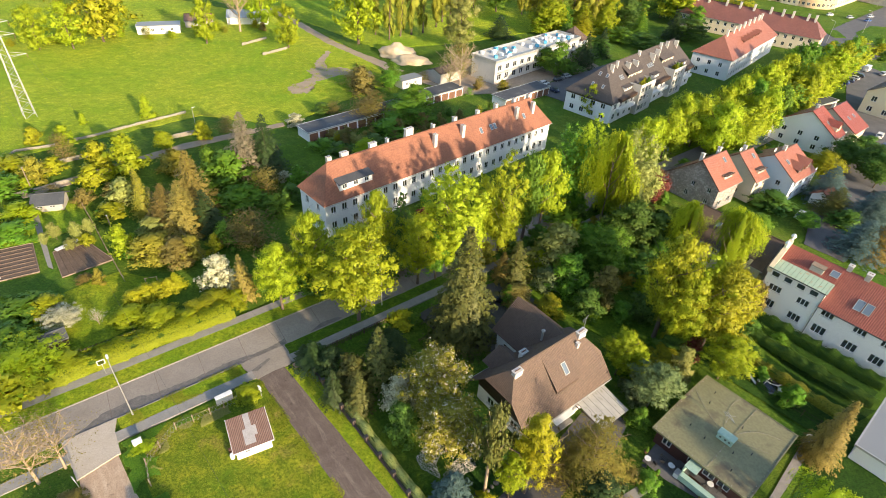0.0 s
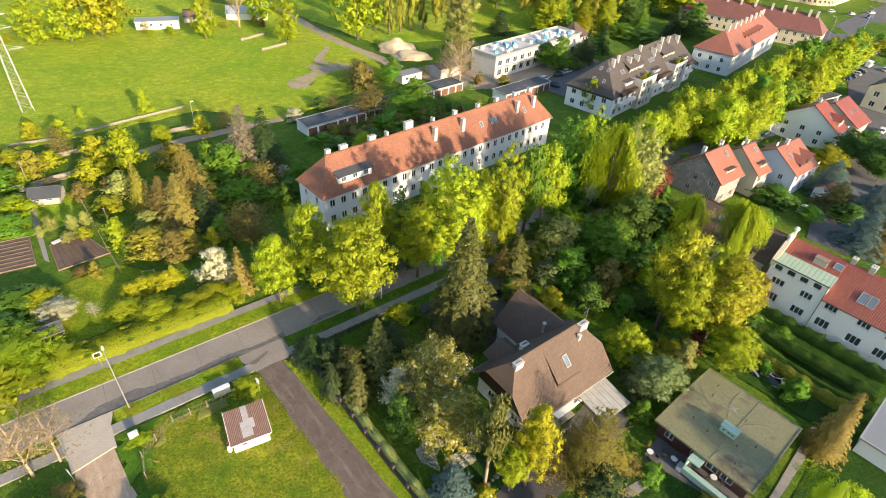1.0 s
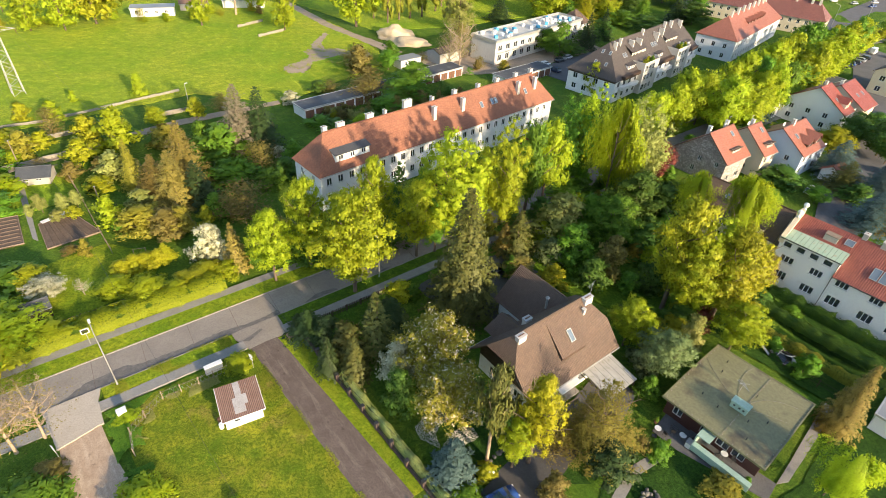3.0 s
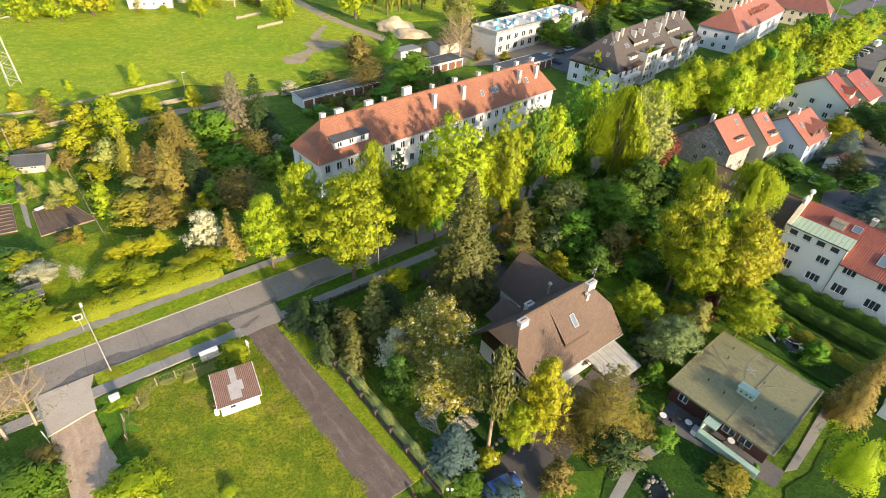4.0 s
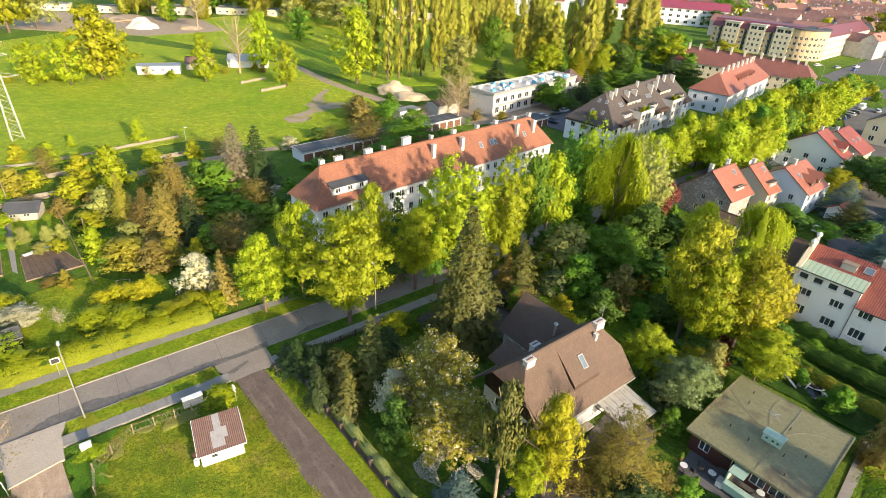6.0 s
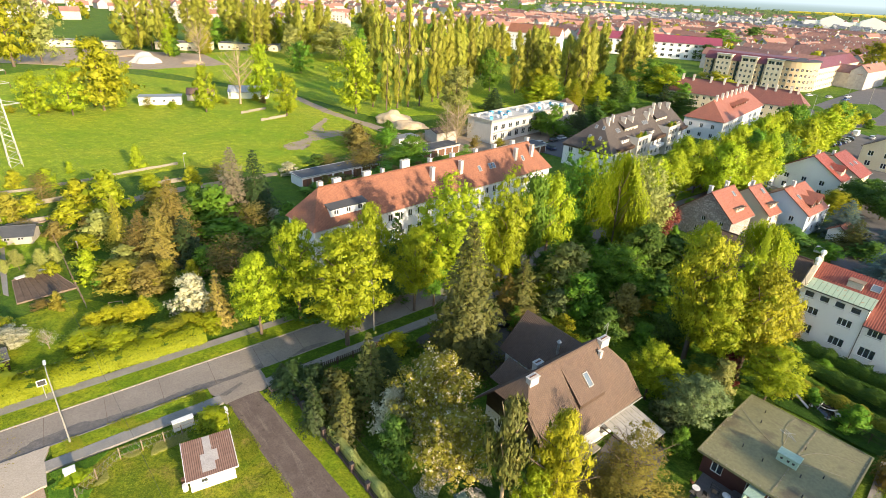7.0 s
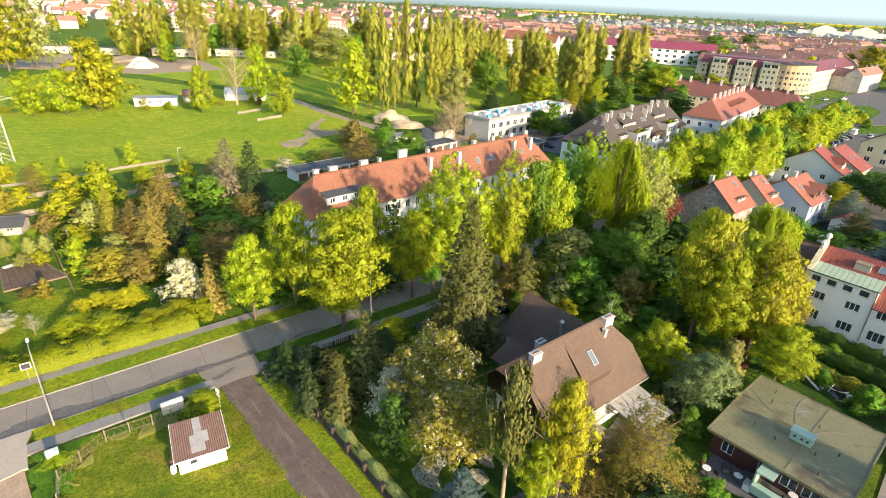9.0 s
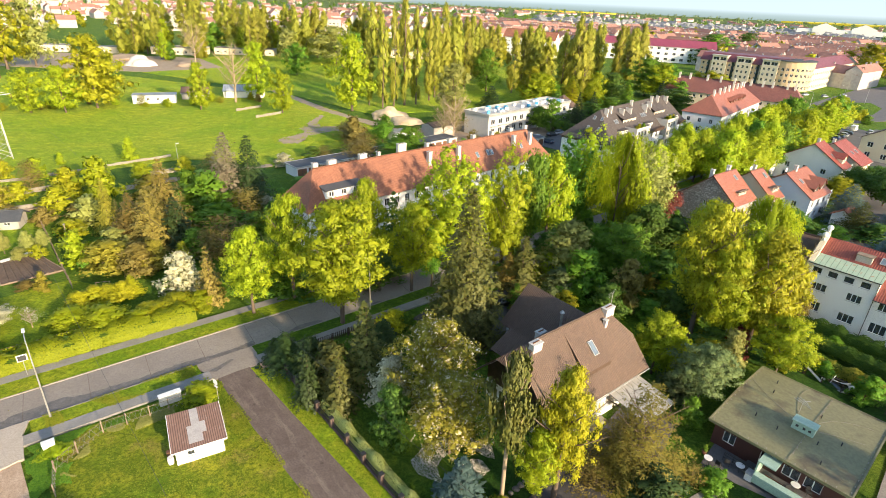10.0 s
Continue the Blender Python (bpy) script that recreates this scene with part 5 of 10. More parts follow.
for i in range(12):
    part("balcony", boxed(1.0 + i * 4.0, 3.8 + i * 4.0, -1.0, -0.02, 3.6, 3.75), M_CONCRETE, w)

# apartment house with a dark hipped roof, dormer terraces and roof windows
da, w, r = gable_house("dark_roof_apartments", "white apartment house with dark brown hipped roof and skylights", at(51.6, 150.0, 46.5), 56, 15.5, 6.6, 14.0, M_RENDER, M_SLATE, 0.5, (6.5, 3.0), (1, 1), [(1.0, 1.5, 1.6, 16, 1.5, 3.4), (4.0, 1.5, 1.6, 16, 1.5, 3.4)], 0, 2, [(1.0, 1.4, 1.5, 4, 1.8, 3.4), (4.0, 1.4, 1.5, 4, 1.8, 3.4)], "", "apartment house")
kk = 7.4 / 7.75
part("eaves_band", boxed(-0.12, -0.02, -0.1, 15.6, 5.6, 6.6), M_DARKWOOD, w)
for x in (10, 11.3, 21, 22.3, 28, 29.3, 30.6, 37, 38.3):
    skylight(r, (x, 3.6, 6.6 + 3.6 * kk + 0.14), (1, 0, 0), (0, 1, kk), 0.8, 1.4)
for x, y, d in ((7.5, 6.2, 1.8), (11, 6.6, 1.2), (16, 5.4, 2.6), (20.5, 5.2, 3.0), (26, 7.2, 1.4), (32, 5.2, 3.0), (36.5, 5.6, 2.6), (41, 7.0, 1.4), (45, 6.6, 1.6), (51, 6.0, 2.2)):
    chimney(r, x, y, 6.6 + (y - d / 2) * kk - 0.2, min(15.0, 6.6 + y * kk + 1.9), 0.5, d * 0.62, 2)
for y in (5.2, 8.6):
    for x in (1.9, 4.2):
        skylight(r, (x, y + 0.5 * (x > 3) * (1 if y < 7 else -1), 6.6 + x * 7.4 / 6.5 + 0.14), (0, -1, 0), (1, 0, 7.4 / 6.5), 0.8, 1.2)


def terrace_bay(parent, x0, x1):
    """A flat-topped bay before the roof: windows on three floors, a planted roof terrace and a dormer wall behind it."""
    n = int((x1 - x0) / 2.4)
    rows = [(0.8 + 2.4 * i, z, 1.3 if i % 3 else 1.8, 1.7) for z in (0.9, 3.8, 6.4) for i in range(n)]
    bm = bmesh.new()
    holed_wall(bm, (x0, -1.6), (x1, -1.6), 0, 9.2, rows)
    holed_wall(bm, (x1, -1.6), (x1, 3.6), 0, 9.2, [])
    holed_wall(bm, (x0, 3.6), (x0, -1.6), 0, 9.2, [(1.2, 3.8, 1.2, 1.5), (1.2, 6.4, 1.2, 1.5)])
    bay = part("bay_wall", bm, M_CONCRETE, parent, "grey-beige rendered bay")
    for h in rows:
        window(bay, (x0, -1.6), (x1, -1.6), h, 2, False)
    part("terrace_floor", boxed(x0 + 0.25, x1 - 0.25, -1.35, 4.2, 8.2, 8.4), M_PAVING, bay)
    bm = bmesh.new()
    dh = [(0.6 + 2.2 * i, 8.7, 1.6, 1.7) for i in range(int((x1 - x0) / 2.4))]
    holed_wall(bm, (x0 + 0.3, 3.4), (x1 - 0.3, 3.4), 8.4, 11.0, dh)
    dw = part("dormer", bm, M_CREAM, bay)
    for h in dh:
        window(dw, (x0 + 0.3, 3.4), (x1 - 0.3, 3.4), h, 2, False)
    bm = bmesh.new()
    roof_poly(bm, [(x0, 3.0, 11.05), (x1, 3.0, 11.05), (x1, 6.6, 12.9), (x0, 6.6, 12.9)], 0.14)
    part("dormer_roof", bm, M_SLATE, dw)


terrace_bay(w, 13.5, 23.0)
terrace_bay(w, 36.5, 45.5)
for x0, x1 in ((3.0, 12.8), (23.6, 35.9), (46.2, 54.5)):
    for z in (3.2, 6.2):
        part("balcony", boxed(x0, x1, -1.2, -0.02, z, z + 0.95, 0.02), M_RENDER if z < 5 else M_DARKWOOD, w)
for x0 in (8.3, 26.5, 47.5):
    shed_dormer(r, x0, x0 + 4.2, 1.0, 7.4, 1.5, 2.6, 0.2, 3, M_RENDER, M_SLATE)

ra, w, r = gable_house("red_roof_apartments", "white apartment house with orange-red hipped roof and dormers", at(106.0, 195.5, 48.0), 55, 14.0, 7.6, 13.4, M_RENDER, M_TILE_ORANGE, 0.5, (6, 6), (1, 1), [(1.0, 1.2, 1.5, 18, 1.5, 2.95), (4.2, 1.2, 1.5, 18, 1.5, 2.95)], 0, 2, [(1.0, 1.2, 1.5, 3, 2, 4), (4.2, 1.2, 1.5, 3, 2, 4)], "", "apartment house")
for x in (8, 15, 21, 27, 33, 39, 45, 49):
    chimney(r, x, 6.6, 12.0, 15.2, 1.0, 0.7, 2)
for x in (19, 22.5, 26, 29.5, 33, 36.5):
    gabled_dormer(r, x, 2.4, 9.6, 1.7, 1.2, 1.6, M_TILE_ORANGE, M_TILE_ORANGE)
rb, w, r = gable_house("red_roof_apartments", "long house with dark red roof and white chimneys", at(116.0, 275.0, -39.0), 60, 13.0, 6.5, 12.2, M_CREAM, M_TILE_OLD, 0.5, (5, 5), (1, 1), [(1.0, 1.2, 1.5, 18, 1.5, 3.2), (4.0, 1.2, 1.5, 18, 1.5, 3.2)], 0, 2, [], "", "apartment house")
for x in (5, 10, 18, 24, 30, 37, 42, 46, 52, 55):
    chimney(r, x, 5.6, 10.5, 14.0, 0.9, 0.7, 2)
flat_block("workshop", "low grey flat-roofed workshop", at(107.0, 154.5, 32.0), 28, 11, 4.0, M_CREAM, M_TAR, [(1.2, 1.6, 1.2, 6, 1.5, 4.4)])

# yellow office block round the corner of the junction
yb, w, r = flat_block("yellow_block", "cream office block with maroon mansard roof and gabled bays", at(178.0, 372.0, -46.0), 50, 16, 13.0, M_YELLOW, M_TAR, [(z, 1.3, 1.6, 18, 0.9, 2.72) for z in (1.0, 4.2, 7.3, 10.4)], 0.2)
bm = bmesh.new()
roof_poly(bm, [(-0.8, -0.7, 13.2), (50, -0.7, 13.2), (50, 4.2, 17.6), (-0.8, 4.2, 17.6)])
roof_poly(bm, [(-0.8, 4.2, 17.6), (50, 4.2, 17.6), (50, 16, 17.9), (-0.8, 16, 17.9)])
quad(bm, (-0.7, 16, 13.2), (-0.7, -0.6, 13.2), (-0.7, 4.2, 17.5), (-0.7, 16, 17.8))
part("mansard", bm, M_MAROONROOF, r, "maroon sheet mansard")
for x in (7.0, 22.0, 37.0):
    bm = bmesh.new()
    top = [(0.8, 13.6, 3.4, 1.9), (5.0, 13.6, 3.4, 1.9)] + [(1.0 + k * 2.7, z, 1.2, 1.6) for k in range(3) for z in (1.0, 4.2, 7.3, 10.4)]
    holed_wall(bm, (x, -1.1), (x + 9.2, -1.1), 0, 16.4, top)
    holed_wall(bm, (x, 3.4), (x, -1.1), 0, 16.4, [])
    holed_wall(bm, (x + 9.2, -1.1), (x + 9.2, 3.4), 0, 16.4, [])
    bay = part("bay", bm, M_CREAM, w)
    for h in top:
        window(bay, (x, -1.1), (x + 9.2, -1.1), h, 2, False)
    part("bay_roof", boxed(x - 0.5, x + 9.7, -1.7, 4.0, 16.4, 16.8, 0.05), M_CONCRETE, bay)
    part("stair_glazing", boxed(x - 2.6, x - 1.2, -0.2, -0.02, 0.5, 13.0), M_GLASS, w, "dark stairwell glazing")
rot = thing("rotunda", "round yellow corner of an office block", "building", at(221.0, 345.0))
bm = bmesh.new()
n = 30
pts = [(13 * math.cos(i * math.tau / n), 13 * math.sin(i * math.tau / n)) for i in range(n)]
rows = [(z, 1.6) for z in (1.2, 4.6, 8.0, 11.2)]
for i in range(n):
    p, q = pts[i], pts[(i + 1) % n]
    holed_wall(bm, p, q, 0, 16.5, [(0.6, z, 1.5, h) for z, h in rows])
rw2 = part("wall", bm, M_YELLOW, rot)
for i in range(n):
    for z, h in rows:
        window(rw2, pts[i], pts[(i + 1) % n], (0.6, z, 1.5, h), 2, False)
bm = bmesh.new()
prism(bm, [(x * 1.05, y * 1.05) for x, y in pts], 16.5, 17.1)
part("roof", bm, M_TAR, rot)
gable_house("yellow_wing", "cream side wing of an office block with red roof", at(230.0, 336.0, 42.0), 95, 14, 13.0, 17.5, M_CREAM, M_MAROONROOF, 0.4, (0, 0), (1, 1), [(z, 1.9, 1.9, 22, 1.5, 4.2) for z in (1.2, 4.8, 8.6)], 0, 2, [], "", "building")
# white retail hall with stepped gables, near the far fields
wh = thing("retail_hall", "far long white hall with stepped gabled front", "hall", at(840, 1330, -34))
part("body", boxed(0, 330, 0, 40, 0, 16, 0.2), M_WHITE, wh)
for k in range(4):
    bm = bmesh.new()
    prism(bm, [(30 + k * 75, -2), (75 + k * 75, -2), (75 + k * 75, 30), (30 + k * 75, 30)], 0, 20)
    quad(bm, (30 + k * 75, -2, 20), (75 + k * 75, -2, 20), (52.5 + k * 75, -2, 29))
    quad(bm, (30 + k * 75, 30, 20), (30 + k * 75, -2, 20), (52.5 + k * 75, -2, 29), (52.5 + k * 75, 30, 29))
    quad(bm, (75 + k * 75, -2, 20), (75 + k * 75, 30, 20), (52.5 + k * 75, 30, 29), (52.5 + k * 75, -2, 29))
    part("gable_bay", bm, M_WHITE, wh)
part("glazing", boxed(20, 310, -0.5, -0.05, 2, 7), M_GLASS, wh)
# big building with a crimson roof beyond the park
cr, w, r = gable_house("crimson_hall", "large white hall with crimson sheet roof", at(128.0, 520.0, -22.0), 118, 24, 13.0, 18.0, M_RENDER, M_CRIMSON, 0.8, (0, 0), (1, 1), [(1.5, 3.0, 2.2, 18, 2.0, 6.4), (6.0, 2.6, 2.0, 18, 2.0, 6.4), (10.2, 2.6, 1.8, 18, 2.0, 6.4)], 0, 2, [], "", "hall")
for x, y, deg, L, W, h in ((62, 500, -30, 30, 14, 15), (84, 492, -30, 22, 13, 14)):
    gable_house("white_apartments", "tall white apartment house with red gable roof", at(x, y, deg), L, W, h, h + 6, M_RENDER, M_TILE, 0.5, (0, 0), (1, 1), [(z, 1.2, 1.5, 6, 1.6, 3.4) for z in (1.2, 4.4, 7.6, 10.8)], 0, 2, [(z, 1.2, 1.5, 3, 2, 4) for z in (1.2, 4.4, 7.6, 10.8)], "white apartments", "apartment house")
# blocks behind the poplars
for x, y, deg, L, W, h, rm in ((-285, 600, 10, 40, 14, 15, M_TAR), (-150, 640, 8, 50, 14, 15, M_TAR)):
    flat_block("far_apartments", "far pale apartment block with balconies", at(x, y, deg), L, W, h, M_BEIGE, rm, [(z, 1.6, 1.6, int(L / 4), 1.5, 4) for z in (2, 5, 8, 11)], 0.5, 2, "apartment house", "far apartment blocks")
for x, y, deg, L, W, h in ((-216, 376, 8, 14, 8, 4), (-186, 384, 5, 34, 14, 4.5), (-150, 400, 5, 40, 12, 4), (-120, 440, 0, 30, 12, 5), (-40, 430, -5, 40, 14, 5), (-255, 372, 10, 20, 9, 4)):
    flat_block("depot", "low pale depot building with flat roof", at(x, y, deg), L, W, h, M_CREAM, M_ASBESTOS, [(1.2, 1.6, 1.2, int(L / 5), 1.5, 5)], 0.3, 2, "depot", "depots")
# sheds at the far side of the meadow
flat_block("long_shed", "long white shed with pale roof", at(-113, 213, 20), 15, 6, 3.0, M_RENDER, M_GREYSHEET, [(1.2, 1.0, 1.0, 4, 1.5, 3.4)], 0.2, 2, "shed", "meadow sheds")
gable_house("old_shed", "old shed with rusty sheet roof", at(-100, 226, 15), 10, 7, 2.6, 4.4, M_BEIGE, M_CORRUGATED, 0.3, group="meadow sheds", category="shed")
gable_house("old_shed", "low shed with grey sheet roof", at(-86, 234, 12), 16, 10, 2.8, 4.6, M_WHITE, M_GREYSHEET, 0.3, group="meadow sheds", category="shed")
gable_house("farm_house", "old house with brown hipped roof behind trees", at(56, 226, 40), 9, 9, 3.0, 7.0, M_RENDER, M_TILE_BROWN, 0.5, (4, 4), (1, 1), [(1, 1.2, 1.2, 2, 1.5, 4)])
gable_house("garden_house", "small grey-roofed allotment house", at(-78.4, 91.0, 17), 5.0, 4.2, 1.9, 2.9, M_BEIGE, M_TAR, 0.5, (0, 0), (1, 1), [(0.9, 1.0, 0.9, 2, 0.5, 2.2)], category="garden house")
gable_house("garden_hut", "small weathered wooden hut", at(-55.0, 54.5, 40), 3.0, 2.4, 1.9, 2.6, M_DARKWOOD, M_TAR, 0.25, category="hut")
flat_block("white_hut", "white container hut on the building site", at(-10, 170, 42), 8, 4, 2.6, M_WHITE, M_GREYSHEET, [(1.0, 1.0, 1.0, 2, 1.5, 3.4)], 0.15, 2, "hut")
gable_house("site_shell", "roofless brick shell on the building site", at(2.0, 176, 42), 9, 6, 3.4, 4.4, M_BEIGE, M_TILE_BROWN, 0.2, category="hut")
flat_block("grey_house", "modern grey-white house with flat sheet roofs", at(66.5, 31.0, 40), 12, 14, 2.6, M_RENDER, M_GREYSHEET, [(1.0, 1.6, 1.6, 3, 1.0, 3.6)], 0.3, 2, "house")

# tar-filled joints across the street
joint = mesh_of("road_joint", boxed(-0.03, 0.03, -5.3, -0.1, 0.0, 0.068), M_LANE)
jt = thing("road_joint_line", "dark tar joints across the street", "road joint", STREET, "", "structure")
for k in range(26):
    part("road_joint", joint, None, jt, "", pose(-44 + k * 6.1, 0, 0, 0, 0, -4))

# ---- plants ----
def unit(v):
    return v / (np.linalg.norm(v, axis=-1, keepdims=True) + 1e-9)


def core_mesh(fine):
    """The triangles of a small faceted ball: twenty, or eight."""
    if not fine:
        ax = np.eye(3)
        return np.array([[ax[0] * a, ax[1] * b, ax[2] * c][::a * b * c] for a in (1, -1) for b in (1, -1) for c in (1, -1)])
    bm = bmesh.new()
    bmesh.ops.create_icosphere(bm, subdivisions=1, radius=1.0)
    tri = np.array([[v.co[:] for v in f.verts] for f in bm.faces])
    bm.free()
    return tri


FINE_CORE, PLAIN_CORE = core_mesh(True), core_mesh(False)


def leaf_mesh(name, pts, nrm, size, rng, aspect=0.62, bend=0.25, deep=None, squash=1.0, round_=0.5, wild=0.5, clumps=None, fill=1.0):
    """Many small pointed leaf sprays, each round a point and facing roughly along its normal; they catch the light as bunches,
    with normals leaning to their clump and to the whole crown (round_). clumps: the denser leafage inside."""
    n = len(pts)
    clump = unit(nrm)
    crown = unit((pts - pts.mean(0)) / (pts.std(0) + 1e-6))
    face = unit(clump + rng.normal(0, 0.6, (n, 3)))
    a = unit(np.cross(face, rng.normal(0, 1, (n, 3))))
    b = np.cross(face, a)
    s = (size * rng.uniform(0.6, 1.35, n) * (1.0 if deep is None else 1.75 - 1.0 * deep))[:, None]
    v = np.empty((n, 3, 3))
    v[:, 0] = -a * s * 1.25 - b * s * aspect * 0.9
    v[:, 1] = a * s * 1.25 - b * s * aspect * 0.9 + face * s * bend
    v[:, 2] = b * s * aspect * 1.5
    v[:, :, 2] *= squash
    soft = unit(clump * (1 - round_) + crown * round_ + face * wild + np.array([0, 0, 0.15]))
    true = np.cross(v[:, 1] - v[:, 0], v[:, 2] - v[:, 0])
    turned = (true * soft).sum(1) < 0
    v[turned] = v[turned][:, ::-1]
    v += pts[:, None, :]
    normals = np.repeat(soft, 3, axis=0)
    if clumps:
        core, fill = (FINE_CORE, fill) if n > 6000 else (PLAIN_CORE, fill * 1.2)
        cs, rs = np.array(clumps[0])[:, None, None], np.array(clumps[1])[:, None, None]
        inner = core[None] * fill * rng.uniform(0.3, 0.5, (len(cs), len(core), 1, 1)) * rs + cs
        way = unit(unit(core[None] / rs) * (1 - round_) + unit((inner - pts.mean(0)) / (pts.std(0) + 1e-6)) * round_ + np.array([0, 0, 0.15]))
        v = np.concatenate([v, inner.reshape(-1, 3, 3)])
        normals = np.concatenate([normals, way.reshape(-1, 3)])
    me = raw_mesh(name, v.reshape(-1, 3), 3)
    me.normals_split_custom_set(normals)
    return me


def raw_mesh(name, verts, k):
    me = bpy.data.meshes.new(name)
    n = len(verts)
    me.vertices.add(n)
    me.vertices.foreach_set("co", np.asarray(verts, dtype=np.float32).ravel())
    me.loops.add(n)
    me.loops.foreach_set("vertex_index", np.arange(n, dtype=np.int32))
    me.polygons.add(n // k)
    me.polygons.foreach_set("loop_start", np.arange(0, n, k, dtype=np.int32))
    me.polygons.foreach_set("loop_total", np.full(n // k, k, dtype=np.int32))
    me.update(calc_edges=True)
    me.materials.append(M_BARK)
    return me


def ball_points(rng, n, centres, radii, shell=0.55, loose=0.14):
    """Points in the outer shells of several ellipsoid clumps, with outward normals."""
    w = np.array([r[0] * r[2] for r in radii])
    idx = rng.choice(len(centres), n, p=w / w.sum())
    d = rng.normal(0, 1, (n, 3))
    d /= np.linalg.norm(d, axis=1, keepdims=True)
    rad = (shell + (1 - shell) * rng.random(n) ** 0.6)[:, None]
    R = np.array(radii)[idx]
    return np.array(centres)[idx] + (d * rad + rng.normal(0, loose, (n, 3))) * R, d, rad[:, 0]


def crown_broad(seed, n, size, low=0.22, limbs=13, subs=6, spread=0.5, tall=0.75, ragged=0.3, tuft=0.105, flat=0.8, dense=True):
    """A leafy crown in a unit box: limbs reach to an uneven outline and end in bunches of leaf tufts."""
    rng = np.random.default_rng(seed)
    cs, rs = [], []
    for i in range(limbs):
        t = (i + 0.6) / limbs
        z = low + (0.97 - low) * t
        prof = math.sin(math.pi * min(0.98, 0.1 + 0.86 * t ** tall)) ** 0.65
        ang = i * 2.4 + rng.uniform(-0.35, 0.35)
        reach = 1.12 * spread * prof * rng.uniform(1 - ragged, 1.0)
        for j in range(subs):
            f = (j + 0.6) / subs
            rr = max(0.0, reach * f ** 0.55 - tuft * 0.7)
            aa = ang + rng.normal(0, 0.42) * (1.15 - 0.4 * f)
            r = tuft * rng.uniform(0.6, 1.3) * (spread / 0.5)
            cs.append((rr * math.cos(aa), rr * math.sin(aa), min(0.97, z + rng.normal(0, 0.03) + 0.05 * f)))
            rs.append((r * rng.uniform(0.85, 1.3), r * rng.uniform(0.85, 1.3), r * flat * rng.uniform(0.8, 1.2)))
    for k in range(4):
        cs.append((rng.normal(0, 0.06), rng.normal(0, 0.06), low + (0.8 - low) * (k + 1) / 5))
        rs.append((0.2 * spread / 0.5,) * 2 + (0.16,))
    p, d, deep = ball_points(rng, n, cs, rs, 0.42)
    d[:, 2] += 0.45
    return leaf_mesh("crown", p, d, size, rng, deep=deep, clumps=(cs, rs) if dense else None)


def crown_plume(seed, n, size, leaders=11, low=0.2):
    """An upright crown of several leaders, each a ragged plume of flat leaf tufts that ends in a point of its own."""
    rng = np.random.default_rng(seed)
    cs, rs = [], []
    for i in range(leaders):
        ang = i * 2.4 + rng.uniform(-0.3, 0.3)
        out = 0.0 if i == 0 else 0.5 * math.sqrt((i + 0.5) / leaders) * rng.uniform(0.75, 1.0)
        top = 0.97 - 0.45 * (out / 0.5) ** 1.6 * rng.uniform(0.5, 1.2)
        top = max(top, low + 0.22)
        start = low * rng.uniform(0.8, 1.5)
        steps = 15
        for j in range(steps):
            f = (j + 0.5) / steps
            lean = 0.45 + 0.55 * f ** 0.6
            z = start + (top - start) * f
            r = 0.115 * (1.05 - 0.5 * f ** 1.5) * rng.uniform(0.6, 1.25)
            cs.append((out * lean * math.cos(ang) + rng.normal(0, 0.035), out * lean * math.sin(ang) + rng.normal(0, 0.05), z - r * 0.5))
            rs.append((r * rng.uniform(0.8, 1.3), r * rng.uniform(0.8, 1.3), r * rng.uniform(0.45, 0.75)))
    p, d, deep = ball_points(rng, n, cs, rs, 0.42)
    d[:, 2] += 0.45
    return leaf_mesh("crown", p, d, size, rng, deep=deep, squash=0.55, clumps=(cs, rs))


def crown_conifer(seed, n, size, tiers=16, power=1.0, droop=0.28, ragged=0.25):
    """A spruce: tiers of drooping boughs that shorten to the tip."""
    rng = np.random.default_rng(seed)
    pts, nr = [], []
    per = max(6, n // (tiers * 9))
    for i in range(tiers):
        t = i / (tiers - 1)
        z = 0.06 + 0.92 * t
        R = 0.5 * (1 - t) ** power + 0.02
        boughs = max(4, int(10 * (1 - t) + 4))
        for j in range(boughs):
            ang = j * math.tau / boughs + i * 1.3 + rng.uniform(-0.2, 0.2)
            L = R * rng.uniform(1 - ragged, 1 + ragged * 0.4)
            k = max(3, int(per * (0.35 + (1 - t))))
            s = rng.random(k) ** 0.7
            side = rng.normal(0, 0.10, k) * (1.1 - s) * (0.5 + R)
            x = math.cos(ang) * L * s - math.sin(ang) * side
            y = math.sin(ang) * L * s + math.cos(ang) * side
            zz = z - droop * L * s ** 1.5 + rng.normal(0, 0.008, k) + 0.06 * L * (s > 0.85)
            pts.append(np.stack([x, y, zz], 1))
            nr.append(np.stack([np.full(k, math.cos(ang) * 0.5), np.full(k, math.sin(ang) * 0.5), np.full(k, 0.9)], 1))
    return leaf_mesh("crown", np.concatenate(pts), np.concatenate(nr), size, rng, 0.45, 0.1, squash=0.6)


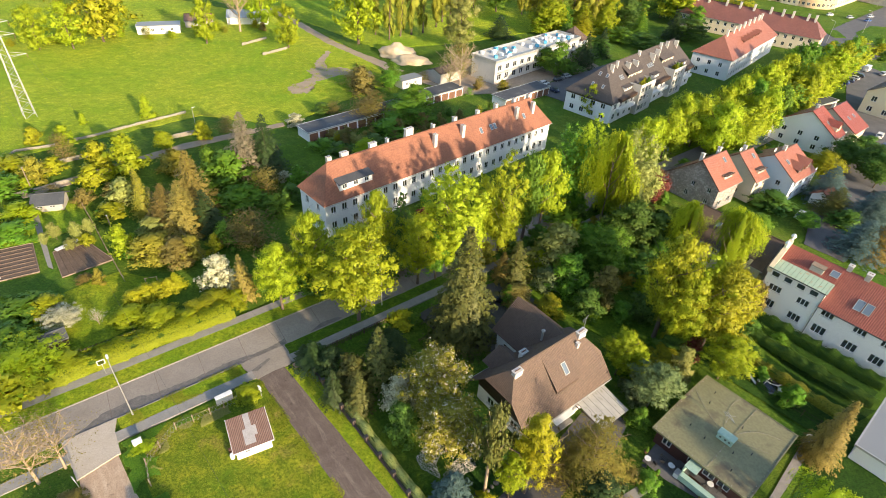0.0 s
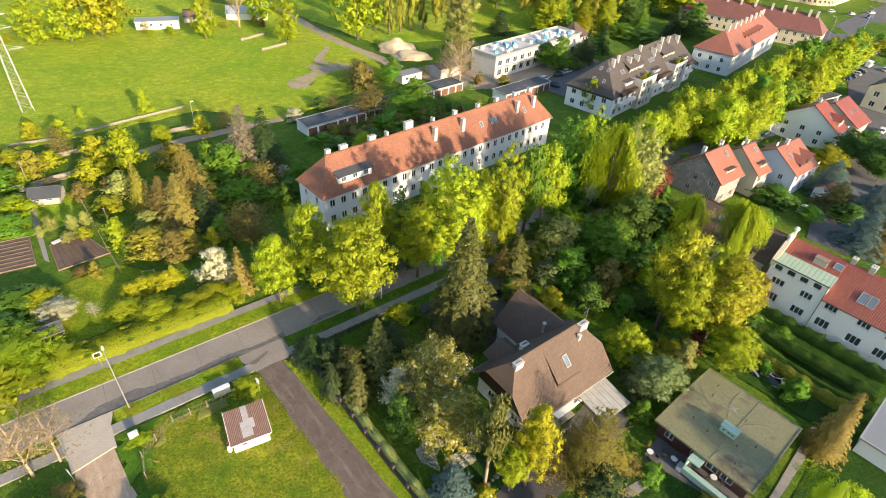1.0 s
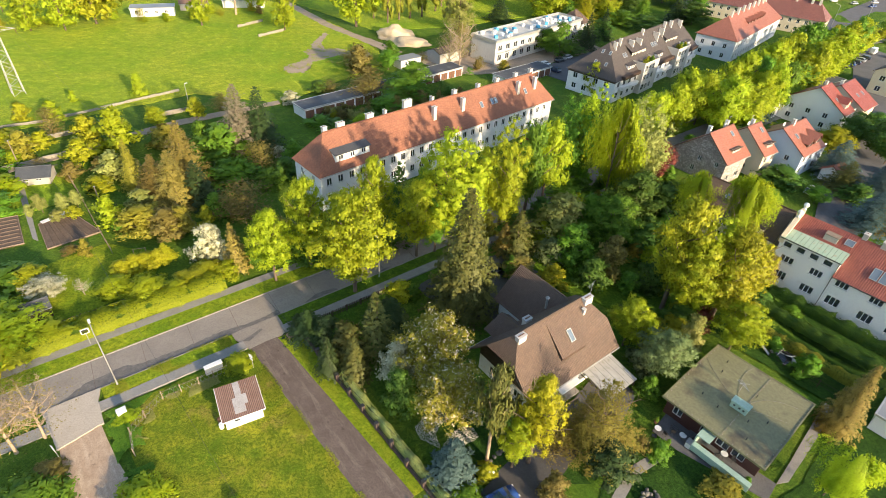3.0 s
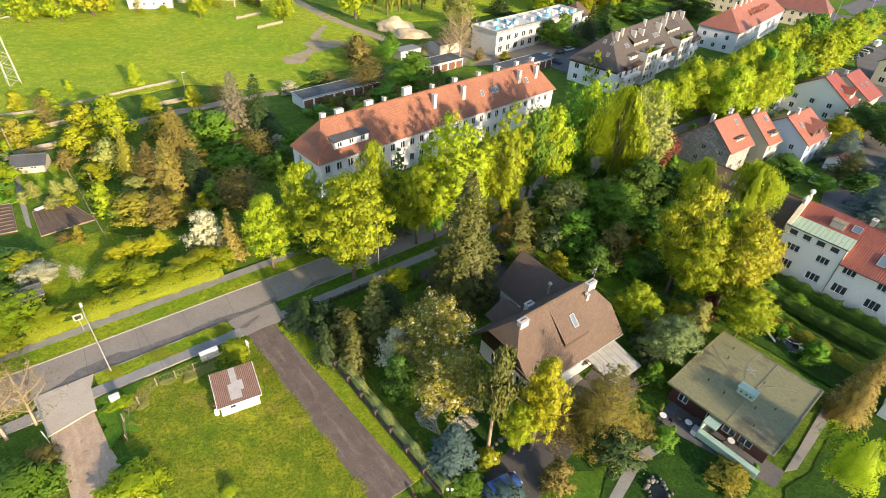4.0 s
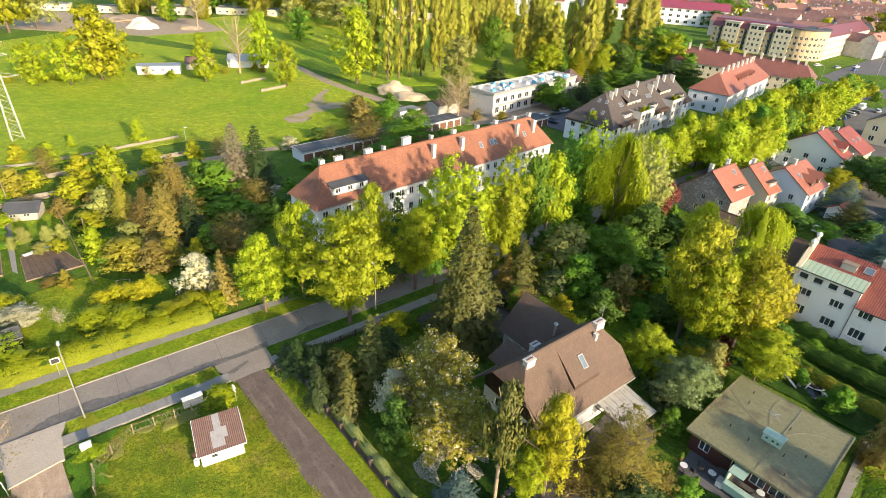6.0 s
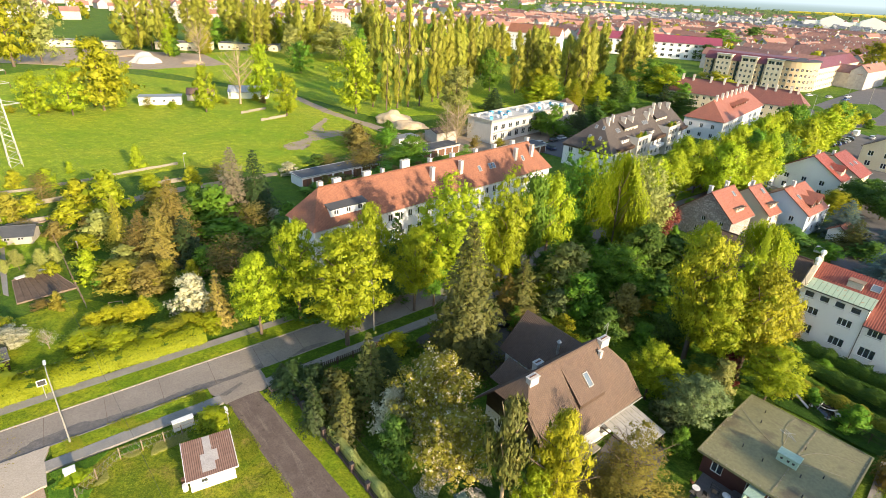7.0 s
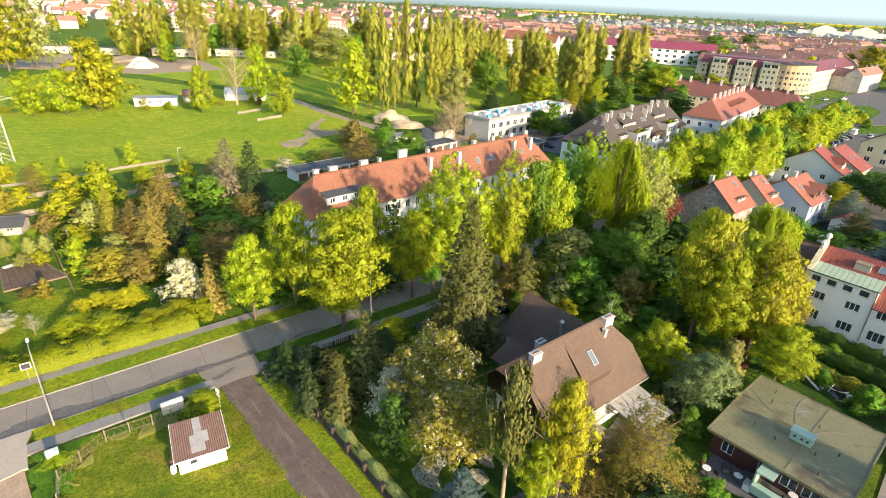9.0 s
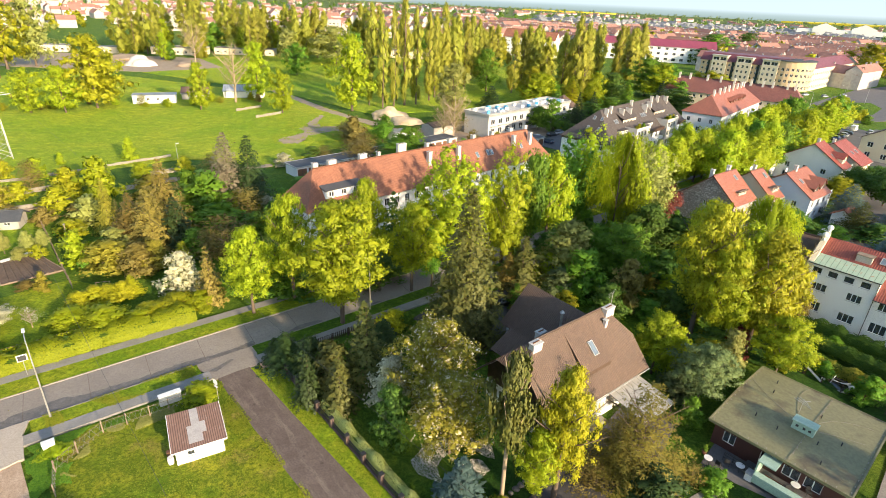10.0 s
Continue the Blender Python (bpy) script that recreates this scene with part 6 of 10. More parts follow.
def crown_column(seed, n, size):
    """A Lombardy poplar: upright plumes packed into a narrow column, ragged at the top."""
    rng = np.random.default_rng(seed)
    cs, rs = [], []
    for i in range(60):
        t = (i + rng.random()) / 60
        w = 0.5 * math.sin(math.pi * (0.2 + 0.77 * t ** 1.1)) ** 0.7
        ang, rr = rng.uniform(0, math.tau), w * rng.uniform(0.1, 0.75)
        cs.append((rr * math.cos(ang), rr * math.sin(ang), 0.08 + 0.86 * t))
        rs.append((0.1 + 0.2 * w, 0.1 + 0.2 * w, 0.06 * rng.uniform(0.8, 1.5)))
    p, d, deep = ball_points(rng, n, cs, rs, 0.5)
    d[:, 2] = np.abs(d[:, 2]) * 0.4
    return leaf_mesh("crown", p, d, size, rng, 0.6, 0.2, squash=0.5, round_=0.7, wild=0.3, clumps=(cs, rs), fill=1.25)


def crown_weeping(seed, n, size):
    """A birch or willow: clumps that trail downwards in strings."""
    rng = np.random.default_rng(seed)
    pts, nr = [], []
    strands = n // 14
    gaps = rng.uniform(0, math.tau, 9)
    for i in range(strands):
        t = rng.random()
        z = 0.35 + 0.62 * t
        R = 0.5 * math.sin(math.pi * (0.1 + 0.85 * (1 - t))) ** 0.7 + 0.03
        ang = gaps[rng.integers(9)] + rng.normal(0, 0.16)
        rr = R * rng.uniform(0.3, 1.0) * (0.72 + 0.28 * math.sin(ang * 3 + z * 9))
        L = rng.uniform(0.06, 0.24)
        s = np.linspace(0, 1, 14)
        bx, by = math.cos(ang) * rr, math.sin(ang) * rr
        x = bx * (1 + 0.12 * s) + rng.normal(0, 0.012, 14)
        y = by * (1 + 0.12 * s) + rng.normal(0, 0.012, 14)
        pts.append(np.stack([x, y, z - L * s], 1))
        nr.append(np.tile([math.cos(ang), math.sin(ang), 0.2], (14, 1)))
    return leaf_mesh("crown", np.concatenate(pts), np.concatenate(nr), size, rng, 0.55, 0.2)


def limbs_mesh(seed, height=1.0, fork=0.3, spread=0.33, r0=0.022, n=9, twigs=0, top=0.86):
    """Trunk and main limbs of a unit-high tree; twigs adds fine bare branches."""
    rng = random.Random(seed)
    bm = bmesh.new()
    lean = Vector((rng.uniform(-0.03, 0.03), rng.uniform(-0.03, 0.03), 0))
    tube(bm, [(0, 0, -0.02), (0, 0, 0.03), lean * 0.5 + Vector((0, 0, fork)), lean + Vector((0, 0, 0.6)), lean * 1.3 + Vector((0, 0, top))], [r0 * 1.5, r0 * 1.1, r0 * 0.9, r0 * 0.5, r0 * 0.12], 6)
    for i in range(n):
        a = i * 2.4 + rng.uniform(-0.4, 0.4)
        z = fork + (0.55 - fork * 0.4) * i / n
        L = spread * rng.uniform(0.7, 1.1)
        d = Vector((math.cos(a), math.sin(a), 0))
        p0 = lean * 0.6 + Vector((0, 0, z))
        p1, p2 = p0 + d * L * 0.5 + Vector((0, 0, 0.10)), p0 + d * L + Vector((0, 0, 0.24))
        tube(bm, [p0, p1, p2], [r0 * 0.45, r0 * 0.28, r0 * 0.06], 4)
        for j in range(twigs):
            t = rng.uniform(0.25, 1)
            b = p0.lerp(p1, t * 2) if t < 0.5 else p1.lerp(p2, t * 2 - 1)
            e = b + Vector((rng.uniform(-1, 1), rng.uniform(-1, 1), rng.uniform(-0.1, 1.1))) * rng.uniform(0.06, 0.16)
            tube(bm, [b, b.lerp(e, 0.5) + Vector((0, 0, 0.01)), e], [r0 * 0.1, r0 * 0.07, r0 * 0.03], 3)
    for f in bm.faces:
        f.smooth = True
    return bm


FORMS = {}


def form(kind, v):
    """Shared meshes (trunk, crown) of a plant form, in three variants."""
    key = (kind, v)
    if key in FORMS:
        return FORMS[key]
    s = 100 * v + len(kind) * 7 + 3
    if kind == "broad":
        f = (limbs_mesh(s), crown_broad(s, 6800, 0.0155, limbs=15 + 3 * v, ragged=0.28 + 0.06 * v, tall=(0.75, 0.6, 0.9)[v]))
    elif kind == "broad_near":
        f = (limbs_mesh(s, n=12, twigs=2), crown_broad(s, 14000, 0.0098, low=0.27, limbs=30 + 4 * v, subs=7, ragged=0.26 + 0.05 * v, tall=(0.75, 0.6, 0.9)[v], tuft=0.074, flat=0.62))
    elif kind == "plume_near":
        f = (limbs_mesh(s, n=10, spread=0.2, r0=0.017, top=0.66), crown_plume(s, 16000, 0.0095, 15 + v))
    elif kind == "plume":
        f = (limbs_mesh(s, n=9, spread=0.2, r0=0.017, top=0.66), crown_plume(s, 9000, 0.0125, 12 + v))
    elif kind == "plume_mid":
        f = (limbs_mesh(s, n=6, spread=0.2, r0=0.017, top=0.66), crown_plume(s, 3600, 0.024, 10 + v))
    elif kind == "weeping_near":
        f = (limbs_mesh(s, fork=0.3, spread=0.22, r0=0.011), crown_weeping(s, 19000, 0.01))
    elif kind == "larch_near":
        f = (limbs_mesh(s, fork=0.2, spread=0.36, r0=0.018, n=14, twigs=8), crown_conifer(s, 15000, 0.0098, 15, 0.62, 0.1, 0.5))
    elif kind == "broad_far":
        f = (limbs_mesh(s, n=6), crown_broad(s, 3600, 0.0155, low=0.1, limbs=18, subs=6, tuft=0.095))
    elif kind == "shrub":
        f = (limbs_mesh(s, fork=0.08, spread=0.4, r0=0.02, n=7, top=0.7), crown_broad(s, 1500, 0.038, low=0.02, limbs=12, subs=4, tuft=0.13, tall=0.5, ragged=0.25))
    elif kind == "shrub_fine":
        f = (limbs_mesh(s, fork=0.08, spread=0.4, r0=0.02, n=7, top=0.7), crown_broad(s, 3700, 0.0235, low=0.02, limbs=18, subs=5, tuft=0.105, tall=0.5, ragged=0.22))
    elif kind == "ball":
        f = (limbs_mesh(s, fork=0.1, spread=0.25, n=4, top=0.5), crown_broad(s, 3600, 0.03, low=0.05, limbs=22, subs=3, ragged=0.06, tall=0.6, tuft=0.13))
    elif kind == "spruce":
        f = (limbs_mesh(s, fork=0.3, spread=0.03, r0=0.014, n=3, top=0.97), crown_conifer(s, 12000, 0.0165, 22, 0.7, 0.3, 0.35))
    elif kind == "spruce_near":
        f = (limbs_mesh(s, fork=0.3, spread=0.03, r0=0.014, n=3, top=0.97), crown_conifer(s, 21000, 0.0155, 26, 0.78, 0.4, 0.3))
    elif kind == "spruce_small":
        f = (limbs_mesh(s, fork=0.3, spread=0.03, r0=0.02, n=3, top=0.95), crown_conifer(s, 4000, 0.03, 15, 0.75, 0.25, 0.3))
    elif kind == "larch":
        f = (limbs_mesh(s, fork=0.2, spread=0.3, r0=0.018, n=12, twigs=6), crown_conifer(s, 6200, 0.024, 14, 0.62, 0.1, 0.5))
    elif kind == "poplar":
        f = (limbs_mesh(s, fork=0.2, spread=0.08, r0=0.012, n=6), crown_column(s, 4600, 0.0145))
    elif kind == "poplar_far":
        f = (limbs_mesh(s, fork=0.2, spread=0.08, r0=0.012, n=3), crown_column(s, 1800, 0.04))
    elif kind == "broad_mid":
        f = (limbs_mesh(s, n=7), crown_broad(s, 3800, 0.023, limbs=14 + 2 * v, ragged=0.3 + 0.06 * v, tall=(0.75, 0.6, 0.9)[v]))
    elif kind == "spruce_mid":
        f = (limbs_mesh(s, fork=0.3, spread=0.03, r0=0.014, n=3, top=0.97), crown_conifer(s, 3800, 0.029, 18))
    elif kind == "weeping_mid":
        f = (limbs_mesh(s, fork=0.3, spread=0.3, r0=0.018), crown_weeping(s, 3600, 0.024))
    elif kind == "weeping":
        f = (limbs_mesh(s, fork=0.3, spread=0.3, r0=0.018), crown_weeping(s, 7400, 0.017))
    elif kind == "bare":
        f = (limbs_mesh(s, fork=0.22, spread=0.4, r0=0.022, n=16, twigs=26, top=0.95), crown_broad(s, 1500, 0.0065, low=0.3, dense=False))
    elif kind == "thicket":
        f = (limbs_mesh(s, fork=0.02, spread=0.45, r0=0.011, n=14, twigs=6, top=0.8), crown_broad(s, 2200, 0.015, low=0.0, limbs=12, subs=4, tuft=0.16, dense=False))
    elif kind == "pine":
        f = (limbs_mesh(s, fork=0.45, spread=0.36, r0=0.05, n=8), crown_broad(s, 4600, 0.022, low=0.42, limbs=10, subs=5, spread=0.48, ragged=0.4))
    FORMS[key] = (mesh_of("trunk", f[0], M_BARK), f[1])
    return FORMS[key]


LABELS = {
    "pale": "pale green",
    "lime": "fresh yellow-green", "green": "mid-green", "dark": "dark green", "yellow": "bright yellow", "olive": "olive-green", "gold": "golden", "brown": "brown budding", "larch": "olive-gold",
    "red": "dark red", "grey": "grey-green", "blue": "blue-green", "needle": "dark green", "needle_sun": "olive-green", "cone": "brownish", "silver": "silvery-brown",
    "white": "white-blossoming", "magnolia": "yellow-green blossoming", "petal": "pale blossoming", "blade": "grassy", "willow": "pale green", "poplar": "olive-green",
}
NOUN = {"plume": ("tree", "tall upright street tree"), "broad": ("tree", "broad-crowned tree"), "broad_far": ("tree", "broad-crowned tree"), "shrub": ("shrub", "garden shrub"), "shrub_fine": ("bush", "dense garden bush"), "ball": ("bush", "rounded bush"), "spruce": ("conifer", "tall spruce"),
        "spruce_small": ("conifer", "small conical conifer"), "larch": ("conifer", "spreading larch"), "poplar": ("poplar", "narrow column poplar"), "poplar_far": ("poplar", "narrow column poplar"), "weeping": ("tree", "tree with trailing branches"), "bare": ("tree", "nearly bare tree"),
        "thicket": ("thicket", "bare twiggy thicket"), "pine": ("tree", "pine with a leaning trunk")}
PLANTED = [0]


def plant(kind, leaf, x, y, h, r, where="garden", base=None):
    """One plant: h high, r its crown's half width, standing at (x, y)."""
    PLANTED[0] += 1
    k = PLANTED[0]
    name, noun = NOUN[kind]
    d = math.hypot(x, y)
    if kind in ("broad", "weeping", "larch", "plume") and (d < (86 if kind == "broad" else 112) or h > 24):
        kind += "_near"
    elif kind == "spruce" and d < 75:
        kind = "spruce_near"
    elif kind == "shrub" and d < 65 and r > 1.4:
        kind = "shrub_fine"
    elif kind == "shrub_fine" and d > 95:
        kind = "shrub"
    elif kind in ("broad", "spruce", "weeping", "plume") and d > 185:
        kind += "_mid"
    wide = 2.35 if kind.startswith("broad") else 2.75 if kind.startswith("plume") else 3.1 if kind.startswith("spruce") else 2.8 if kind.startswith("poplar") else 2.6
    h *= 1.14 if kind == "poplar" else 1
    trunk, crown = form(kind, k % 3)
    z = (dip(x, y) if base is None else base) - 0.05
    t = thing(name, f"{LABELS[leaf]} {noun}, {where}", name, pose(x, y, z, 0, 0, (k * 137.5) % 360), f"{where} plants")
    for nm, me, mat in (("trunk", trunk, M_BARKPALE if kind in ("bare", "pine") else (M_TWIG if kind == "thicket" else M_BARK)), ("crown", crown, LEAF[leaf])):
        ob = new(nm, me)
        ob.parent = t
        ob.scale = (wide * r, wide * r, h) if nm == "crown" else (h * 0.75, h * 0.75, h * (0.78 if kind.startswith("plume") else 1)) if kind not in ("thicket", "shrub", "shrub_fine", "pine") else (2 * r, 2 * r, h)
        ob.material_slots[0].link = "OBJECT"
        ob.material_slots[0].material = mat
    return t


def hedge(name, label, pts, w, h, leaf, size=0.11, density=60, base=0.0):
    """A clipped or grown hedge along a line: a woody core and a skin of leaves."""
    rng = np.random.default_rng(len(pts) * 17 + int(abs(pts[0][0]) * 10))
    P, N = [], []
    t = thing(name, label, "hedge", None, "hedges")
    bm = bmesh.new()
    for (x0, y0), (x1, y1) in zip(pts, pts[1:]):
        a, b = np.array([x0, y0]), np.array([x1, y1])
        L = np.linalg.norm(b - a)
        d = (b - a) / L
        nn = np.array([-d[1], d[0]])
        n = int(L * density)
        s = rng.random(n)
        ang = rng.uniform(-0.25, math.pi + 0.25, n)
        lump = 1 + 0.28 * np.sin(s * L * 1.7 + x0) * np.sin(s * L * 0.63 + 1)
        ox, oz = np.cos(ang) * w / 2 * lump * rng.uniform(0.8, 1.08, n), np.clip(np.abs(np.sin(ang)) ** 0.55, 0, 1) * h * lump * rng.uniform(0.86, 1.06, n)
        low = rng.random(n) < 0.3
        oz[low] = rng.random(low.sum()) * h * 0.8
        ox[low] = np.sign(ox[low]) * w / 2 * rng.uniform(0.85, 1.05, low.sum())
        c = a + (b - a) * s[:, None] + nn * ox[:, None]
        P.append(np.column_stack([c, oz + base]))
        N.append(np.column_stack([nn[0] * np.cos(ang), nn[1] * np.cos(ang), np.abs(np.sin(ang))]))
        q = [a + nn * w * 0.3, a - nn * w * 0.3, b - nn * w * 0.3, b + nn * w * 0.3]
        prism(bm, [tuple(v) for v in q], base - 0.1, base + h * 0.72)
    part("stem_core", bm, M_UNDER, t)
    me = leaf_mesh("leaves", np.concatenate(P), np.concatenate(N), size, rng, round_=0.0)
    me.materials[0] = LEAF[leaf]
    part("leaves", me, None, t)
    return t


def scatter(where, corners, count, kinds, leaves, h, spread, seed, keep=()):
    """Self-sown plants over an area (corners of a plan polygon), keeping clear of round spots (x, y, radius)."""
    rng = random.Random(seed)
    xs, ys = [c[0] for c in corners], [c[1] for c in corners]
    done = tries = 0
    while done < count and tries < count * 60:
        tries += 1
        x, y = rng.uniform(min(xs), max(xs)), rng.uniform(min(ys), max(ys))
        inside = False
        for (x0, y0), (x1, y1) in zip(corners, corners[1:] + corners[:1]):
            if (y0 > y) != (y1 > y) and x < (x1 - x0) * (y - y0) / (y1 - y0) + x0:
                inside = not inside
        if not inside or any((x - a) ** 2 + (y - b) ** 2 < r * r for a, b, r in keep):
            continue
        hh = rng.uniform(*h)
        plant(rng.choice(kinds), rng.choice(leaves), round(x, 1), round(y, 1), round(hh, 1), round(hh * rng.uniform(*spread), 1), where)
        done += 1

# plants, area by area
plant("broad", "lime", -23.4, 66.0, 13.2, 3.8, "on the street verge")
plant("broad", "lime", -10.6, 64.1, 17.9, 6.6, "on the street verge")
plant("broad", "lime", -18.6, 70.0, 16.5, 3.5, "on the street verge")
plant("broad", "lime", -8.8, 77.2, 16.8, 3.3, "on the street verge")
plant("spruce_small", "dark", -5.0, 84.0, 12.7, 2.4, "on the street verge")
plant("broad", "lime", -1.4, 74.0, 14.4, 4.1, "on the street verge")
plant("broad", "green", 1.7, 75.3, 10.9, 3.1, "on the street verge")
plant("plume", "lime", 4.3, 77.2, 24.8, 5.5, "on the street verge")
plant("spruce", "needle_sun", 6.0, 61.2, 21.5, 4.4, "on the street verge")
plant("plume", "lime", 13.8, 84.8, 23.0, 4.0, "on the street verge")
plant("broad", "green", 19.1, 89.3, 18.2, 3.7, "on the street verge")
plant("broad", "lime", 23.4, 94.5, 17.0, 4.5, "on the street verge")
plant("plume", "green", 29.1, 101.8, 21.2, 4.0, "on the street verge")
plant("plume", "lime", 34.0, 106.5, 22.2, 3.9, "on the street verge")
plant("weeping", "lime", 36.3, 95.2, 22.0, 4.8, "on the street verge")
plant("plume", "willow", 42.7, 99.5, 22.5, 4.6, "on the street verge")
plant("broad", "red", 49.2, 103.8, 9.5, 3.6, "on the street verge")
plant("spruce_small", "needle_sun", 16.0, 75.5, 9.3, 2.5, "round the brown-roofed house")
plant("spruce_small", "cone", 13.9, 76.4, 6.1, 1.7, "round the brown-roofed house")
plant("shrub_fine", "willow", 23.9, 79.4, 10.2, 4.5, "round the brown-roofed house")
plant("shrub_fine", "lime", 20.9, 78.9, 4.9, 1.9, "round the brown-roofed house")
plant("shrub_fine", "green", 25.1, 73.6, 7.8, 3.5, "round the brown-roofed house")
plant("shrub_fine", "grey", 21.7, 74.2, 4.6, 2.4, "round the brown-roofed house")
plant("broad", "green", 32.6, 78.5, 10.5, 5.0, "round the brown-roofed house")
plant("broad", "dark", 39.6, 87.5, 10.6, 5.4, "round the brown-roofed house")
plant("shrub_fine", "dark", 44.8, 88.0, 8.4, 4.2, "round the brown-roofed house")
plant("shrub_fine", "brown", 31.0, 70.9, 8.0, 2.7, "round the brown-roofed house")
plant("shrub_fine", "green", 33.6, 67.3, 3.2, 2.1, "round the brown-roofed house")
plant("shrub_fine", "dark", 27.5, 67.9, 5.3, 2.6, "round the brown-roofed house")
plant("shrub_fine", "olive", 20.8, 67.4, 4.3, 2.3, "round the brown-roofed house")
plant("shrub_fine", "brown", 15.8, 69.5, 4.0, 2.7, "round the brown-roofed house")
plant("shrub", "dark", 39.2, 76.6, 6.5, 3.6, "round the brown-roofed house")
plant("shrub_fine", "dark", 37.3, 67.2, 6.7, 3.2, "round the brown-roofed house")
plant("broad", "green", 29.8, 82.7, 8.4, 3.4, "round the brown-roofed house")
plant("shrub_fine", "green", 28.9, 96.6, 3.6, 4.6, "round the brown-roofed house")
plant("broad", "lime", 29.4, 54.7, 8.7, 2.9, "round the brown-roofed house")
plant("shrub_fine", "lime", 31.7, 54.1, 6.1, 2.1, "round the brown-roofed house")
plant("broad", "grey", 32.5, 49.0, 8.1, 3.6, "round the brown-roofed house")
plant("shrub_fine", "grey", 30.6, 50.1, 4.6, 2.2, "round the brown-roofed house")
plant("shrub_fine", "willow", 37.9, 53.5, 7.2, 1.8, "round the brown-roofed house")
plant("shrub_fine", "olive", 37.1, 56.2, 3.8, 2.8, "round the brown-roofed house")
plant("shrub_fine", "green", 30.0, 45.4, 4.0, 1.4, "round the brown-roofed house")
plant("larch", "larch", 21.5, 38.2, 11.5, 4.4, "round the brown-roofed house")
plant("larch", "larch", 20.0, 38.9, 8.5, 2.5, "round the brown-roofed house")
plant("thicket", "brown", 24.8, 37.8, 3.0, 1.6, "round the brown-roofed house")
# the very dark leaf colour stands in for shadow on this bush
plant("shrub_fine", "needle", 22.5, 34.8, 3.9, 2.9, "round the brown-roofed house")
plant("spruce_small", "needle", -15.9, 54.4, 4.8, 2.3, "round the brown-roofed house")
plant("spruce_small", "needle", -17.4, 55.0, 3.6, 1.4, "round the brown-roofed house")
plant("shrub_fine", "needle_sun", -9.7, 51.0, 5.6, 2.7, "round the brown-roofed house")
plant("shrub_fine", "needle", -12.9, 53.1, 4.9, 1.9, "round the brown-roofed house")
plant("spruce_small", "needle_sun", -6.0, 51.7, 11.0, 2.4, "round the brown-roofed house")
plant("spruce_small", "needle", -4.3, 56.9, 5.5, 2.2, "round the brown-roofed house")
plant("spruce_small", "needle", -11.9, 47.8, 6.7, 1.4, "round the brown-roofed house")
plant("spruce_small", "needle_sun", -8.3, 47.1, 7.4, 1.7, "round the brown-roofed house")
plant("shrub_fine", "white", -2.7, 47.0, 6.8, 2.6, "round the brown-roofed house")
plant("shrub_fine", "dark", -2.1, 42.5, 6.8, 2.1, "round the brown-roofed house")
plant("broad", "magnolia", 1.8, 46.1, 12.1, 4.8, "round the brown-roofed house")
plant("broad", "magnolia", 3.6, 40.7, 9.6, 4.6, "round the brown-roofed house")
plant("shrub_fine", "white", 0.1, 46.7, 3.9, 1.5, "round the brown-roofed house")
plant("pine", "needle_sun", 8.3, 35.6, 15.8, 2.1, "round the brown-roofed house")
plant("broad", "yellow", 13.1, 35.5, 14.9, 2.7, "round the brown-roofed house")
plant("broad", "lime", 11.1, 34.8, 9.1, 2.0, "round the brown-roofed house")
plant("spruce_small", "blue", 4.3, 33.3, 7.1, 2.4, "round the brown-roofed house")
plant("ball", "yellow", -3.5, 63.7, 2.4, 1.9, "round the brown-roofed house")
plant("shrub", "green", -1.6, 63.6, 2.4, 1.2, "round the brown-roofed house")
plant("shrub_fine", "olive", 7.9, 33.2, 2.8, 1.1, "round the brown-roofed house")
plant("shrub_fine", "green", 14.4, 69.5, 3.9, 1.4, "round the brown-roofed house")
plant("broad", "olive", 37.8, 62.9, 19.9, 4.3, "between the gardens")
plant("plume", "lime", 42.1, 61.9, 20.0, 3.6, "between the gardens")
plant("broad", "olive", 44.4, 60.2, 17.3, 5.2, "between the gardens")
plant("broad", "lime", 39.7, 60.1, 15.0, 4.0, "between the gardens")
plant("broad", "lime", 45.1, 54.6, 8.5, 3.8, "between the gardens")
plant("weeping", "lime", 49.1, 84.4, 13.1, 3.8, "between the gardens")
plant("weeping", "lime", 53.5, 76.7, 17.1, 3.9, "between the gardens")
plant("shrub_fine", "dark", 38.7, 58.5, 4.3, 2.9, "between the gardens")
plant("shrub", "dark", 41.4, 75.2, 4.0, 3.2, "between the gardens")
plant("shrub_fine", "red", 41.7, 59.3, 4.7, 2.0, "between the gardens")
plant("broad", "olive", 50.4, 64.1, 12.1, 2.8, "between the gardens")
plant("shrub_fine", "brown", 59.1, 72.6, 5.9, 2.1, "between the gardens")
plant("spruce", "silver", -42.2, 111.5, 14.9, 3.9, "in the allotments")
plant("spruce", "needle", -37.5, 111.9, 14.3, 3.6, "in the allotments")
plant("spruce", "cone", -51.6, 89.9, 8.8, 2.9, "in the allotments")
plant("spruce", "cone", -47.0, 87.4, 11.2, 3.4, "in the allotments")
plant("spruce", "cone", -47.5, 94.3, 13.8, 3.6, "in the allotments")
plant("spruce_small", "needle", -42.9, 88.0, 9.0, 2.7, "in the allotments")
plant("spruce", "gold", -57.0, 92.1, 10.6, 1.9, "in the allotments")
plant("spruce_small", "needle_sun", -55.2, 92.0, 6.7, 1.5, "in the allotments")
plant("shrub_fine", "lime", -68.0, 108.8, 9.0, 4.3, "in the allotments")
plant("shrub", "olive", -75.6, 110.7, 6.3, 3.2, "in the allotments")
plant("shrub_fine", "olive", -72.5, 102.2, 4.8, 3.2, "in the allotments")
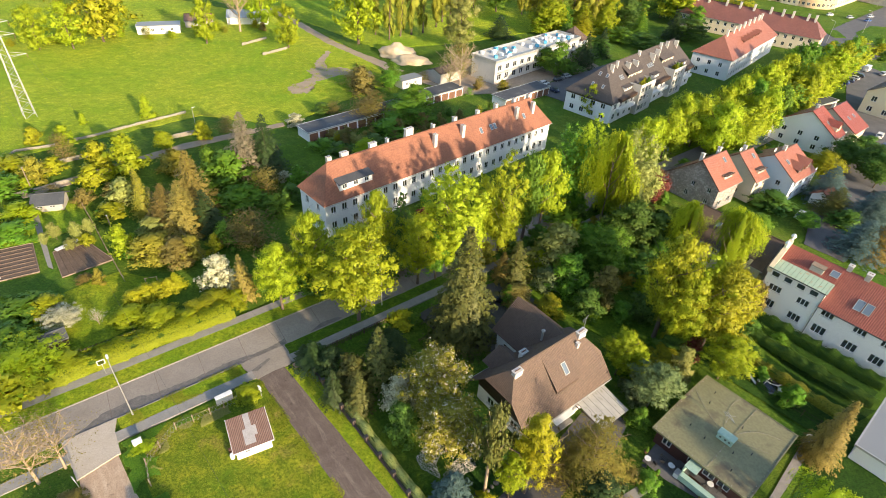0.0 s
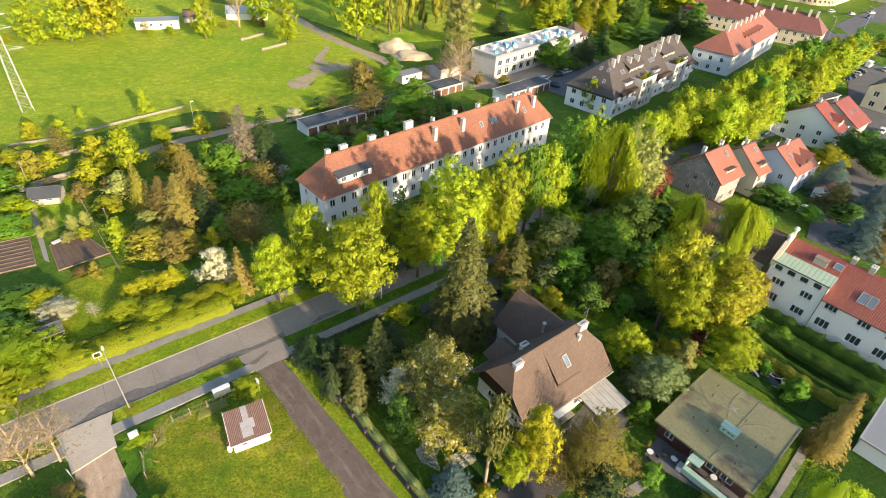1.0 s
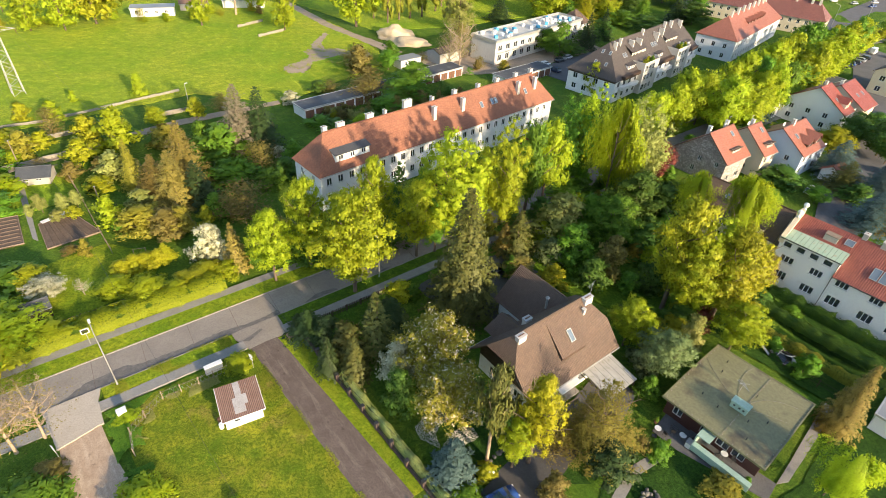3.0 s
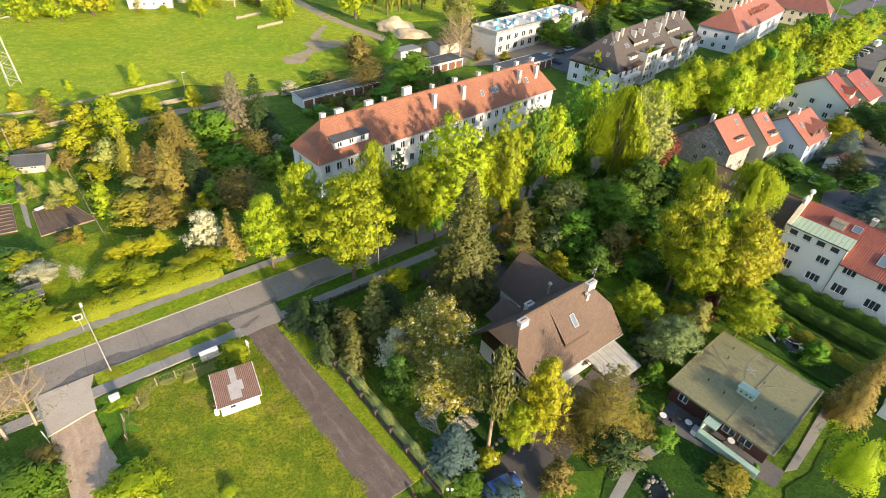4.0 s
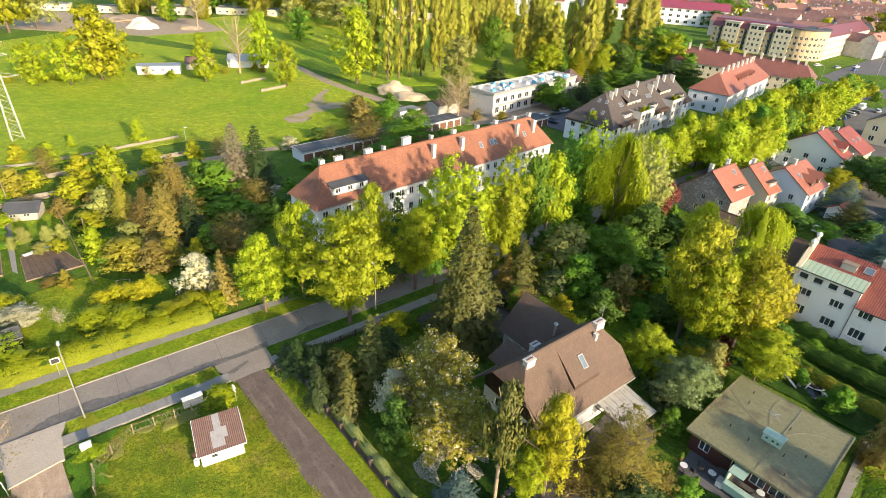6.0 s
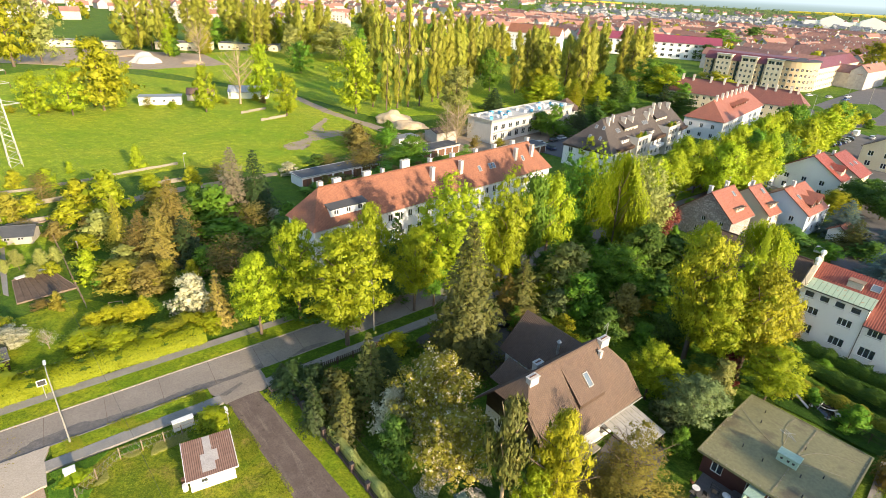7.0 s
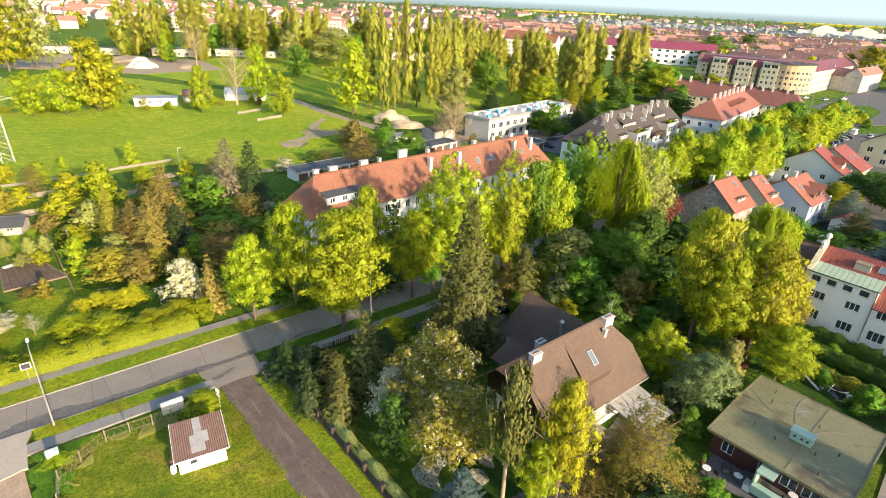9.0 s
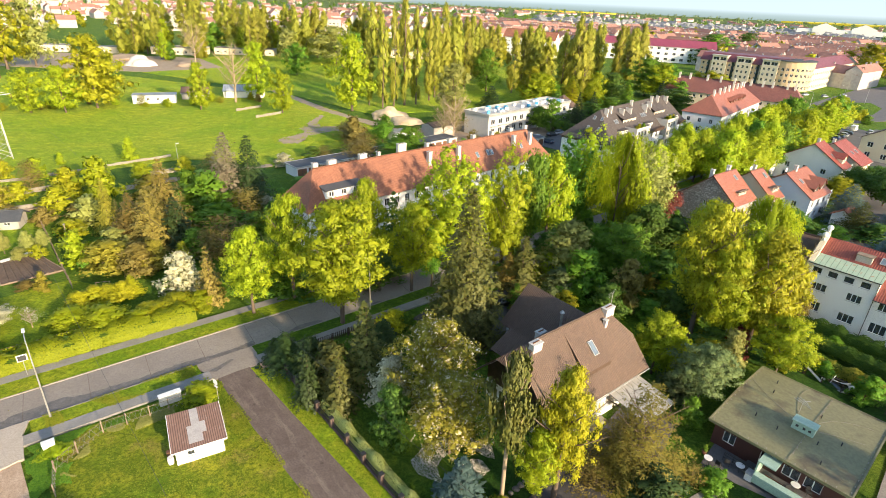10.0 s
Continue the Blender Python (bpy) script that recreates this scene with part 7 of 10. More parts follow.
plant("shrub_fine", "willow", -63.0, 96.2, 5.4, 3.5, "in the allotments")
plant("shrub", "gold", -57.7, 109.4, 5.6, 3.7, "in the allotments")
plant("broad", "lime", -64.4, 119.9, 5.2, 2.6, "in the allotments")
plant("shrub_fine", "green", -44.1, 104.5, 8.1, 5.2, "in the allotments")
plant("shrub_fine", "green", -39.2, 96.9, 4.6, 4.7, "in the allotments")
plant("shrub", "green", -49.0, 107.6, 7.4, 2.9, "in the allotments")
plant("thicket", "brown", -35.8, 103.3, 5.3, 4.5, "in the allotments")
plant("thicket", "brown", -32.7, 83.5, 7.5, 5.2, "in the allotments")
plant("thicket", "brown", -35.9, 83.6, 5.1, 3.4, "in the allotments")
plant("shrub_fine", "lime", -55.6, 79.7, 5.5, 2.4, "in the allotments")
plant("shrub_fine", "gold", -49.4, 78.2, 4.9, 4.0, "in the allotments")
plant("shrub_fine", "brown", -44.7, 77.6, 4.9, 3.6, "in the allotments")
plant("shrub_fine", "gold", -42.2, 78.0, 5.3, 2.1, "in the allotments")
plant("shrub_fine", "willow", -52.5, 85.0, 4.1, 2.4, "in the allotments")
plant("shrub_fine", "white", -34.7, 70.7, 7.0, 2.9, "in the allotments")
plant("spruce_small", "cone", -30.2, 68.8, 9.0, 1.7, "in the allotments")
plant("shrub_fine", "green", -31.8, 95.6, 3.6, 2.9, "in the allotments")
plant("shrub", "green", -38.1, 82.9, 5.1, 2.2, "in the allotments")
plant("shrub", "olive", -39.4, 81.1, 3.7, 1.6, "in the allotments")
plant("shrub", "olive", -63.7, 91.1, 2.8, 2.8, "in the allotments")
plant("shrub", "brown", -70.7, 95.0, 3.4, 2.0, "in the allotments")
plant("thicket", "brown", -85.1, 113.4, 6.2, 3.2, "in the allotments")
plant("shrub", "lime", -89.3, 121.3, 4.8, 2.1, "in the allotments")
plant("shrub", "olive", -96.1, 120.5, 4.2, 2.1, "in the allotments")
plant("shrub", "gold", -85.4, 103.4, 5.3, 2.8, "in the allotments")
plant("shrub", "olive", -83.5, 106.9, 3.9, 2.4, "in the allotments")
plant("shrub", "lime", -91.1, 133.0, 2.9, 1.1, "in the allotments")
plant("shrub", "lime", -77.1, 139.2, 5.7, 1.9, "in the allotments")
plant("shrub", "brown", -66.6, 98.4, 3.0, 2.0, "in the allotments")
plant("shrub", "olive", -63.3, 81.7, 2.1, 1.4, "in the allotments")
plant("shrub_fine", "green", -27.7, 70.8, 5.1, 2.1, "in the allotments")
plant("shrub_fine", "green", -21.0, 72.7, 5.9, 3.6, "in the allotments")
plant("shrub", "dark", -29.2, 99.1, 4.4, 2.5, "in the allotments")
plant("shrub", "green", -29.3, 106.9, 4.5, 2.4, "in the allotments")
plant("shrub", "white", -33.1, 108.6, 2.3, 1.5, "in the allotments")
plant("ball", "yellow", -47.4, 66.1, 2.7, 1.7, "in the allotments")
plant("ball", "yellow", -46.0, 67.3, 2.8, 1.6, "in the allotments")
plant("ball", "olive", -44.4, 68.3, 2.6, 1.6, "in the allotments")
plant("ball", "yellow", -43.0, 69.2, 2.8, 1.4, "in the allotments")
plant("spruce_small", "yellow", -42.5, 70.6, 3.2, 1.3, "in the allotments")
plant("shrub_fine", "olive", -34.2, 66.8, 2.4, 2.9, "in the allotments")
plant("shrub_fine", "lime", -31.1, 67.1, 2.8, 2.1, "in the allotments")
plant("shrub_fine", "olive", -36.7, 64.5, 2.2, 2.5, "in the allotments")
plant("shrub", "green", -37.6, 70.8, 2.6, 1.4, "in the allotments")
plant("shrub_fine", "olive", -59.6, 63.0, 3.3, 3.0, "in the allotments")
plant("shrub", "gold", -55.4, 70.6, 3.1, 1.0, "in the allotments")
plant("shrub", "brown", -58.4, 71.3, 1.2, 1.3, "in the allotments")
plant("broad", "willow", -69.4, 82.5, 3.8, 1.2, "in the allotments")
plant("broad", "willow", -65.5, 82.8, 4.0, 1.3, "in the allotments")
plant("broad", "willow", -70.1, 80.4, 2.9, 1.0, "in the allotments")
plant("broad", "willow", -64.9, 79.6, 2.6, 1.3, "in the allotments")
plant("broad", "willow", -64.4, 84.8, 3.5, 1.2, "in the allotments")
plant("thicket", "brown", -78.2, 97.4, 2.8, 2.2, "in the allotments")
plant("shrub", "olive", -58.1, 127.7, 4.6, 2.2, "in the allotments")
plant("thicket", "brown", -53.6, 132.5, 4.0, 3.1, "in the allotments")
plant("spruce", "cone", 52.8, 41.4, 12.0, 2.0, "round the bungalow")
plant("shrub_fine", "green", 54.4, 50.8, 4.1, 1.8, "round the bungalow")
plant("shrub", "green", 52.0, 55.5, 2.3, 1.3, "round the bungalow")
plant("weeping", "lime", 46.4, 32.4, 9.0, 3.0, "round the bungalow")
plant("shrub_fine", "gold", 34.6, 32.5, 1.9, 2.4, "round the bungalow")
plant("shrub_fine", "green", 28.6, 36.8, 2.5, 1.6, "round the bungalow")
plant("thicket", "brown", 26.7, 37.5, 2.6, 1.4, "round the bungalow")
plant("shrub", "dark", 55.7, 66.6, 2.6, 2.1, "round the bungalow")
plant("shrub", "green", 61.5, 66.0, 1.4, 1.3, "round the bungalow")
plant("bare", "brown", -44.6, 34.8, 11, 5.5, "on the street verge")
plant("bare", "brown", -42.6, 36.8, 9.5, 4.5, "on the street verge")
plant("shrub_fine", "lime", -46.5, 62.2, 2.4, 2.9, "in the allotments")
plant("shrub_fine", "lime", -41.6, 61.8, 3, 3.0, "in the allotments")
plant("shrub_fine", "lime", -37.3, 61.7, 2.6, 2.4, "in the allotments")
plant("bare", "petal", -50.7, 61.0, 3.2, 1.3, "in the allotments")
plant("broad", "white", -55.7, 60.5, 3.2, 3.0, "in the allotments")
plant("broad", "lime", 48.3, 245.1, 13.8, 8.1, "in the park")
plant("broad", "lime", -16.3, 121.4, 5, 3.7, "in the allotments")
plant("thicket", "brown", -18.2, 143.7, 6, 6.4, "in the allotments")
plant("broad", "green", -8.3, 143.7, 6, 6.3, "in the allotments")
plant("thicket", "brown", -24.1, 171.8, 5, 6.3, "in the allotments")
plant("shrub", "green", -62.9, 62.5, 3, 4.4, "in the allotments")
plant("broad", "lime", -55.7, 50.3, 4.5, 5.8, "in the allotments")
plant("shrub", "yellow", -55.2, 46.5, 4, 4.3, "in the allotments")
plant("shrub", "green", -60.7, 55.7, 3.4, 3.7, "in the allotments")
plant("shrub", "lime", -50.5, 52.4, 2.2, 3.0, "in the allotments")
plant("shrub", "lime", -80.2, 89.0, 3, 4.2, "in the allotments")
plant("shrub", "olive", -93.1, 107.7, 3, 4.8, "in the allotments")
plant("shrub", "dark", -18.3, 71.5, 3, 2.8, "in the allotments")
plant("shrub_fine", "dark", -11.4, 74.5, 4, 4.5, "in the allotments")
plant("shrub_fine", "dark", -6.6, 77.2, 4, 3.8, "in the allotments")
plant("shrub", "green", -88.6, 97.3, 4, 4.5, "in the allotments")
plant("shrub", "green", -77.2, 82.4, 3, 3.7, "in the allotments")
plant("broad", "green", -6.8, 151.2, 6, 6.4, "behind the tenement")
plant("thicket", "brown", -17.6, 145.3, 5.5, 6.5, "behind the tenement")
plant("thicket", "brown", -23.1, 170.7, 5, 5.9, "behind the tenement")
plant("broad", "green", -14.0, 169.3, 6, 3.5, "behind the tenement")
plant("weeping", "willow", -21.3, 129.3, 3.6, 4.3, "behind the tenement")
plant("shrub", "green", -26.9, 125.7, 2.4, 3.8, "behind the tenement")
plant("shrub", "white", -37.2, 138.6, 3.4, 2.3, "behind the tenement")
plant("shrub", "dark", -31.6, 147.8, 3, 2.7, "behind the tenement")
plant("thicket", "brown", 8.7, 188.2, 10, 6.3, "behind the tenement")
plant("thicket", "brown", -28.6, 149.0, 3, 3.4, "behind the tenement")
plant("shrub", "green", -11.3, 136.2, 4, 5.4, "behind the tenement")
plant("shrub", "green", -2.5, 145.0, 4, 4.5, "behind the tenement")
plant("thicket", "brown", -10.3, 143.4, 4.5, 5.4, "behind the tenement")
plant("shrub", "dark", -15.0, 128.1, 3, 4.5, "behind the tenement")
plant("shrub", "dark", -23.0, 123.7, 2.6, 3.7, "behind the tenement")
plant("broad", "green", 39.7, 194.7, 8, 5.2, "behind the tenement")
plant("shrub", "green", -17.4, 123.6, 2.4, 3.3, "behind the tenement")
plant("broad", "green", 46.5, 165.5, 6, 3.3, "behind the tenement")
plant("shrub", "dark", 48.8, 195.0, 4, 4.5, "behind the tenement")
plant("broad_far", "green", 57.3, 256.6, 9, 7.4, "beyond the meadow")
plant("spruce_small", "needle", 26.6, 236.9, 9, 4.5, "beyond the meadow")
plant("broad_far", "dark", 112.3, 248.9, 9, 9.0, "beyond the meadow")
plant("broad_far", "dark", 64.1, 218.5, 7, 6.5, "beyond the meadow")
plant("broad_far", "dark", 56.4, 208.1, 6, 5.7, "beyond the meadow")
plant("broad_far", "green", 78.9, 239.8, 6, 7.2, "beyond the meadow")
plant("broad_far", "dark", 86.5, 232.7, 6, 7.0, "beyond the meadow")
plant("shrub_fine", "lime", -23.9, 48.2, 1.9, 1.9, "on the empty lot")
plant("shrub_fine", "lime", -28.2, 29.2, 2.4, 3.0, "on the empty lot")
plant("shrub", "lime", -18.8, 29.5, 0.9, 0.9, "on the empty lot")
plant("shrub_fine", "green", -39.3, 28.9, 2.4, 3.8, "on the empty lot")
plant("shrub", "brown", -39.3, 32.2, 1.6, 1.8, "on the empty lot")
plant("shrub_fine", "lime", -34.7, 39.9, 0.8, 1.4, "on the empty lot")
plant("shrub_fine", "brown", 15.1, 31.0, 4.5, 1.8, "round the bungalow")
plant("shrub_fine", "blue", 9.5, 29.4, 2, 2.1, "round the bungalow")
plant("shrub", "green", 5.8, 30.8, 2, 1.9, "round the bungalow")
plant("shrub", "yellow", 8.1, 34.0, 1.6, 1.2, "round the bungalow")
plant("thicket", "brown", 17.1, 37.6, 2.4, 2.9, "round the bungalow")
plant("spruce", "blue", 93.8, 111.0, 9, 4.0, "along the side street")
plant("broad", "olive", 99.5, 122.4, 7, 5.0, "along the side street")
plant("spruce", "blue", 97.3, 100.2, 9, 4.9, "along the side street")
plant("spruce", "blue", 88.5, 89.5, 8, 4.2, "along the side street")
plant("spruce", "cone", 91.7, 88.7, 8, 3.9, "along the side street")
plant("broad", "dark", 112.1, 122.9, 9, 6.1, "along the side street")
plant("shrub_fine", "dark", 78.7, 106.2, 4, 4.3, "along the side street")
plant("spruce", "blue", 98.6, 155.6, 9, 5.8, "along the side street")
plant("spruce", "blue", 89.0, 144.1, 9, 5.0, "along the side street")
plant("broad", "dark", 73.5, 119.7, 7, 6.3, "along the side street")
plant("broad", "dark", 80.2, 121.9, 7, 5.4, "along the side street")
plant("broad", "dark", 64.4, 114.2, 6, 5.0, "along the side street")
plant("spruce", "needle", 113.8, 167.8, 8, 2.9, "along the side street")
plant("spruce", "needle", 114.9, 164.3, 7, 2.9, "along the side street")
plant("broad", "green", 151.2, 212.0, 7, 6.8, "along the side street")
plant("broad", "dark", 109.6, 129.7, 7, 5.4, "along the side street")
plant("spruce", "needle_sun", 92.1, 104.6, 7, 3.5, "along the side street")
plant("broad", "green", 82.1, 97.8, 4, 2.9, "along the side street")
plant("shrub", "green", 70.3, 96.2, 4, 3.2, "along the side street")
plant("shrub", "dark", 91.8, 99.1, 4, 3.6, "along the side street")
plant("broad", "dark", 111.2, 118.4, 9, 5.2, "along the side street")
plant("broad", "dark", 116.8, 133.9, 7, 5.2, "along the side street")
plant("poplar", "poplar", -196.2, 417.3, 29.1, 5.1, "in the park")
plant("poplar", "poplar", -166.9, 396.9, 32.0, 5.6, "in the park")
plant("poplar", "poplar", -164.9, 406.3, 33.4, 5.3, "in the park")
plant("poplar", "poplar", -156.2, 448.4, 32.0, 5.2, "in the park")
plant("poplar", "poplar", -118.8, 380.4, 29.6, 4.8, "in the park")
plant("poplar", "poplar", -120.7, 410.6, 29.6, 4.7, "in the park")
plant("poplar", "poplar", -99.2, 396.4, 30.8, 4.5, "in the park")
plant("poplar", "poplar", -89.8, 385.6, 28.8, 4.4, "in the park")
plant("poplar", "poplar", -85.6, 402.4, 29.2, 4.5, "in the park")
plant("poplar", "poplar", -79.8, 404.9, 32.2, 4.6, "in the park")
plant("poplar", "poplar", -54.0, 442.0, 32.8, 4.9, "in the park")
plant("poplar", "poplar", -43.2, 421.2, 34.3, 4.7, "in the park")
plant("poplar", "poplar", 3.0, 266.3, 29.5, 3.2, "in the park")
plant("poplar", "poplar", 6.3, 270.6, 36.0, 3.8, "in the park")
plant("poplar", "poplar", 12.8, 281.0, 32.0, 3.7, "in the park")
plant("poplar", "poplar", 19.6, 312.9, 31.0, 3.8, "in the park")
plant("poplar", "poplar", 27.3, 326.7, 29.0, 3.6, "in the park")
plant("poplar", "poplar", 36.1, 347.0, 26.0, 3.9, "in the park")
plant("poplar", "poplar", 41.1, 279.7, 26.7, 3.4, "in the park")
plant("poplar", "poplar", 50.3, 293.2, 28.4, 3.9, "in the park")
plant("poplar", "poplar", 56.8, 302.8, 29.2, 3.4, "in the park")
plant("poplar", "poplar", 62.0, 304.3, 23.8, 3.7, "in the park")
plant("poplar", "poplar", 63.2, 268.7, 27.1, 3.9, "in the park")
plant("poplar", "poplar", 67.0, 258.8, 34.3, 4.0, "in the park")
plant("poplar", "poplar", 72.4, 267.8, 30.8, 3.1, "in the park")
plant("poplar", "poplar", 104.2, 358.8, 28.3, 3.7, "in the park")
plant("poplar", "poplar", 111.2, 336.0, 29.2, 4.2, "in the park")
plant("poplar", "poplar", 109.8, 313.6, 28.7, 4.3, "in the park")
plant("poplar", "poplar", 123.2, 334.9, 31.3, 4.3, "in the park")
plant("broad_far", "green", 112.5, 289.5, 18.4, 12.5, "in the park")
plant("broad_far", "dark", 87.7, 266.8, 13.2, 8.9, "in the park")
plant("broad_far", "lime", 78.8, 264.7, 13.1, 5.3, "in the park")
plant("broad_far", "olive", 46.2, 249.6, 16.0, 7.0, "in the park")
plant("broad_far", "green", 130.0, 303.3, 14.8, 9.0, "in the park")
plant("spruce_small", "needle", 104.6, 249.0, 12.5, 4.0, "in the park")
plant("broad_far", "olive", 147.8, 281.3, 11.2, 11.4, "in the park")
plant("broad_far", "green", 121.3, 267.1, 10.7, 5.0, "in the park")
plant("broad_far", "dark", 227.4, 475.6, 13.5, 12.2, "in the park")
plant("broad_far", "green", 282.3, 570.9, 21.3, 20.0, "in the park")
plant("broad_far", "dark", 374.9, 679.0, 20.8, 21.1, "in the park")
plant("broad_far", "olive", 315.7, 402.9, 25.2, 16.1, "in the park")
plant("broad_far", "green", 364.3, 449.5, 23.7, 15.8, "in the park")
plant("poplar", "poplar", -193.0, 425.3, 27.1, 5.1, "in the park")
plant("poplar", "poplar", -161.9, 402.3, 30.7, 5.6, "in the park")
plant("poplar", "poplar", -161.9, 412.5, 33.3, 5.3, "in the park")
plant("poplar", "poplar", -152.1, 455.1, 30.9, 5.2, "in the park")
plant("poplar", "poplar", -116.1, 387.2, 28.1, 4.8, "in the park")
plant("poplar", "poplar", -117.3, 413.8, 29.5, 4.7, "in the park")
plant("poplar", "poplar", -95.3, 403.0, 30.8, 4.5, "in the park")
plant("poplar", "poplar", -85.2, 393.2, 26.4, 4.4, "in the park")
plant("poplar", "poplar", -80.7, 407.6, 29.5, 4.5, "in the park")
plant("poplar", "poplar", -74.7, 408.4, 28.1, 4.6, "in the park")
plant("poplar", "poplar", -50.8, 449.8, 30.3, 4.9, "in the park")
plant("poplar", "poplar", -38.8, 425.7, 32.1, 4.7, "in the park")
plant("poplar", "poplar", -0.1, 247.7, 33.5, 3.1, "in the park")
plant("poplar", "poplar", 2.4, 256.6, 32.6, 3.1, "in the park")
plant("poplar", "poplar", 7.2, 270.7, 25.4, 3.2, "in the park")
plant("poplar", "poplar", 11.4, 278.5, 31.1, 3.8, "in the park")
plant("poplar", "poplar", 17.7, 286.1, 28.0, 3.7, "in the park")
plant("poplar", "poplar", 23.0, 319.7, 30.9, 3.8, "in the park")
plant("poplar", "poplar", 29.9, 332.8, 24.9, 3.6, "in the park")
plant("poplar", "poplar", 40.8, 351.7, 26.0, 3.9, "in the park")
plant("poplar", "poplar", 46.5, 285.2, 27.2, 3.4, "in the park")
plant("poplar", "poplar", 53.7, 296.6, 27.0, 3.9, "in the park")
plant("poplar", "poplar", 59.4, 306.8, 26.8, 3.4, "in the park")
plant("poplar", "poplar", 66.3, 308.1, 20.4, 3.7, "in the park")
plant("poplar", "poplar", 68.3, 273.3, 27.5, 3.9, "in the park")
plant("poplar", "poplar", 72.2, 263.7, 31.8, 4.0, "in the park")
plant("poplar", "poplar", 76.5, 274.0, 29.3, 3.1, "in the park")
plant("poplar", "poplar", 108.4, 364.9, 28.6, 3.7, "in the park")
plant("poplar", "poplar", 115.2, 341.2, 28.4, 4.2, "in the park")
plant("poplar", "poplar", 113.0, 318.1, 29.2, 4.3, "in the park")
plant("poplar", "poplar", 127.3, 340.6, 26.7, 4.3, "in the park")

# trees round the meadow and the building site
plant("broad_far", "lime", -135.6, 189.6, 14.7, 6.1, "beyond the meadow")
plant("broad_far", "lime", -125.8, 192.6, 15.4, 6.4, "beyond the meadow")
plant("broad_far", "olive", -120.4, 202.4, 25.0, 11.5, "beyond the meadow")
plant("broad_far", "olive", -120.7, 210.6, 19.0, 7.6, "beyond the meadow")
plant("broad_far", "olive", -213.2, 289.7, 37.0, 13.3, "beyond the meadow")
plant("broad_far", "willow", -208.8, 304.7, 33.3, 13.2, "beyond the meadow")
plant("broad_far", "lime", -85.0, 207.1, 16.9, 4.6, "beyond the meadow")
plant("bare", "willow", -78.1, 225.0, 24.2, 4.0, "beyond the meadow")
plant("broad_far", "lime", -70.8, 231.5, 22.7, 6.9, "beyond the meadow")
plant("broad_far", "lime", -54.7, 206.6, 15.6, 5.0, "beyond the meadow")
plant("bare", "willow", -135.1, 329.7, 25.6, 7.0, "beyond the meadow")
plant("poplar", "poplar", -194.8, 365.5, 33.2, 5.3, "beyond the meadow")
plant("poplar", "poplar", -190.5, 374.0, 32.6, 3.9, "beyond the meadow")
plant("poplar", "poplar", -187.2, 382.5, 32.0, 4.0, "beyond the meadow")
plant("poplar", "poplar", -184.4, 390.9, 31.3, 4.1, "beyond the meadow")
plant("poplar", "poplar", -162.2, 451.9, 30.5, 6.1, "beyond the meadow")
plant("poplar", "poplar", -147.5, 469.5, 30.0, 6.3, "beyond the meadow")
plant("broad_far", "willow", -90.7, 365.6, 20.8, 7.8, "in the park")
plant("broad_far", "green", -73.2, 311.8, 16.4, 8.0, "in the park")
plant("broad_far", "willow", -61.3, 371.2, 22.5, 16.7, "in the park")
plant("broad_far", "lime", -30.1, 216.9, 27.9, 9.5, "in the park")
plant("broad_far", "willow", 9.2, 218.0, 19.3, 7.1, "in the park")
plant("bare", "willow", 8.1, 168.9, 17.2, 5.2, "in the park")
plant("bare", "willow", 5.0, 171.5, 13.6, 4.3, "in the park")
plant("broad_far", "lime", 46.1, 243.9, 9.8, 6.5, "in the park")
plant("broad_far", "lime", 77.2, 261.4, 8.4, 4.8, "in the park")
plant("broad_far", "lime", 115.8, 279.2, 17.3, 10.2, "in the park")
plant("broad_far", "olive", 153.9, 304.8, 12.0, 11.1, "in the park")
plant("poplar", "poplar", -18.7, 224.8, 32.5, 2.5, "in the park")
plant("poplar", "poplar", -14.6, 230.2, 34.2, 2.5, "in the park")
plant("poplar", "poplar", -10.3, 233.6, 39.2, 2.8, "in the park")
plant("poplar", "poplar", -5.6, 237.0, 34.7, 2.8, "in the park")
plant("poplar", "poplar", -24.8, 230.3, 26.7, 2.5, "in the park")
plant("broad_far", "green", 28.7, 282.2, 20.1, 7.3, "in the park")
plant("broad_far", "green", -13.7, 174.0, 7.3, 3.6, "in the park")
plant("shrub", "brown", -22.5, 165.1, 7.9, 4.2, "in the park")
plant("thicket", "brown", -17.4, 149.9, 6.7, 5.5, "in the park")
plant("broad_far", "green", -5.0, 149.4, 9.2, 5.2, "in the park")
plant("broad_far", "green", 43.4, 191.0, 11.7, 4.7, "in the park")
plant("spruce", "needle", 65.2, 217.6, 11.1, 3.1, "in the park")
plant("spruce", "needle", 55.3, 202.2, 12.9, 2.9, "in the park")
plant("broad_far", "lime", 47.0, 156.0, 9.6, 3.0, "in the park")

# pots and shrubs on the apartment terraces
plant("shrub", "olive", 62.8, 161.8, 1.1, 0.7, "on a roof terrace", 8.45)
plant("shrub", "green", 65.3, 163.4, 0.8, 0.8, "on a roof terrace", 8.45)
plant("shrub", "olive", 63.3, 161.6, 1.7, 0.6, "on a roof terrace", 8.45)
plant("shrub", "green", 66.0, 165.0, 1.4, 0.5, "on a roof terrace", 8.45)
plant("shrub", "olive", 64.6, 164.3, 1.3, 0.7, "on a roof terrace", 8.45)
plant("shrub", "green", 65.6, 163.7, 1.5, 0.7, "on a roof terrace", 8.45)
plant("shrub", "olive", 79.4, 178.2, 1.6, 0.6, "on a roof terrace", 8.45)
plant("shrub", "green", 80.6, 181.1, 1.4, 0.8, "on a roof terrace", 8.45)
plant("shrub", "olive", 79.1, 179.4, 1.2, 0.8, "on a roof terrace", 8.45)
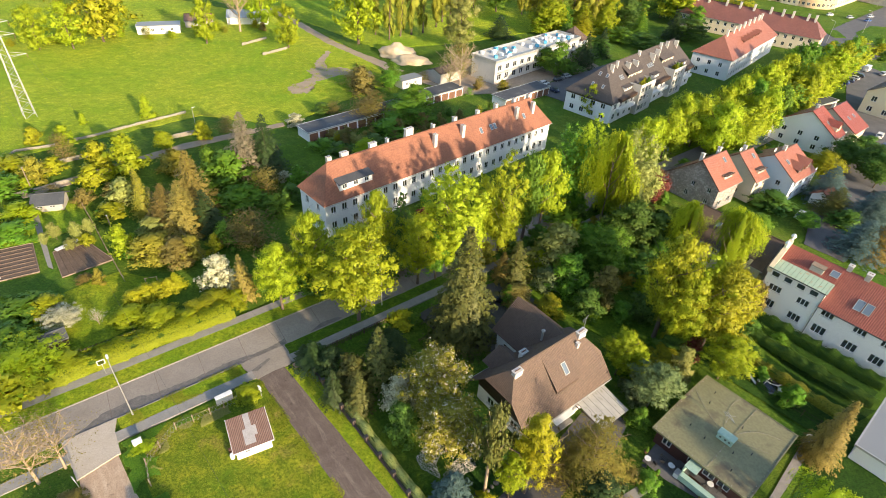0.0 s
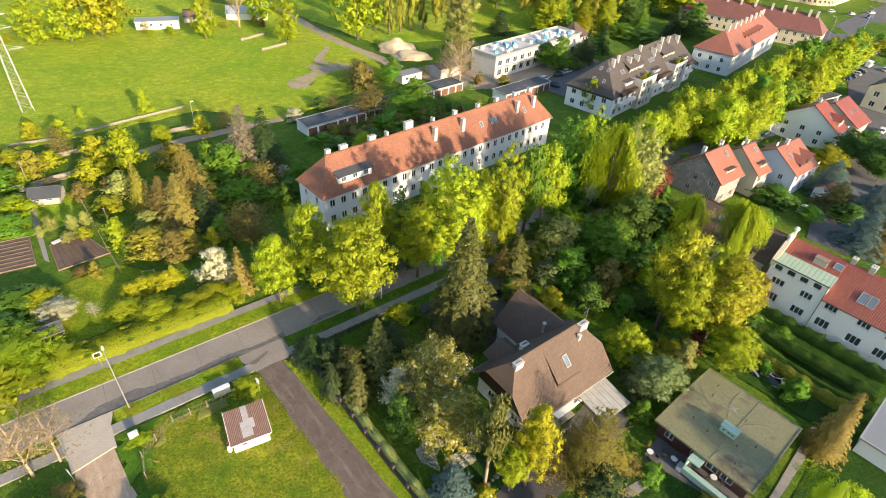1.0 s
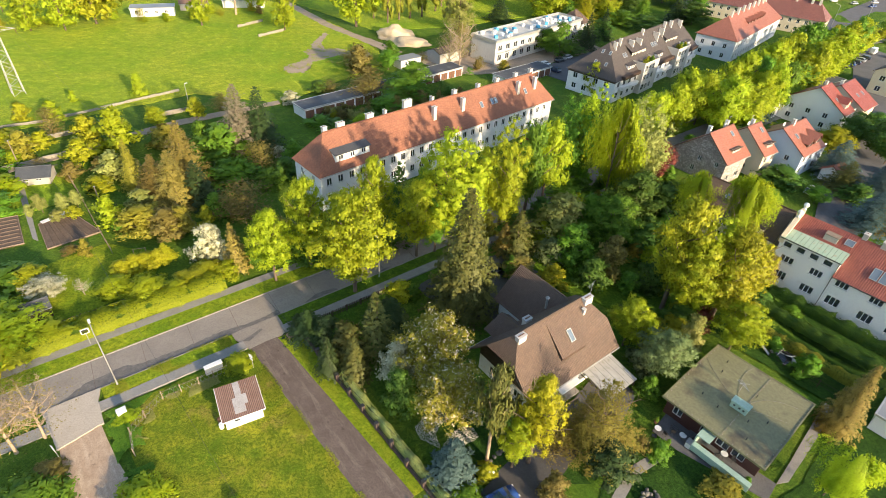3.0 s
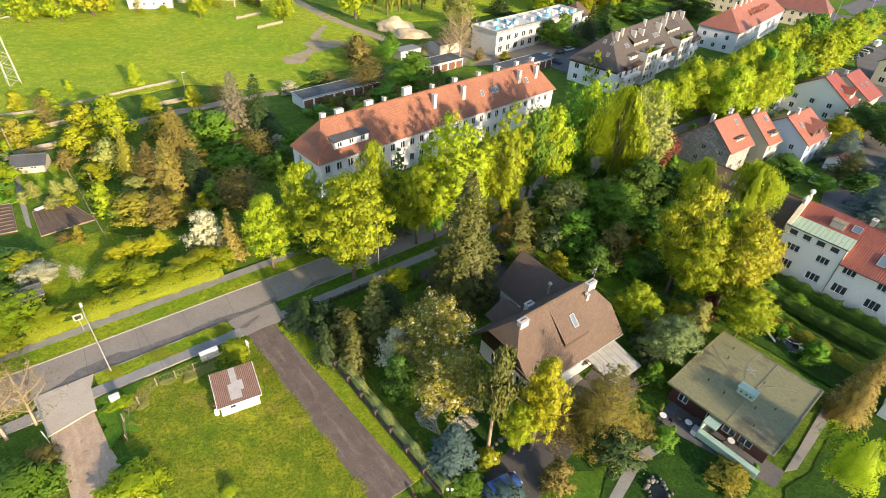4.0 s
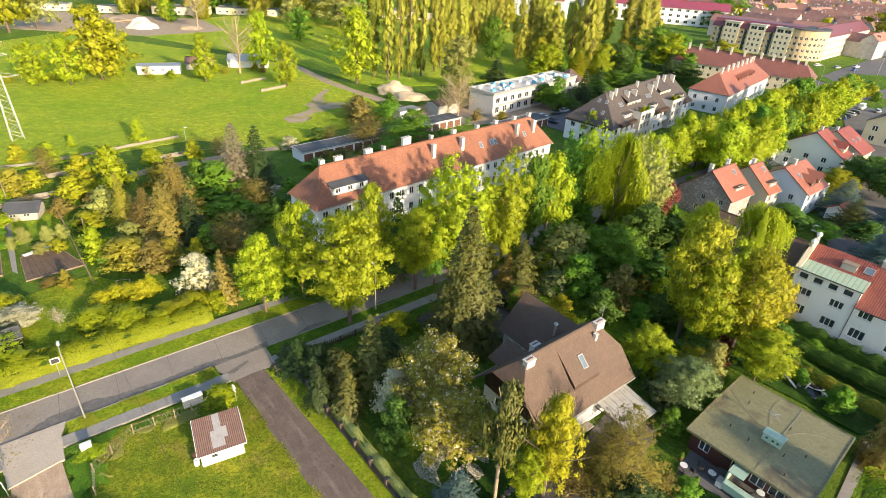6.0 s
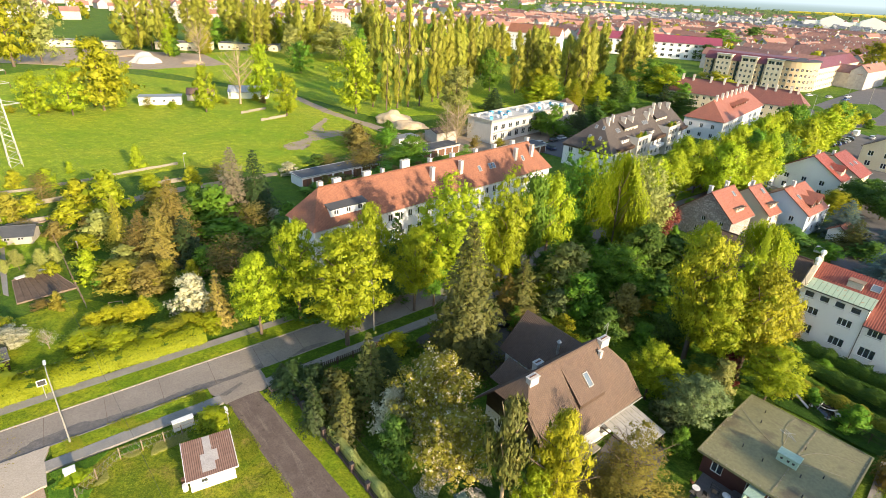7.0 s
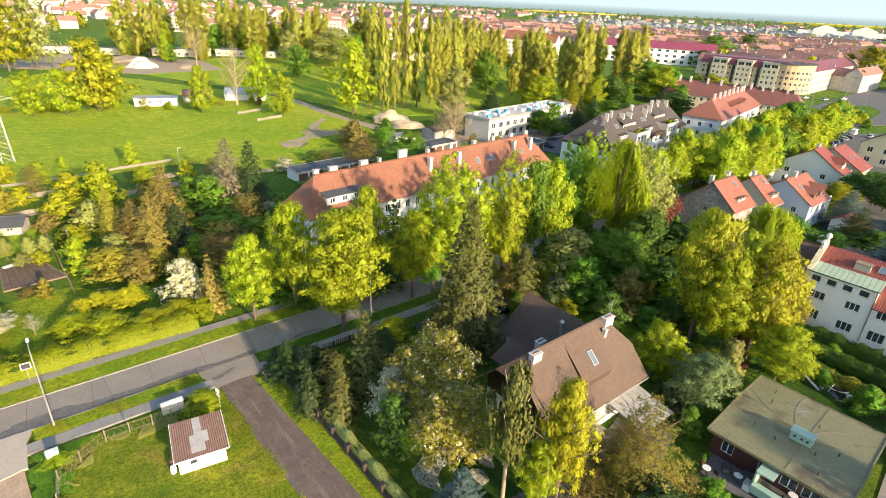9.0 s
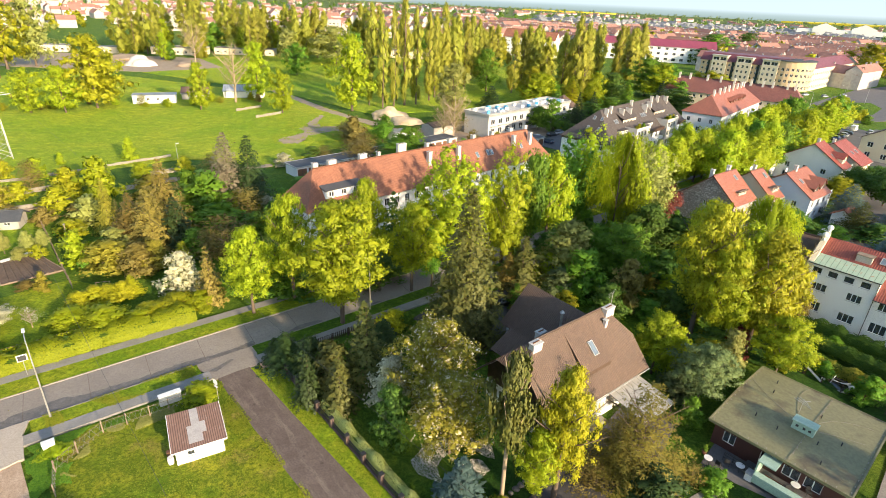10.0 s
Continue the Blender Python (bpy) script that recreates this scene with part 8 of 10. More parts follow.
plant("shrub", "green", 82.1, 181.2, 0.9, 0.6, "on a roof terrace", 8.45)
plant("shrub", "olive", 82.2, 182.0, 1.4, 0.6, "on a roof terrace", 8.45)
plant("shrub", "green", 80.0, 179.6, 1.1, 0.7, "on a roof terrace", 8.45)

# the two rows of street trees beyond the tenement
rng = random.Random(40)
for k in range(21):
    for v in (1.6, -6.8):
        u = (81 if v > 0 else 116) + k * 6.2 + rng.uniform(-1.6, 1.6)
        x, y = street(u, v + max(0, u - 150) * 0.16 + rng.uniform(-0.5, 0.5))
        h = rng.uniform(11.5, 13.5) if u < 108 else rng.uniform(13.5, 16.5)
        plant("plume" if rng.random() < (0.75 if u < 90 else 0.4) else "broad", "lime" if rng.random() < 0.85 else "green", round(x, 1), round(y, 1), round(h, 1), round(h * rng.uniform(0.27, 0.36), 1), "on the street verge")

# self-sown and planted growth between the single plants
scatter("in the allotments", [(-96, 98), (-62, 128), (-38, 130), (-24, 104), (-24, 76), (-40, 66), (-62, 84), (-76, 98)], 34, ["shrub", "shrub", "thicket", "shrub"], ["green", "olive", "lime", "gold", "lime", "green", "brown"], (0.9, 2.4), (0.4, 0.7), 11, [(-77, 92, 6), (-46, 104, 5)])
scatter("in the gardens", [(10, 80), (28, 98), (52, 112), (56, 96), (50, 78), (46, 66), (36, 74), (26, 84)], 44, ["broad", "shrub_fine", "shrub", "spruce_small"], ["green", "olive", "green", "dark", "lime", "gold"], (2.0, 5.5), (0.35, 0.55), 12)
scatter("before the tenement", [(-20, 82), (28, 126), (33, 122), (-14, 78)], 30, ["shrub", "shrub_fine", "broad"], ["green", "dark", "lime", "red"], (1.6, 4.0), (0.35, 0.6), 13)
scatter("behind the tenement", [(-44, 124), (-34, 108), (20, 152), (10, 160), (-20, 134)], 30, ["shrub", "thicket", "broad"], ["green", "dark", "olive", "brown"], (1.8, 4.5), (0.35, 0.6), 14, [(-32, 116, 9)])
scatter("round the brown-roofed house", [(-16, 55), (-4, 62), (3, 54), (-6, 48)], 14, ["spruce_small", "shrub_fine", "spruce_small"], ["needle", "dark", "needle"], (1.6, 4.0), (0.3, 0.5), 15, [(2, 47, 4)])
scatter("between the gardens", [(27, 60), (42, 56), (56, 50), (56, 66), (44, 76), (36, 72)], 24, ["shrub", "shrub_fine", "broad"], ["dark", "green", "olive"], (1.4, 4.0), (0.35, 0.6), 16, [(52, 55, 5), (34, 66, 5)])
scatter("along the side street", [(60, 96), (78, 104), (92, 118), (104, 130), (96, 138), (60, 120), (56, 104)], 22, ["shrub", "broad", "spruce_small"], ["dark", "green", "olive"], (1.5, 4.5), (0.3, 0.5), 17, [(66, 110, 11), (77, 114, 9), (88, 118, 10), (104, 140, 12)])
scatter("along the street", [(60, 128), (96, 160), (120, 182), (104, 186), (60, 146), (44, 134)], 14, ["shrub", "plume"], ["lime", "green", "lime"], (3.0, 8.0), (0.3, 0.45), 18)
scatter("along the street", [(100, 150), (112, 170), (140, 200), (152, 214), (142, 216), (118, 190), (92, 158)], 12, ["plume", "shrub"], ["lime", "green", "lime"], (3.0, 8.0), (0.3, 0.45), 19)
scatter("beyond the meadow", [(-150, 190), (-100, 208), (-66, 228), (-70, 238), (-104, 222), (-150, 206)], 26, ["shrub", "thicket", "broad_far"], ["olive", "brown", "lime", "gold"], (1.5, 4.0), (0.4, 0.8), 20)
scatter("on the building site", [(-16, 178), (0, 160), (30, 172), (64, 210), (40, 214), (10, 200)], 18, ["shrub", "thicket"], ["olive", "green", "brown"], (1.2, 3.5), (0.4, 0.7), 21, [(36, 192, 12), (26, 186, 10)])
scatter("in the park", [(40, 230), (100, 250), (120, 300), (60, 300)], 24, ["broad_far", "spruce_small"], ["green", "dark", "lime", "olive"], (6, 13), (0.3, 0.42), 22)
scatter("beside the junction", [(150, 215), (196, 236), (206, 256), (180, 254), (158, 230)], 24, ["shrub", "broad_far"], ["green", "dark", "olive"], (1.5, 4.5), (0.5, 0.8), 23)
scatter("in the park", [(-190, 330), (-60, 400), (60, 420), (100, 360), (140, 430), (40, 480), (-120, 470), (-230, 420)], 46, ["broad_far", "poplar_far", "poplar_far"], ["olive", "poplar", "green", "lime"], (10, 22), (0.2, 0.3), 24)

# hedges and thick growth
hedge("hedge", "sunlit yellow-green overgrown hedge along the footway", [street(-45, 6.2), street(-32, 6.4), street(-18, 6.6), street(-6, 6.2)], 4.0, 1.8, "lime", 0.085, 1500)
hedge("hedge", "clipped pale green hedge behind a wire fence", [(-10.0, 47.0), (3.6, 30.2)], 0.9, 1.2, "pale", 0.05, 1400)
hedge("hedge", "dark clipped hedge below the row house", [(60.2, 71.0), (66.6, 63.4), (73, 55.8)], 1.6, 2.0, "dark", 0.08, 900, -2.6)
hedge("hedge", "dark hedge across the row house garden", [(55.5, 66.5), (62, 58.5), (68, 51.5)], 1.9, 1.5, "dark", 0.08, 900, -1.6)
hedge("hedge", "yellow-green clipped hedge between gardens", [(50.5, 61.0), (54, 56.4), (60.5, 48.5)], 1.3, 1.6, "gold", 0.075, 900, -0.5)


# ---- far town and countryside ----
def far_houses(name, label, count, zone, size, height, wall_mat, roof_mat, seed, turn=0.65):
    """Many small gabled houses, too far to pick apart."""
    rng = random.Random(seed)
    bm = bmesh.new()
    for i in range(count):
        a, d = rng.uniform(*zone[:2]), math.sqrt(rng.uniform(zone[2] ** 2, zone[3] ** 2))
        x, y = d * math.sin(math.radians(a)), d * math.cos(math.radians(a))
        L, W, H = rng.uniform(*size), rng.uniform(8, 12), rng.uniform(*height)
        R = H + W * 0.4
        m = Matrix.Translation((x, y, 0)) @ Matrix.Rotation(turn + rng.choice((0, 1.57)) + rng.uniform(-0.15, 0.15), 4, "Z")
        v = [bm.verts.new(m @ Vector(p)) for p in ((0, 0, 0), (L, 0, 0), (L, W, 0), (0, W, 0), (0, 0, H), (L, 0, H), (L, W, H), (0, W, H), (0, W / 2, R), (L, W / 2, R))]
        for k in ((0, 1, 5, 4), (2, 3, 7, 6), (1, 2, 6, 9, 5), (3, 0, 4, 8, 7)):
            bm.faces.new([v[q] for q in k]).material_index = 0
        w = [bm.verts.new(m @ Vector(p)) for p in ((-0.5, -0.6, H - 0.2), (L + 0.5, -0.6, H - 0.2), (L + 0.5, W + 0.6, H - 0.2), (-0.5, W + 0.6, H - 0.2), (-0.5, W / 2, R + 0.2), (L + 0.5, W / 2, R + 0.2))]
        for k in ((0, 1, 5, 4), (2, 3, 4, 5)):
            bm.faces.new([w[q] for q in k]).material_index = 1
        for q in range(rng.randint(1, 3)):
            cx = rng.uniform(1, L - 1)
            c = [bm.verts.new(m @ Vector((cx + i * 0.9, W / 2 - 0.4 + j * 0.9, z))) for z in (R - 1, R + 1.4) for i, j in ((0, 0), (1, 0), (1, 1), (0, 1))]
            for k in ((4, 5, 6, 7), (0, 1, 5, 4), (1, 2, 6, 5), (2, 3, 7, 6), (3, 0, 4, 7)):
                bm.faces.new([c[i] for i in k]).material_index = 0
    ob = solid(name, bm, wall_mat, label, "houses", None, "", "stuff")
    ob.data.materials.append(roof_mat)
    return ob


def far_trees(name, label, count, zone, h, leaf, seed, leaves=46):
    """Woods and town trees too far to pick apart: loose heaps of leaf sprays."""
    rng = np.random.default_rng(seed)
    a = np.radians(rng.uniform(zone[0], zone[1], count))
    d = np.sqrt(rng.uniform(zone[2] ** 2, zone[3] ** 2, count))
    hh = rng.uniform(*h, count)
    P, N = [], []
    for x, y, k in zip(d * np.sin(a), d * np.cos(a), hh):
        q = rng.normal(0, 1, (leaves, 3))
        q /= np.linalg.norm(q, axis=1, keepdims=True)
        P.append(q * np.array([k * 0.42, k * 0.42, k * 0.5]) * rng.uniform(0.6, 1.0, (leaves, 1)) + np.array([x, y, k * 0.52]))
        N.append(q)
    me = leaf_mesh(name, np.concatenate(P), np.concatenate(N), float(np.mean(h)) * 0.16, rng, round_=0.0)
    me.materials[0] = LEAF[leaf]
    return solid(name, me, None, label, "trees", None, "", "stuff")


E_FAR = surface("town_render", (0.42, 0.39, 0.36), (0.52, 0.49, 0.46), 0.05, 0.5, 0.85, 0, 0.1, 0.01, None, 1, 1, "World")
R_FAR = surface("town_red_roofs", (0.27, 0.135, 0.105), (0.36, 0.19, 0.15), 0.03, 0.4, 0.8, 0, 0.1, 0.01, None, 1, 1, "World")
G_FAR = surface("town_grey_roofs", (0.16, 0.17, 0.19), (0.28, 0.29, 0.31), 0.03, 0.4, 0.7, 0, 0.1, 0.01, None, 1, 1, "World")
far_houses("town_houses", "far red-roofed town houses", 330, (4, 40, 620, 1150), (18, 42), (6, 10), E_FAR, R_FAR, 31)
far_houses("town_houses_west", "far mixed houses beyond the poplars", 420, (-40, 6, 620, 1500), (10, 26), (5, 12), E_FAR, R_FAR, 32)
far_houses("new_estate", "far white estate with grey roofs", 330, (10, 40, 1150, 1900), (10, 26), (5, 8), E_FAR, G_FAR, 33)
far_houses("east_houses", "far red-roofed houses beyond the junction", 48, (30, 44, 430, 760), (24, 50), (7, 11), E_FAR, R_FAR, 34)
far_houses("outer_houses", "scattered far houses near the horizon", 220, (-42, 42, 1900, 2900), (14, 40), (5, 9), E_FAR, R_FAR, 35)
far_trees("town_trees", "far town trees between houses", 700, (-42, 42, 520, 1300), (6, 14), "olive", 36)
far_trees("estate_trees", "far young trees", 600, (-42, 42, 1200, 2300), (6, 14), "green", 37, 30)
far_trees("woods", "far dark woods near the horizon", 520, (-44, 44, 2300, 4400), (12, 20), "grey", 38, 24)
M_RAPE = surface("rape_in_flower", (0.70, 0.55, 0.03), (0.78, 0.63, 0.04), 0.01, 0.2, 0.9, 0, 0.1, 0.02, None, 1, 1, "World")
sheet("rape_field", [(2100, 3500), (2600, 3000), (3600, 3600), (3000, 4200)], M_RAPE, "yellow rape field in flower near the horizon", "field", 9.0, 12.0)
sheet("rape_field", [(560, 3700), (900, 3500), (1150, 3650), (800, 3900)], M_RAPE, "pale yellow strip of rape near the horizon", "field", 6.0, 9.0)
far_field = grass("far_fields", (0.11, 0.20, 0.03), (0.24, 0.26, 0.09), (0.30, 0.24, 0.13), 0.004, 0.66)
sheet("fields", [(-3900, 1900), (3900, 1900), (4100, 4600), (-4100, 4600)], far_field, "patchwork of far fields", "field", 0.3, 1.0)


# ---- the sky's pale haze behind everything ----
def backdrop():
    m, n, l, b = nodes_of("hazy_sky")
    pos = n.new("ShaderNodeSeparateXYZ")
    l.new(n.new("ShaderNodeNewGeometry").outputs["Position"], pos.inputs[0])
    k = n.new("ShaderNodeMapRange")
    l.new(pos.outputs[2], k.inputs[0])
    k.inputs[2].default_value = 420.0
    c = ramp(n, l, k.outputs[0], [(0.0, (0.25, 0.33, 0.31)), (0.08, (0.34, 0.43, 0.44)), (0.14, (0.50, 0.60, 0.64)), (1.0, (0.48, 0.63, 0.76))])
    e = n.new("ShaderNodeEmission")
    l.new(c, e.inputs[0])
    e.inputs[1].default_value = 0.72
    l.new(e.outputs[0], n["Material Output"].inputs[0])
    bm = bmesh.new()
    R = 4750
    lo, hi = [], []
    for i in range(41):
        a = math.radians(-75 + i * 150 / 40)
        lo.append(bm.verts.new((R * math.sin(a), R * math.cos(a), -30)))
        hi.append(bm.verts.new((R * math.sin(a), R * math.cos(a), 700)))
    for i in range(40):
        bm.faces.new((lo[i], hi[i], hi[i + 1], lo[i + 1]))
    solid("backdrop", bm, m, "pale hazy sky above the far horizon", "sky", None, "", "structure")


backdrop()


# ---- street furniture, walls, fences ----
def bar(bm, a, b, r, sides=6, r2=None):
    return tube(bm, [a, b], [r, r if r2 is None else r2], sides)


def street_lamp(x, y, h, reach, deg, label, arms=1, group="street lamps"):
    t = thing("street_lamp", label, "street lamp", at(x, y, deg), group)
    bm = bmesh.new()
    tube(bm, [(0, 0, 0), (0, 0, h * 0.5), (0, 0, h)], [0.09, 0.07, 0.05], 8)
    part("pole", bm, M_STEEL, t)
    bm = bmesh.new()
    tube(bm, [(0, 0, 0), (0, 0, 0.5)], [0.12, 0.11], 8)
    part("pole_base", bm, M_STEEL, t)
    for k in range(arms):
        s = 1 if k == 0 else -1
        bm = bmesh.new()
        tube(bm, [(0, 0, h - 0.05), (s * reach * 0.4, 0, h + 0.32), (s * reach, 0, h + 0.42)], [0.05, 0.045, 0.04], 6)
        arm = part("arm", bm, M_STEEL, t)
        part("lamp_head", boxed(s * reach - 0.35, s * reach + 0.4, -0.14, 0.14, h + 0.33, h + 0.47, 0.04), M_WHITE, arm)
    return t


SDEG = math.degrees(S_A)
street_lamp(-38.1, 44.6, 9.6, 1.5, SDEG + 90, "tall grey street lamp on the verge")
street_lamp(-7.2, 67.9, 7.6, 0.8, SDEG + 90, "slim grey street lamp among the trees")
for x, y, h, deg, n in ((180.9, 258.7, 9, 130, 1), (211.7, 280.2, 10, 130, 1), (234.5, 293.5, 14, 40, 2), (265.4, 350.2, 12, 130, 1), (227.4, 331, 9, 130, 1), (315.7, 402.9, 11, 130, 1)):
    street_lamp(x, y, h, 1.6, deg, "tall white street lamp at the junction", n, "junction lamps")
street_lamp(-61, 131, 6.5, 0.4, 40, "plain post lamp beside a field wall", 1, "field lamps")


def road_mirror(x, y):
    t = thing("road_mirror", "framed road mirror on a steel post", "road mirror", at(x, y, SDEG - 90))
    bm = bmesh.new()
    bar(bm, (0, 0, 0), (0, 0, 2.9), 0.04, 8)
    part("post", bm, M_STEEL, t)
    fr = part("frame", boxed(0.05, 0.12, -0.5, 0.5, 2.1, 2.95, 0.03), M_WHITE, t)
    part("mirror", boxed(0.12, 0.13, -0.4, 0.4, 2.2, 2.85), plain("mirror_face", (0.5, 0.52, 0.5), 0.08, 1.0), fr)


road_mirror(-44.9, 51.3)


def disc_sign(x, y, h, deg, mat, label):
    t = thing("road_sign", label, "road sign", at(x, y, deg), "road signs")
    bm = bmesh.new()
    bar(bm, (0, 0, 0), (0, 0, h), 0.035, 8)
    part("post", bm, M_STEEL, t)
    bm = bmesh.new()
    tube(bm, [(0.05, 0, h - 0.25), (0.07, 0, h - 0.25)], [0.36, 0.36], 20)
    part("disc", bm, mat, t)
    part("plate", boxed(0.05, 0.07, -0.3, 0.3, h - 0.95, h - 0.68), mat, t)


disc_sign(-22.0, 48.1, 2.6, SDEG + 200, M_WHITE, "round white road sign on a post beside the lane")
disc_sign(-39.6, 34.3, 2.4, SDEG + 200, M_WHITE, "white sign on a post beside the drive")


def cabinet(name, label, x, y, deg, l, w, h, mat):
    t = thing(name, label, "utility box", at(x, y, deg), "utility boxes")
    part("body", boxed(-l / 2, l / 2, -w / 2, w / 2, 0.1, h, 0.02), mat, t)
    part("lid", boxed(-l / 2 - 0.05, l / 2 + 0.05, -w / 2 - 0.05, w / 2 + 0.05, h, h + 0.07, 0.02), M_WHITE, t)
    part("plinth", boxed(-l / 2 - 0.03, l / 2 + 0.03, -w / 2 - 0.03, w / 2 + 0.03, -0.1, 0.1), M_CONCRETE, t)
    for k in range(max(1, int(l / 0.9))):
        x0 = -l / 2 + 0.06 + k * 0.9
        part("door", boxed(x0, min(x0 + 0.8, l / 2 - 0.05), -w / 2 - 0.015, -w / 2, 0.18, h - 0.08, 0.005), mat, t)


cabinet("utility_box", "small white utility box in the weeds", -35.3, 40.1, SDEG, 1.0, 0.6, 1.1, M_WHITE)
cabinet("utility_box", "long grey utility cabinet beside the footway", -26.9, 47.4, SDEG, 2.2, 0.6, 1.2, M_CONCRETE)


def fence(name, label, pts, h, post_mat, wire=True, step=2.4, rails=2, slats=False, base=0.0):
    """A fence along a line: each post, its rails, and wire strands or slats."""
    t = thing(name, label, "fence", None, "fences")
    post = mesh_of("post", boxed(-0.05, 0.05, -0.05, 0.05, -0.2, h + 0.08), post_mat)
    slat = mesh_of("slat", boxed(-0.05, 0.05, -0.012, 0.012, 0.1, h), post_mat)
    for (x0, y0), (x1, y1) in zip(pts, pts[1:]):
        a, b = Vector((x0, y0, base)), Vector((x1, y1, base))
        L = (b - a).length
        n = max(1, round(L / step))
        ang = math.degrees(math.atan2(y1 - y0, x1 - x0))
        for i in range(n):
            p = a.lerp(b, i / n)
            part("post", post, None, t, "", pose(p.x, p.y, base, 0, 0, ang))
        for r in range(rails):
            z = h * (0.3 + 0.62 * r / max(1, rails - 1))
            bm = bmesh.new()
            bar(bm, a + Vector((0, 0, z)), b + Vector((0, 0, z)), 0.022, 4)
            part("rail", bm, post_mat, t)
        if slats:
            for i in range(min(280, int(L / 0.3))):
                p = a.lerp(b, (i + 0.5) * 0.3 / L)
                part("slat", slat, None, t, "", pose(p.x, p.y, base, 0, 0, ang))
        elif wire:
            bm = bmesh.new()
            k = int(L / 0.5)
            for i in range(k):
                p, q = a.lerp(b, i / k), a.lerp(b, (i + 1) / k)
                bar(bm, p + Vector((0, 0, 0.1)), q + Vector((0, 0, h)), 0.008, 3)
                bar(bm, p + Vector((0, 0, h)), q + Vector((0, 0, 0.1)), 0.008, 3)
            part("wire_mesh", bm, M_STEEL, t)
    return t


def pillar_fence(pts, step=2.9):
    """Brick pillars on a low plinth with pairs of rails that sag between them."""
    t = thing("pillar_fence", "dark iron rail fence between brown brick pillars", "fence", None, "fences")
    pil, cap = mesh_of("pillar", boxed(-0.2, 0.2, -0.2, 0.2, -0.2, 1.25, 0.015), M_PILLAR), mesh_of("cap", boxed(-0.25, 0.25, -0.25, 0.25, 1.25, 1.33, 0.015), M_DARKMETAL)
    for (x0, y0), (x1, y1) in zip(pts, pts[1:]):
        a, b = Vector((x0, y0, 0)), Vector((x1, y1, 0))
        L, ang = (b - a).length, math.degrees(math.atan2(y1 - y0, x1 - x0))
        n = max(1, round(L / step))
        part("plinth", boxed(0, L, -0.12, 0.12, -0.2, 0.32, 0.01), M_PILLAR, t, "", pose(x0, y0, 0, 0, 0, ang))
        for i in range(n):
            p, q = a.lerp(b, i / n), a.lerp(b, (i + 1) / n)
            k = part("pillar", pil, None, t, "", pose(p.x, p.y, 0, 0, 0, ang))
            part("cap", cap, None, k)
            for z in (0.55, 0.8, 1.08):
                bm = bmesh.new()
                tube(bm, [p.lerp(q, f / 6) + Vector((0, 0, z - 0.16 * 4 * (f / 6) * (1 - f / 6) * (z > 1))) for f in range(7)], [0.035] * 7, 4)
                part("rail", bm, M_DARKMETAL, t)
            bm = bmesh.new()
            for j in range(1, 12):
                c = p.lerp(q, j / 12)
                bar(bm, c + Vector((0, 0, 0.3)), c + Vector((0, 0, 0.95)), 0.012, 3)
            part("picket_panel", bm, M_DARKMETAL, t)


M_PILLAR = surface("brown_brick", (0.085, 0.055, 0.05), (0.13, 0.085, 0.075), 3.0, 9.0, 0.85)
pillar_fence([(-17.2, 54.9), (-10.7, 46.5), (3.0, 29.7)])
box_t = thing("timber_box", "weathered timber box at the corner of the verge", "planter", at(*street(-2.2, -10.6), math.degrees(S_A)))
for k in range(4):
    part("board", boxed(-0.7, 0.7, -0.5 + k * 0.26, -0.26 + k * 0.26, 0.42, 0.47, 0.008), M_WOOD, box_t)
for sx in (-0.68, 0.62):
    for sy in (-0.48, 0.46):
        part("post", boxed(sx, sx + 0.08, sy, sy + 0.08, -0.1, 0.42), M_WOOD, box_t)
fence("fence", "bent wire fence with pale posts round the empty lot", [(-31.5, 34.8), (-33.1, 37.4), (-32.5, 39.8), (-31.6, 42.6), (-28.0, 45.0), (-25.0, 47.2)], 1.5, M_WOOD, True, 2.2, 2)
fence("fence", "weathered wooden allotment fence", [(-74, 97.8), (-66, 88.5), (-59.2, 80.2), (-51.4, 71.0)], 1.4, M_WOOD, False, 2.2, 2, True)
fence("fence", "wire fence on posts behind the hedge", [street(-45, 8.6), street(-25, 8.8), street(-4, 8.4)], 1.4, M_RUST, True, 2.5, 2)
fence("fence", "wooden fence round the house forecourt", [street(2, -10.2), street(14, -10.2)], 1.2, M_DARKWOOD, False, 2.2, 2, True)
fence("fence", "metal fence along the footway", [street(26, -10.2), street(48, -10.3)], 1.4, M_DARKMETAL, True, 2.4, 2)
fence("fence", "wooden fence between back gardens", [(44, 62), (52, 52), (58, 45)], 1.2, M_DARKWOOD, False, 2.2, 2, False, -0.3)


def field_wall(label, pts, h=0.75):
    """A broken concrete wall of separate panels."""
    t = thing("field_wall", label, "wall", None, "field walls")
    rng = random.Random(len(pts))
    for (x0, y0), (x1, y1) in zip(pts, pts[1:]):
        a, b = Vector((x0, y0)), Vector((x1, y1))
        L, ang = (b - a).length, math.degrees(math.atan2(y1 - y0, x1 - x0))
        n = max(1, round(L / 2.0))
        for i in range(n):
            p = a.lerp(b, i / n)
            hh = h * rng.uniform(0.8, 1.05)
            part("panel", boxed(0.02, L / n - 0.02, -0.14, 0.14, -0.2, hh, 0.03), M_OLDWALL, t, "", pose(p.x, p.y, 0, 0, rng.uniform(-1, 1), ang))


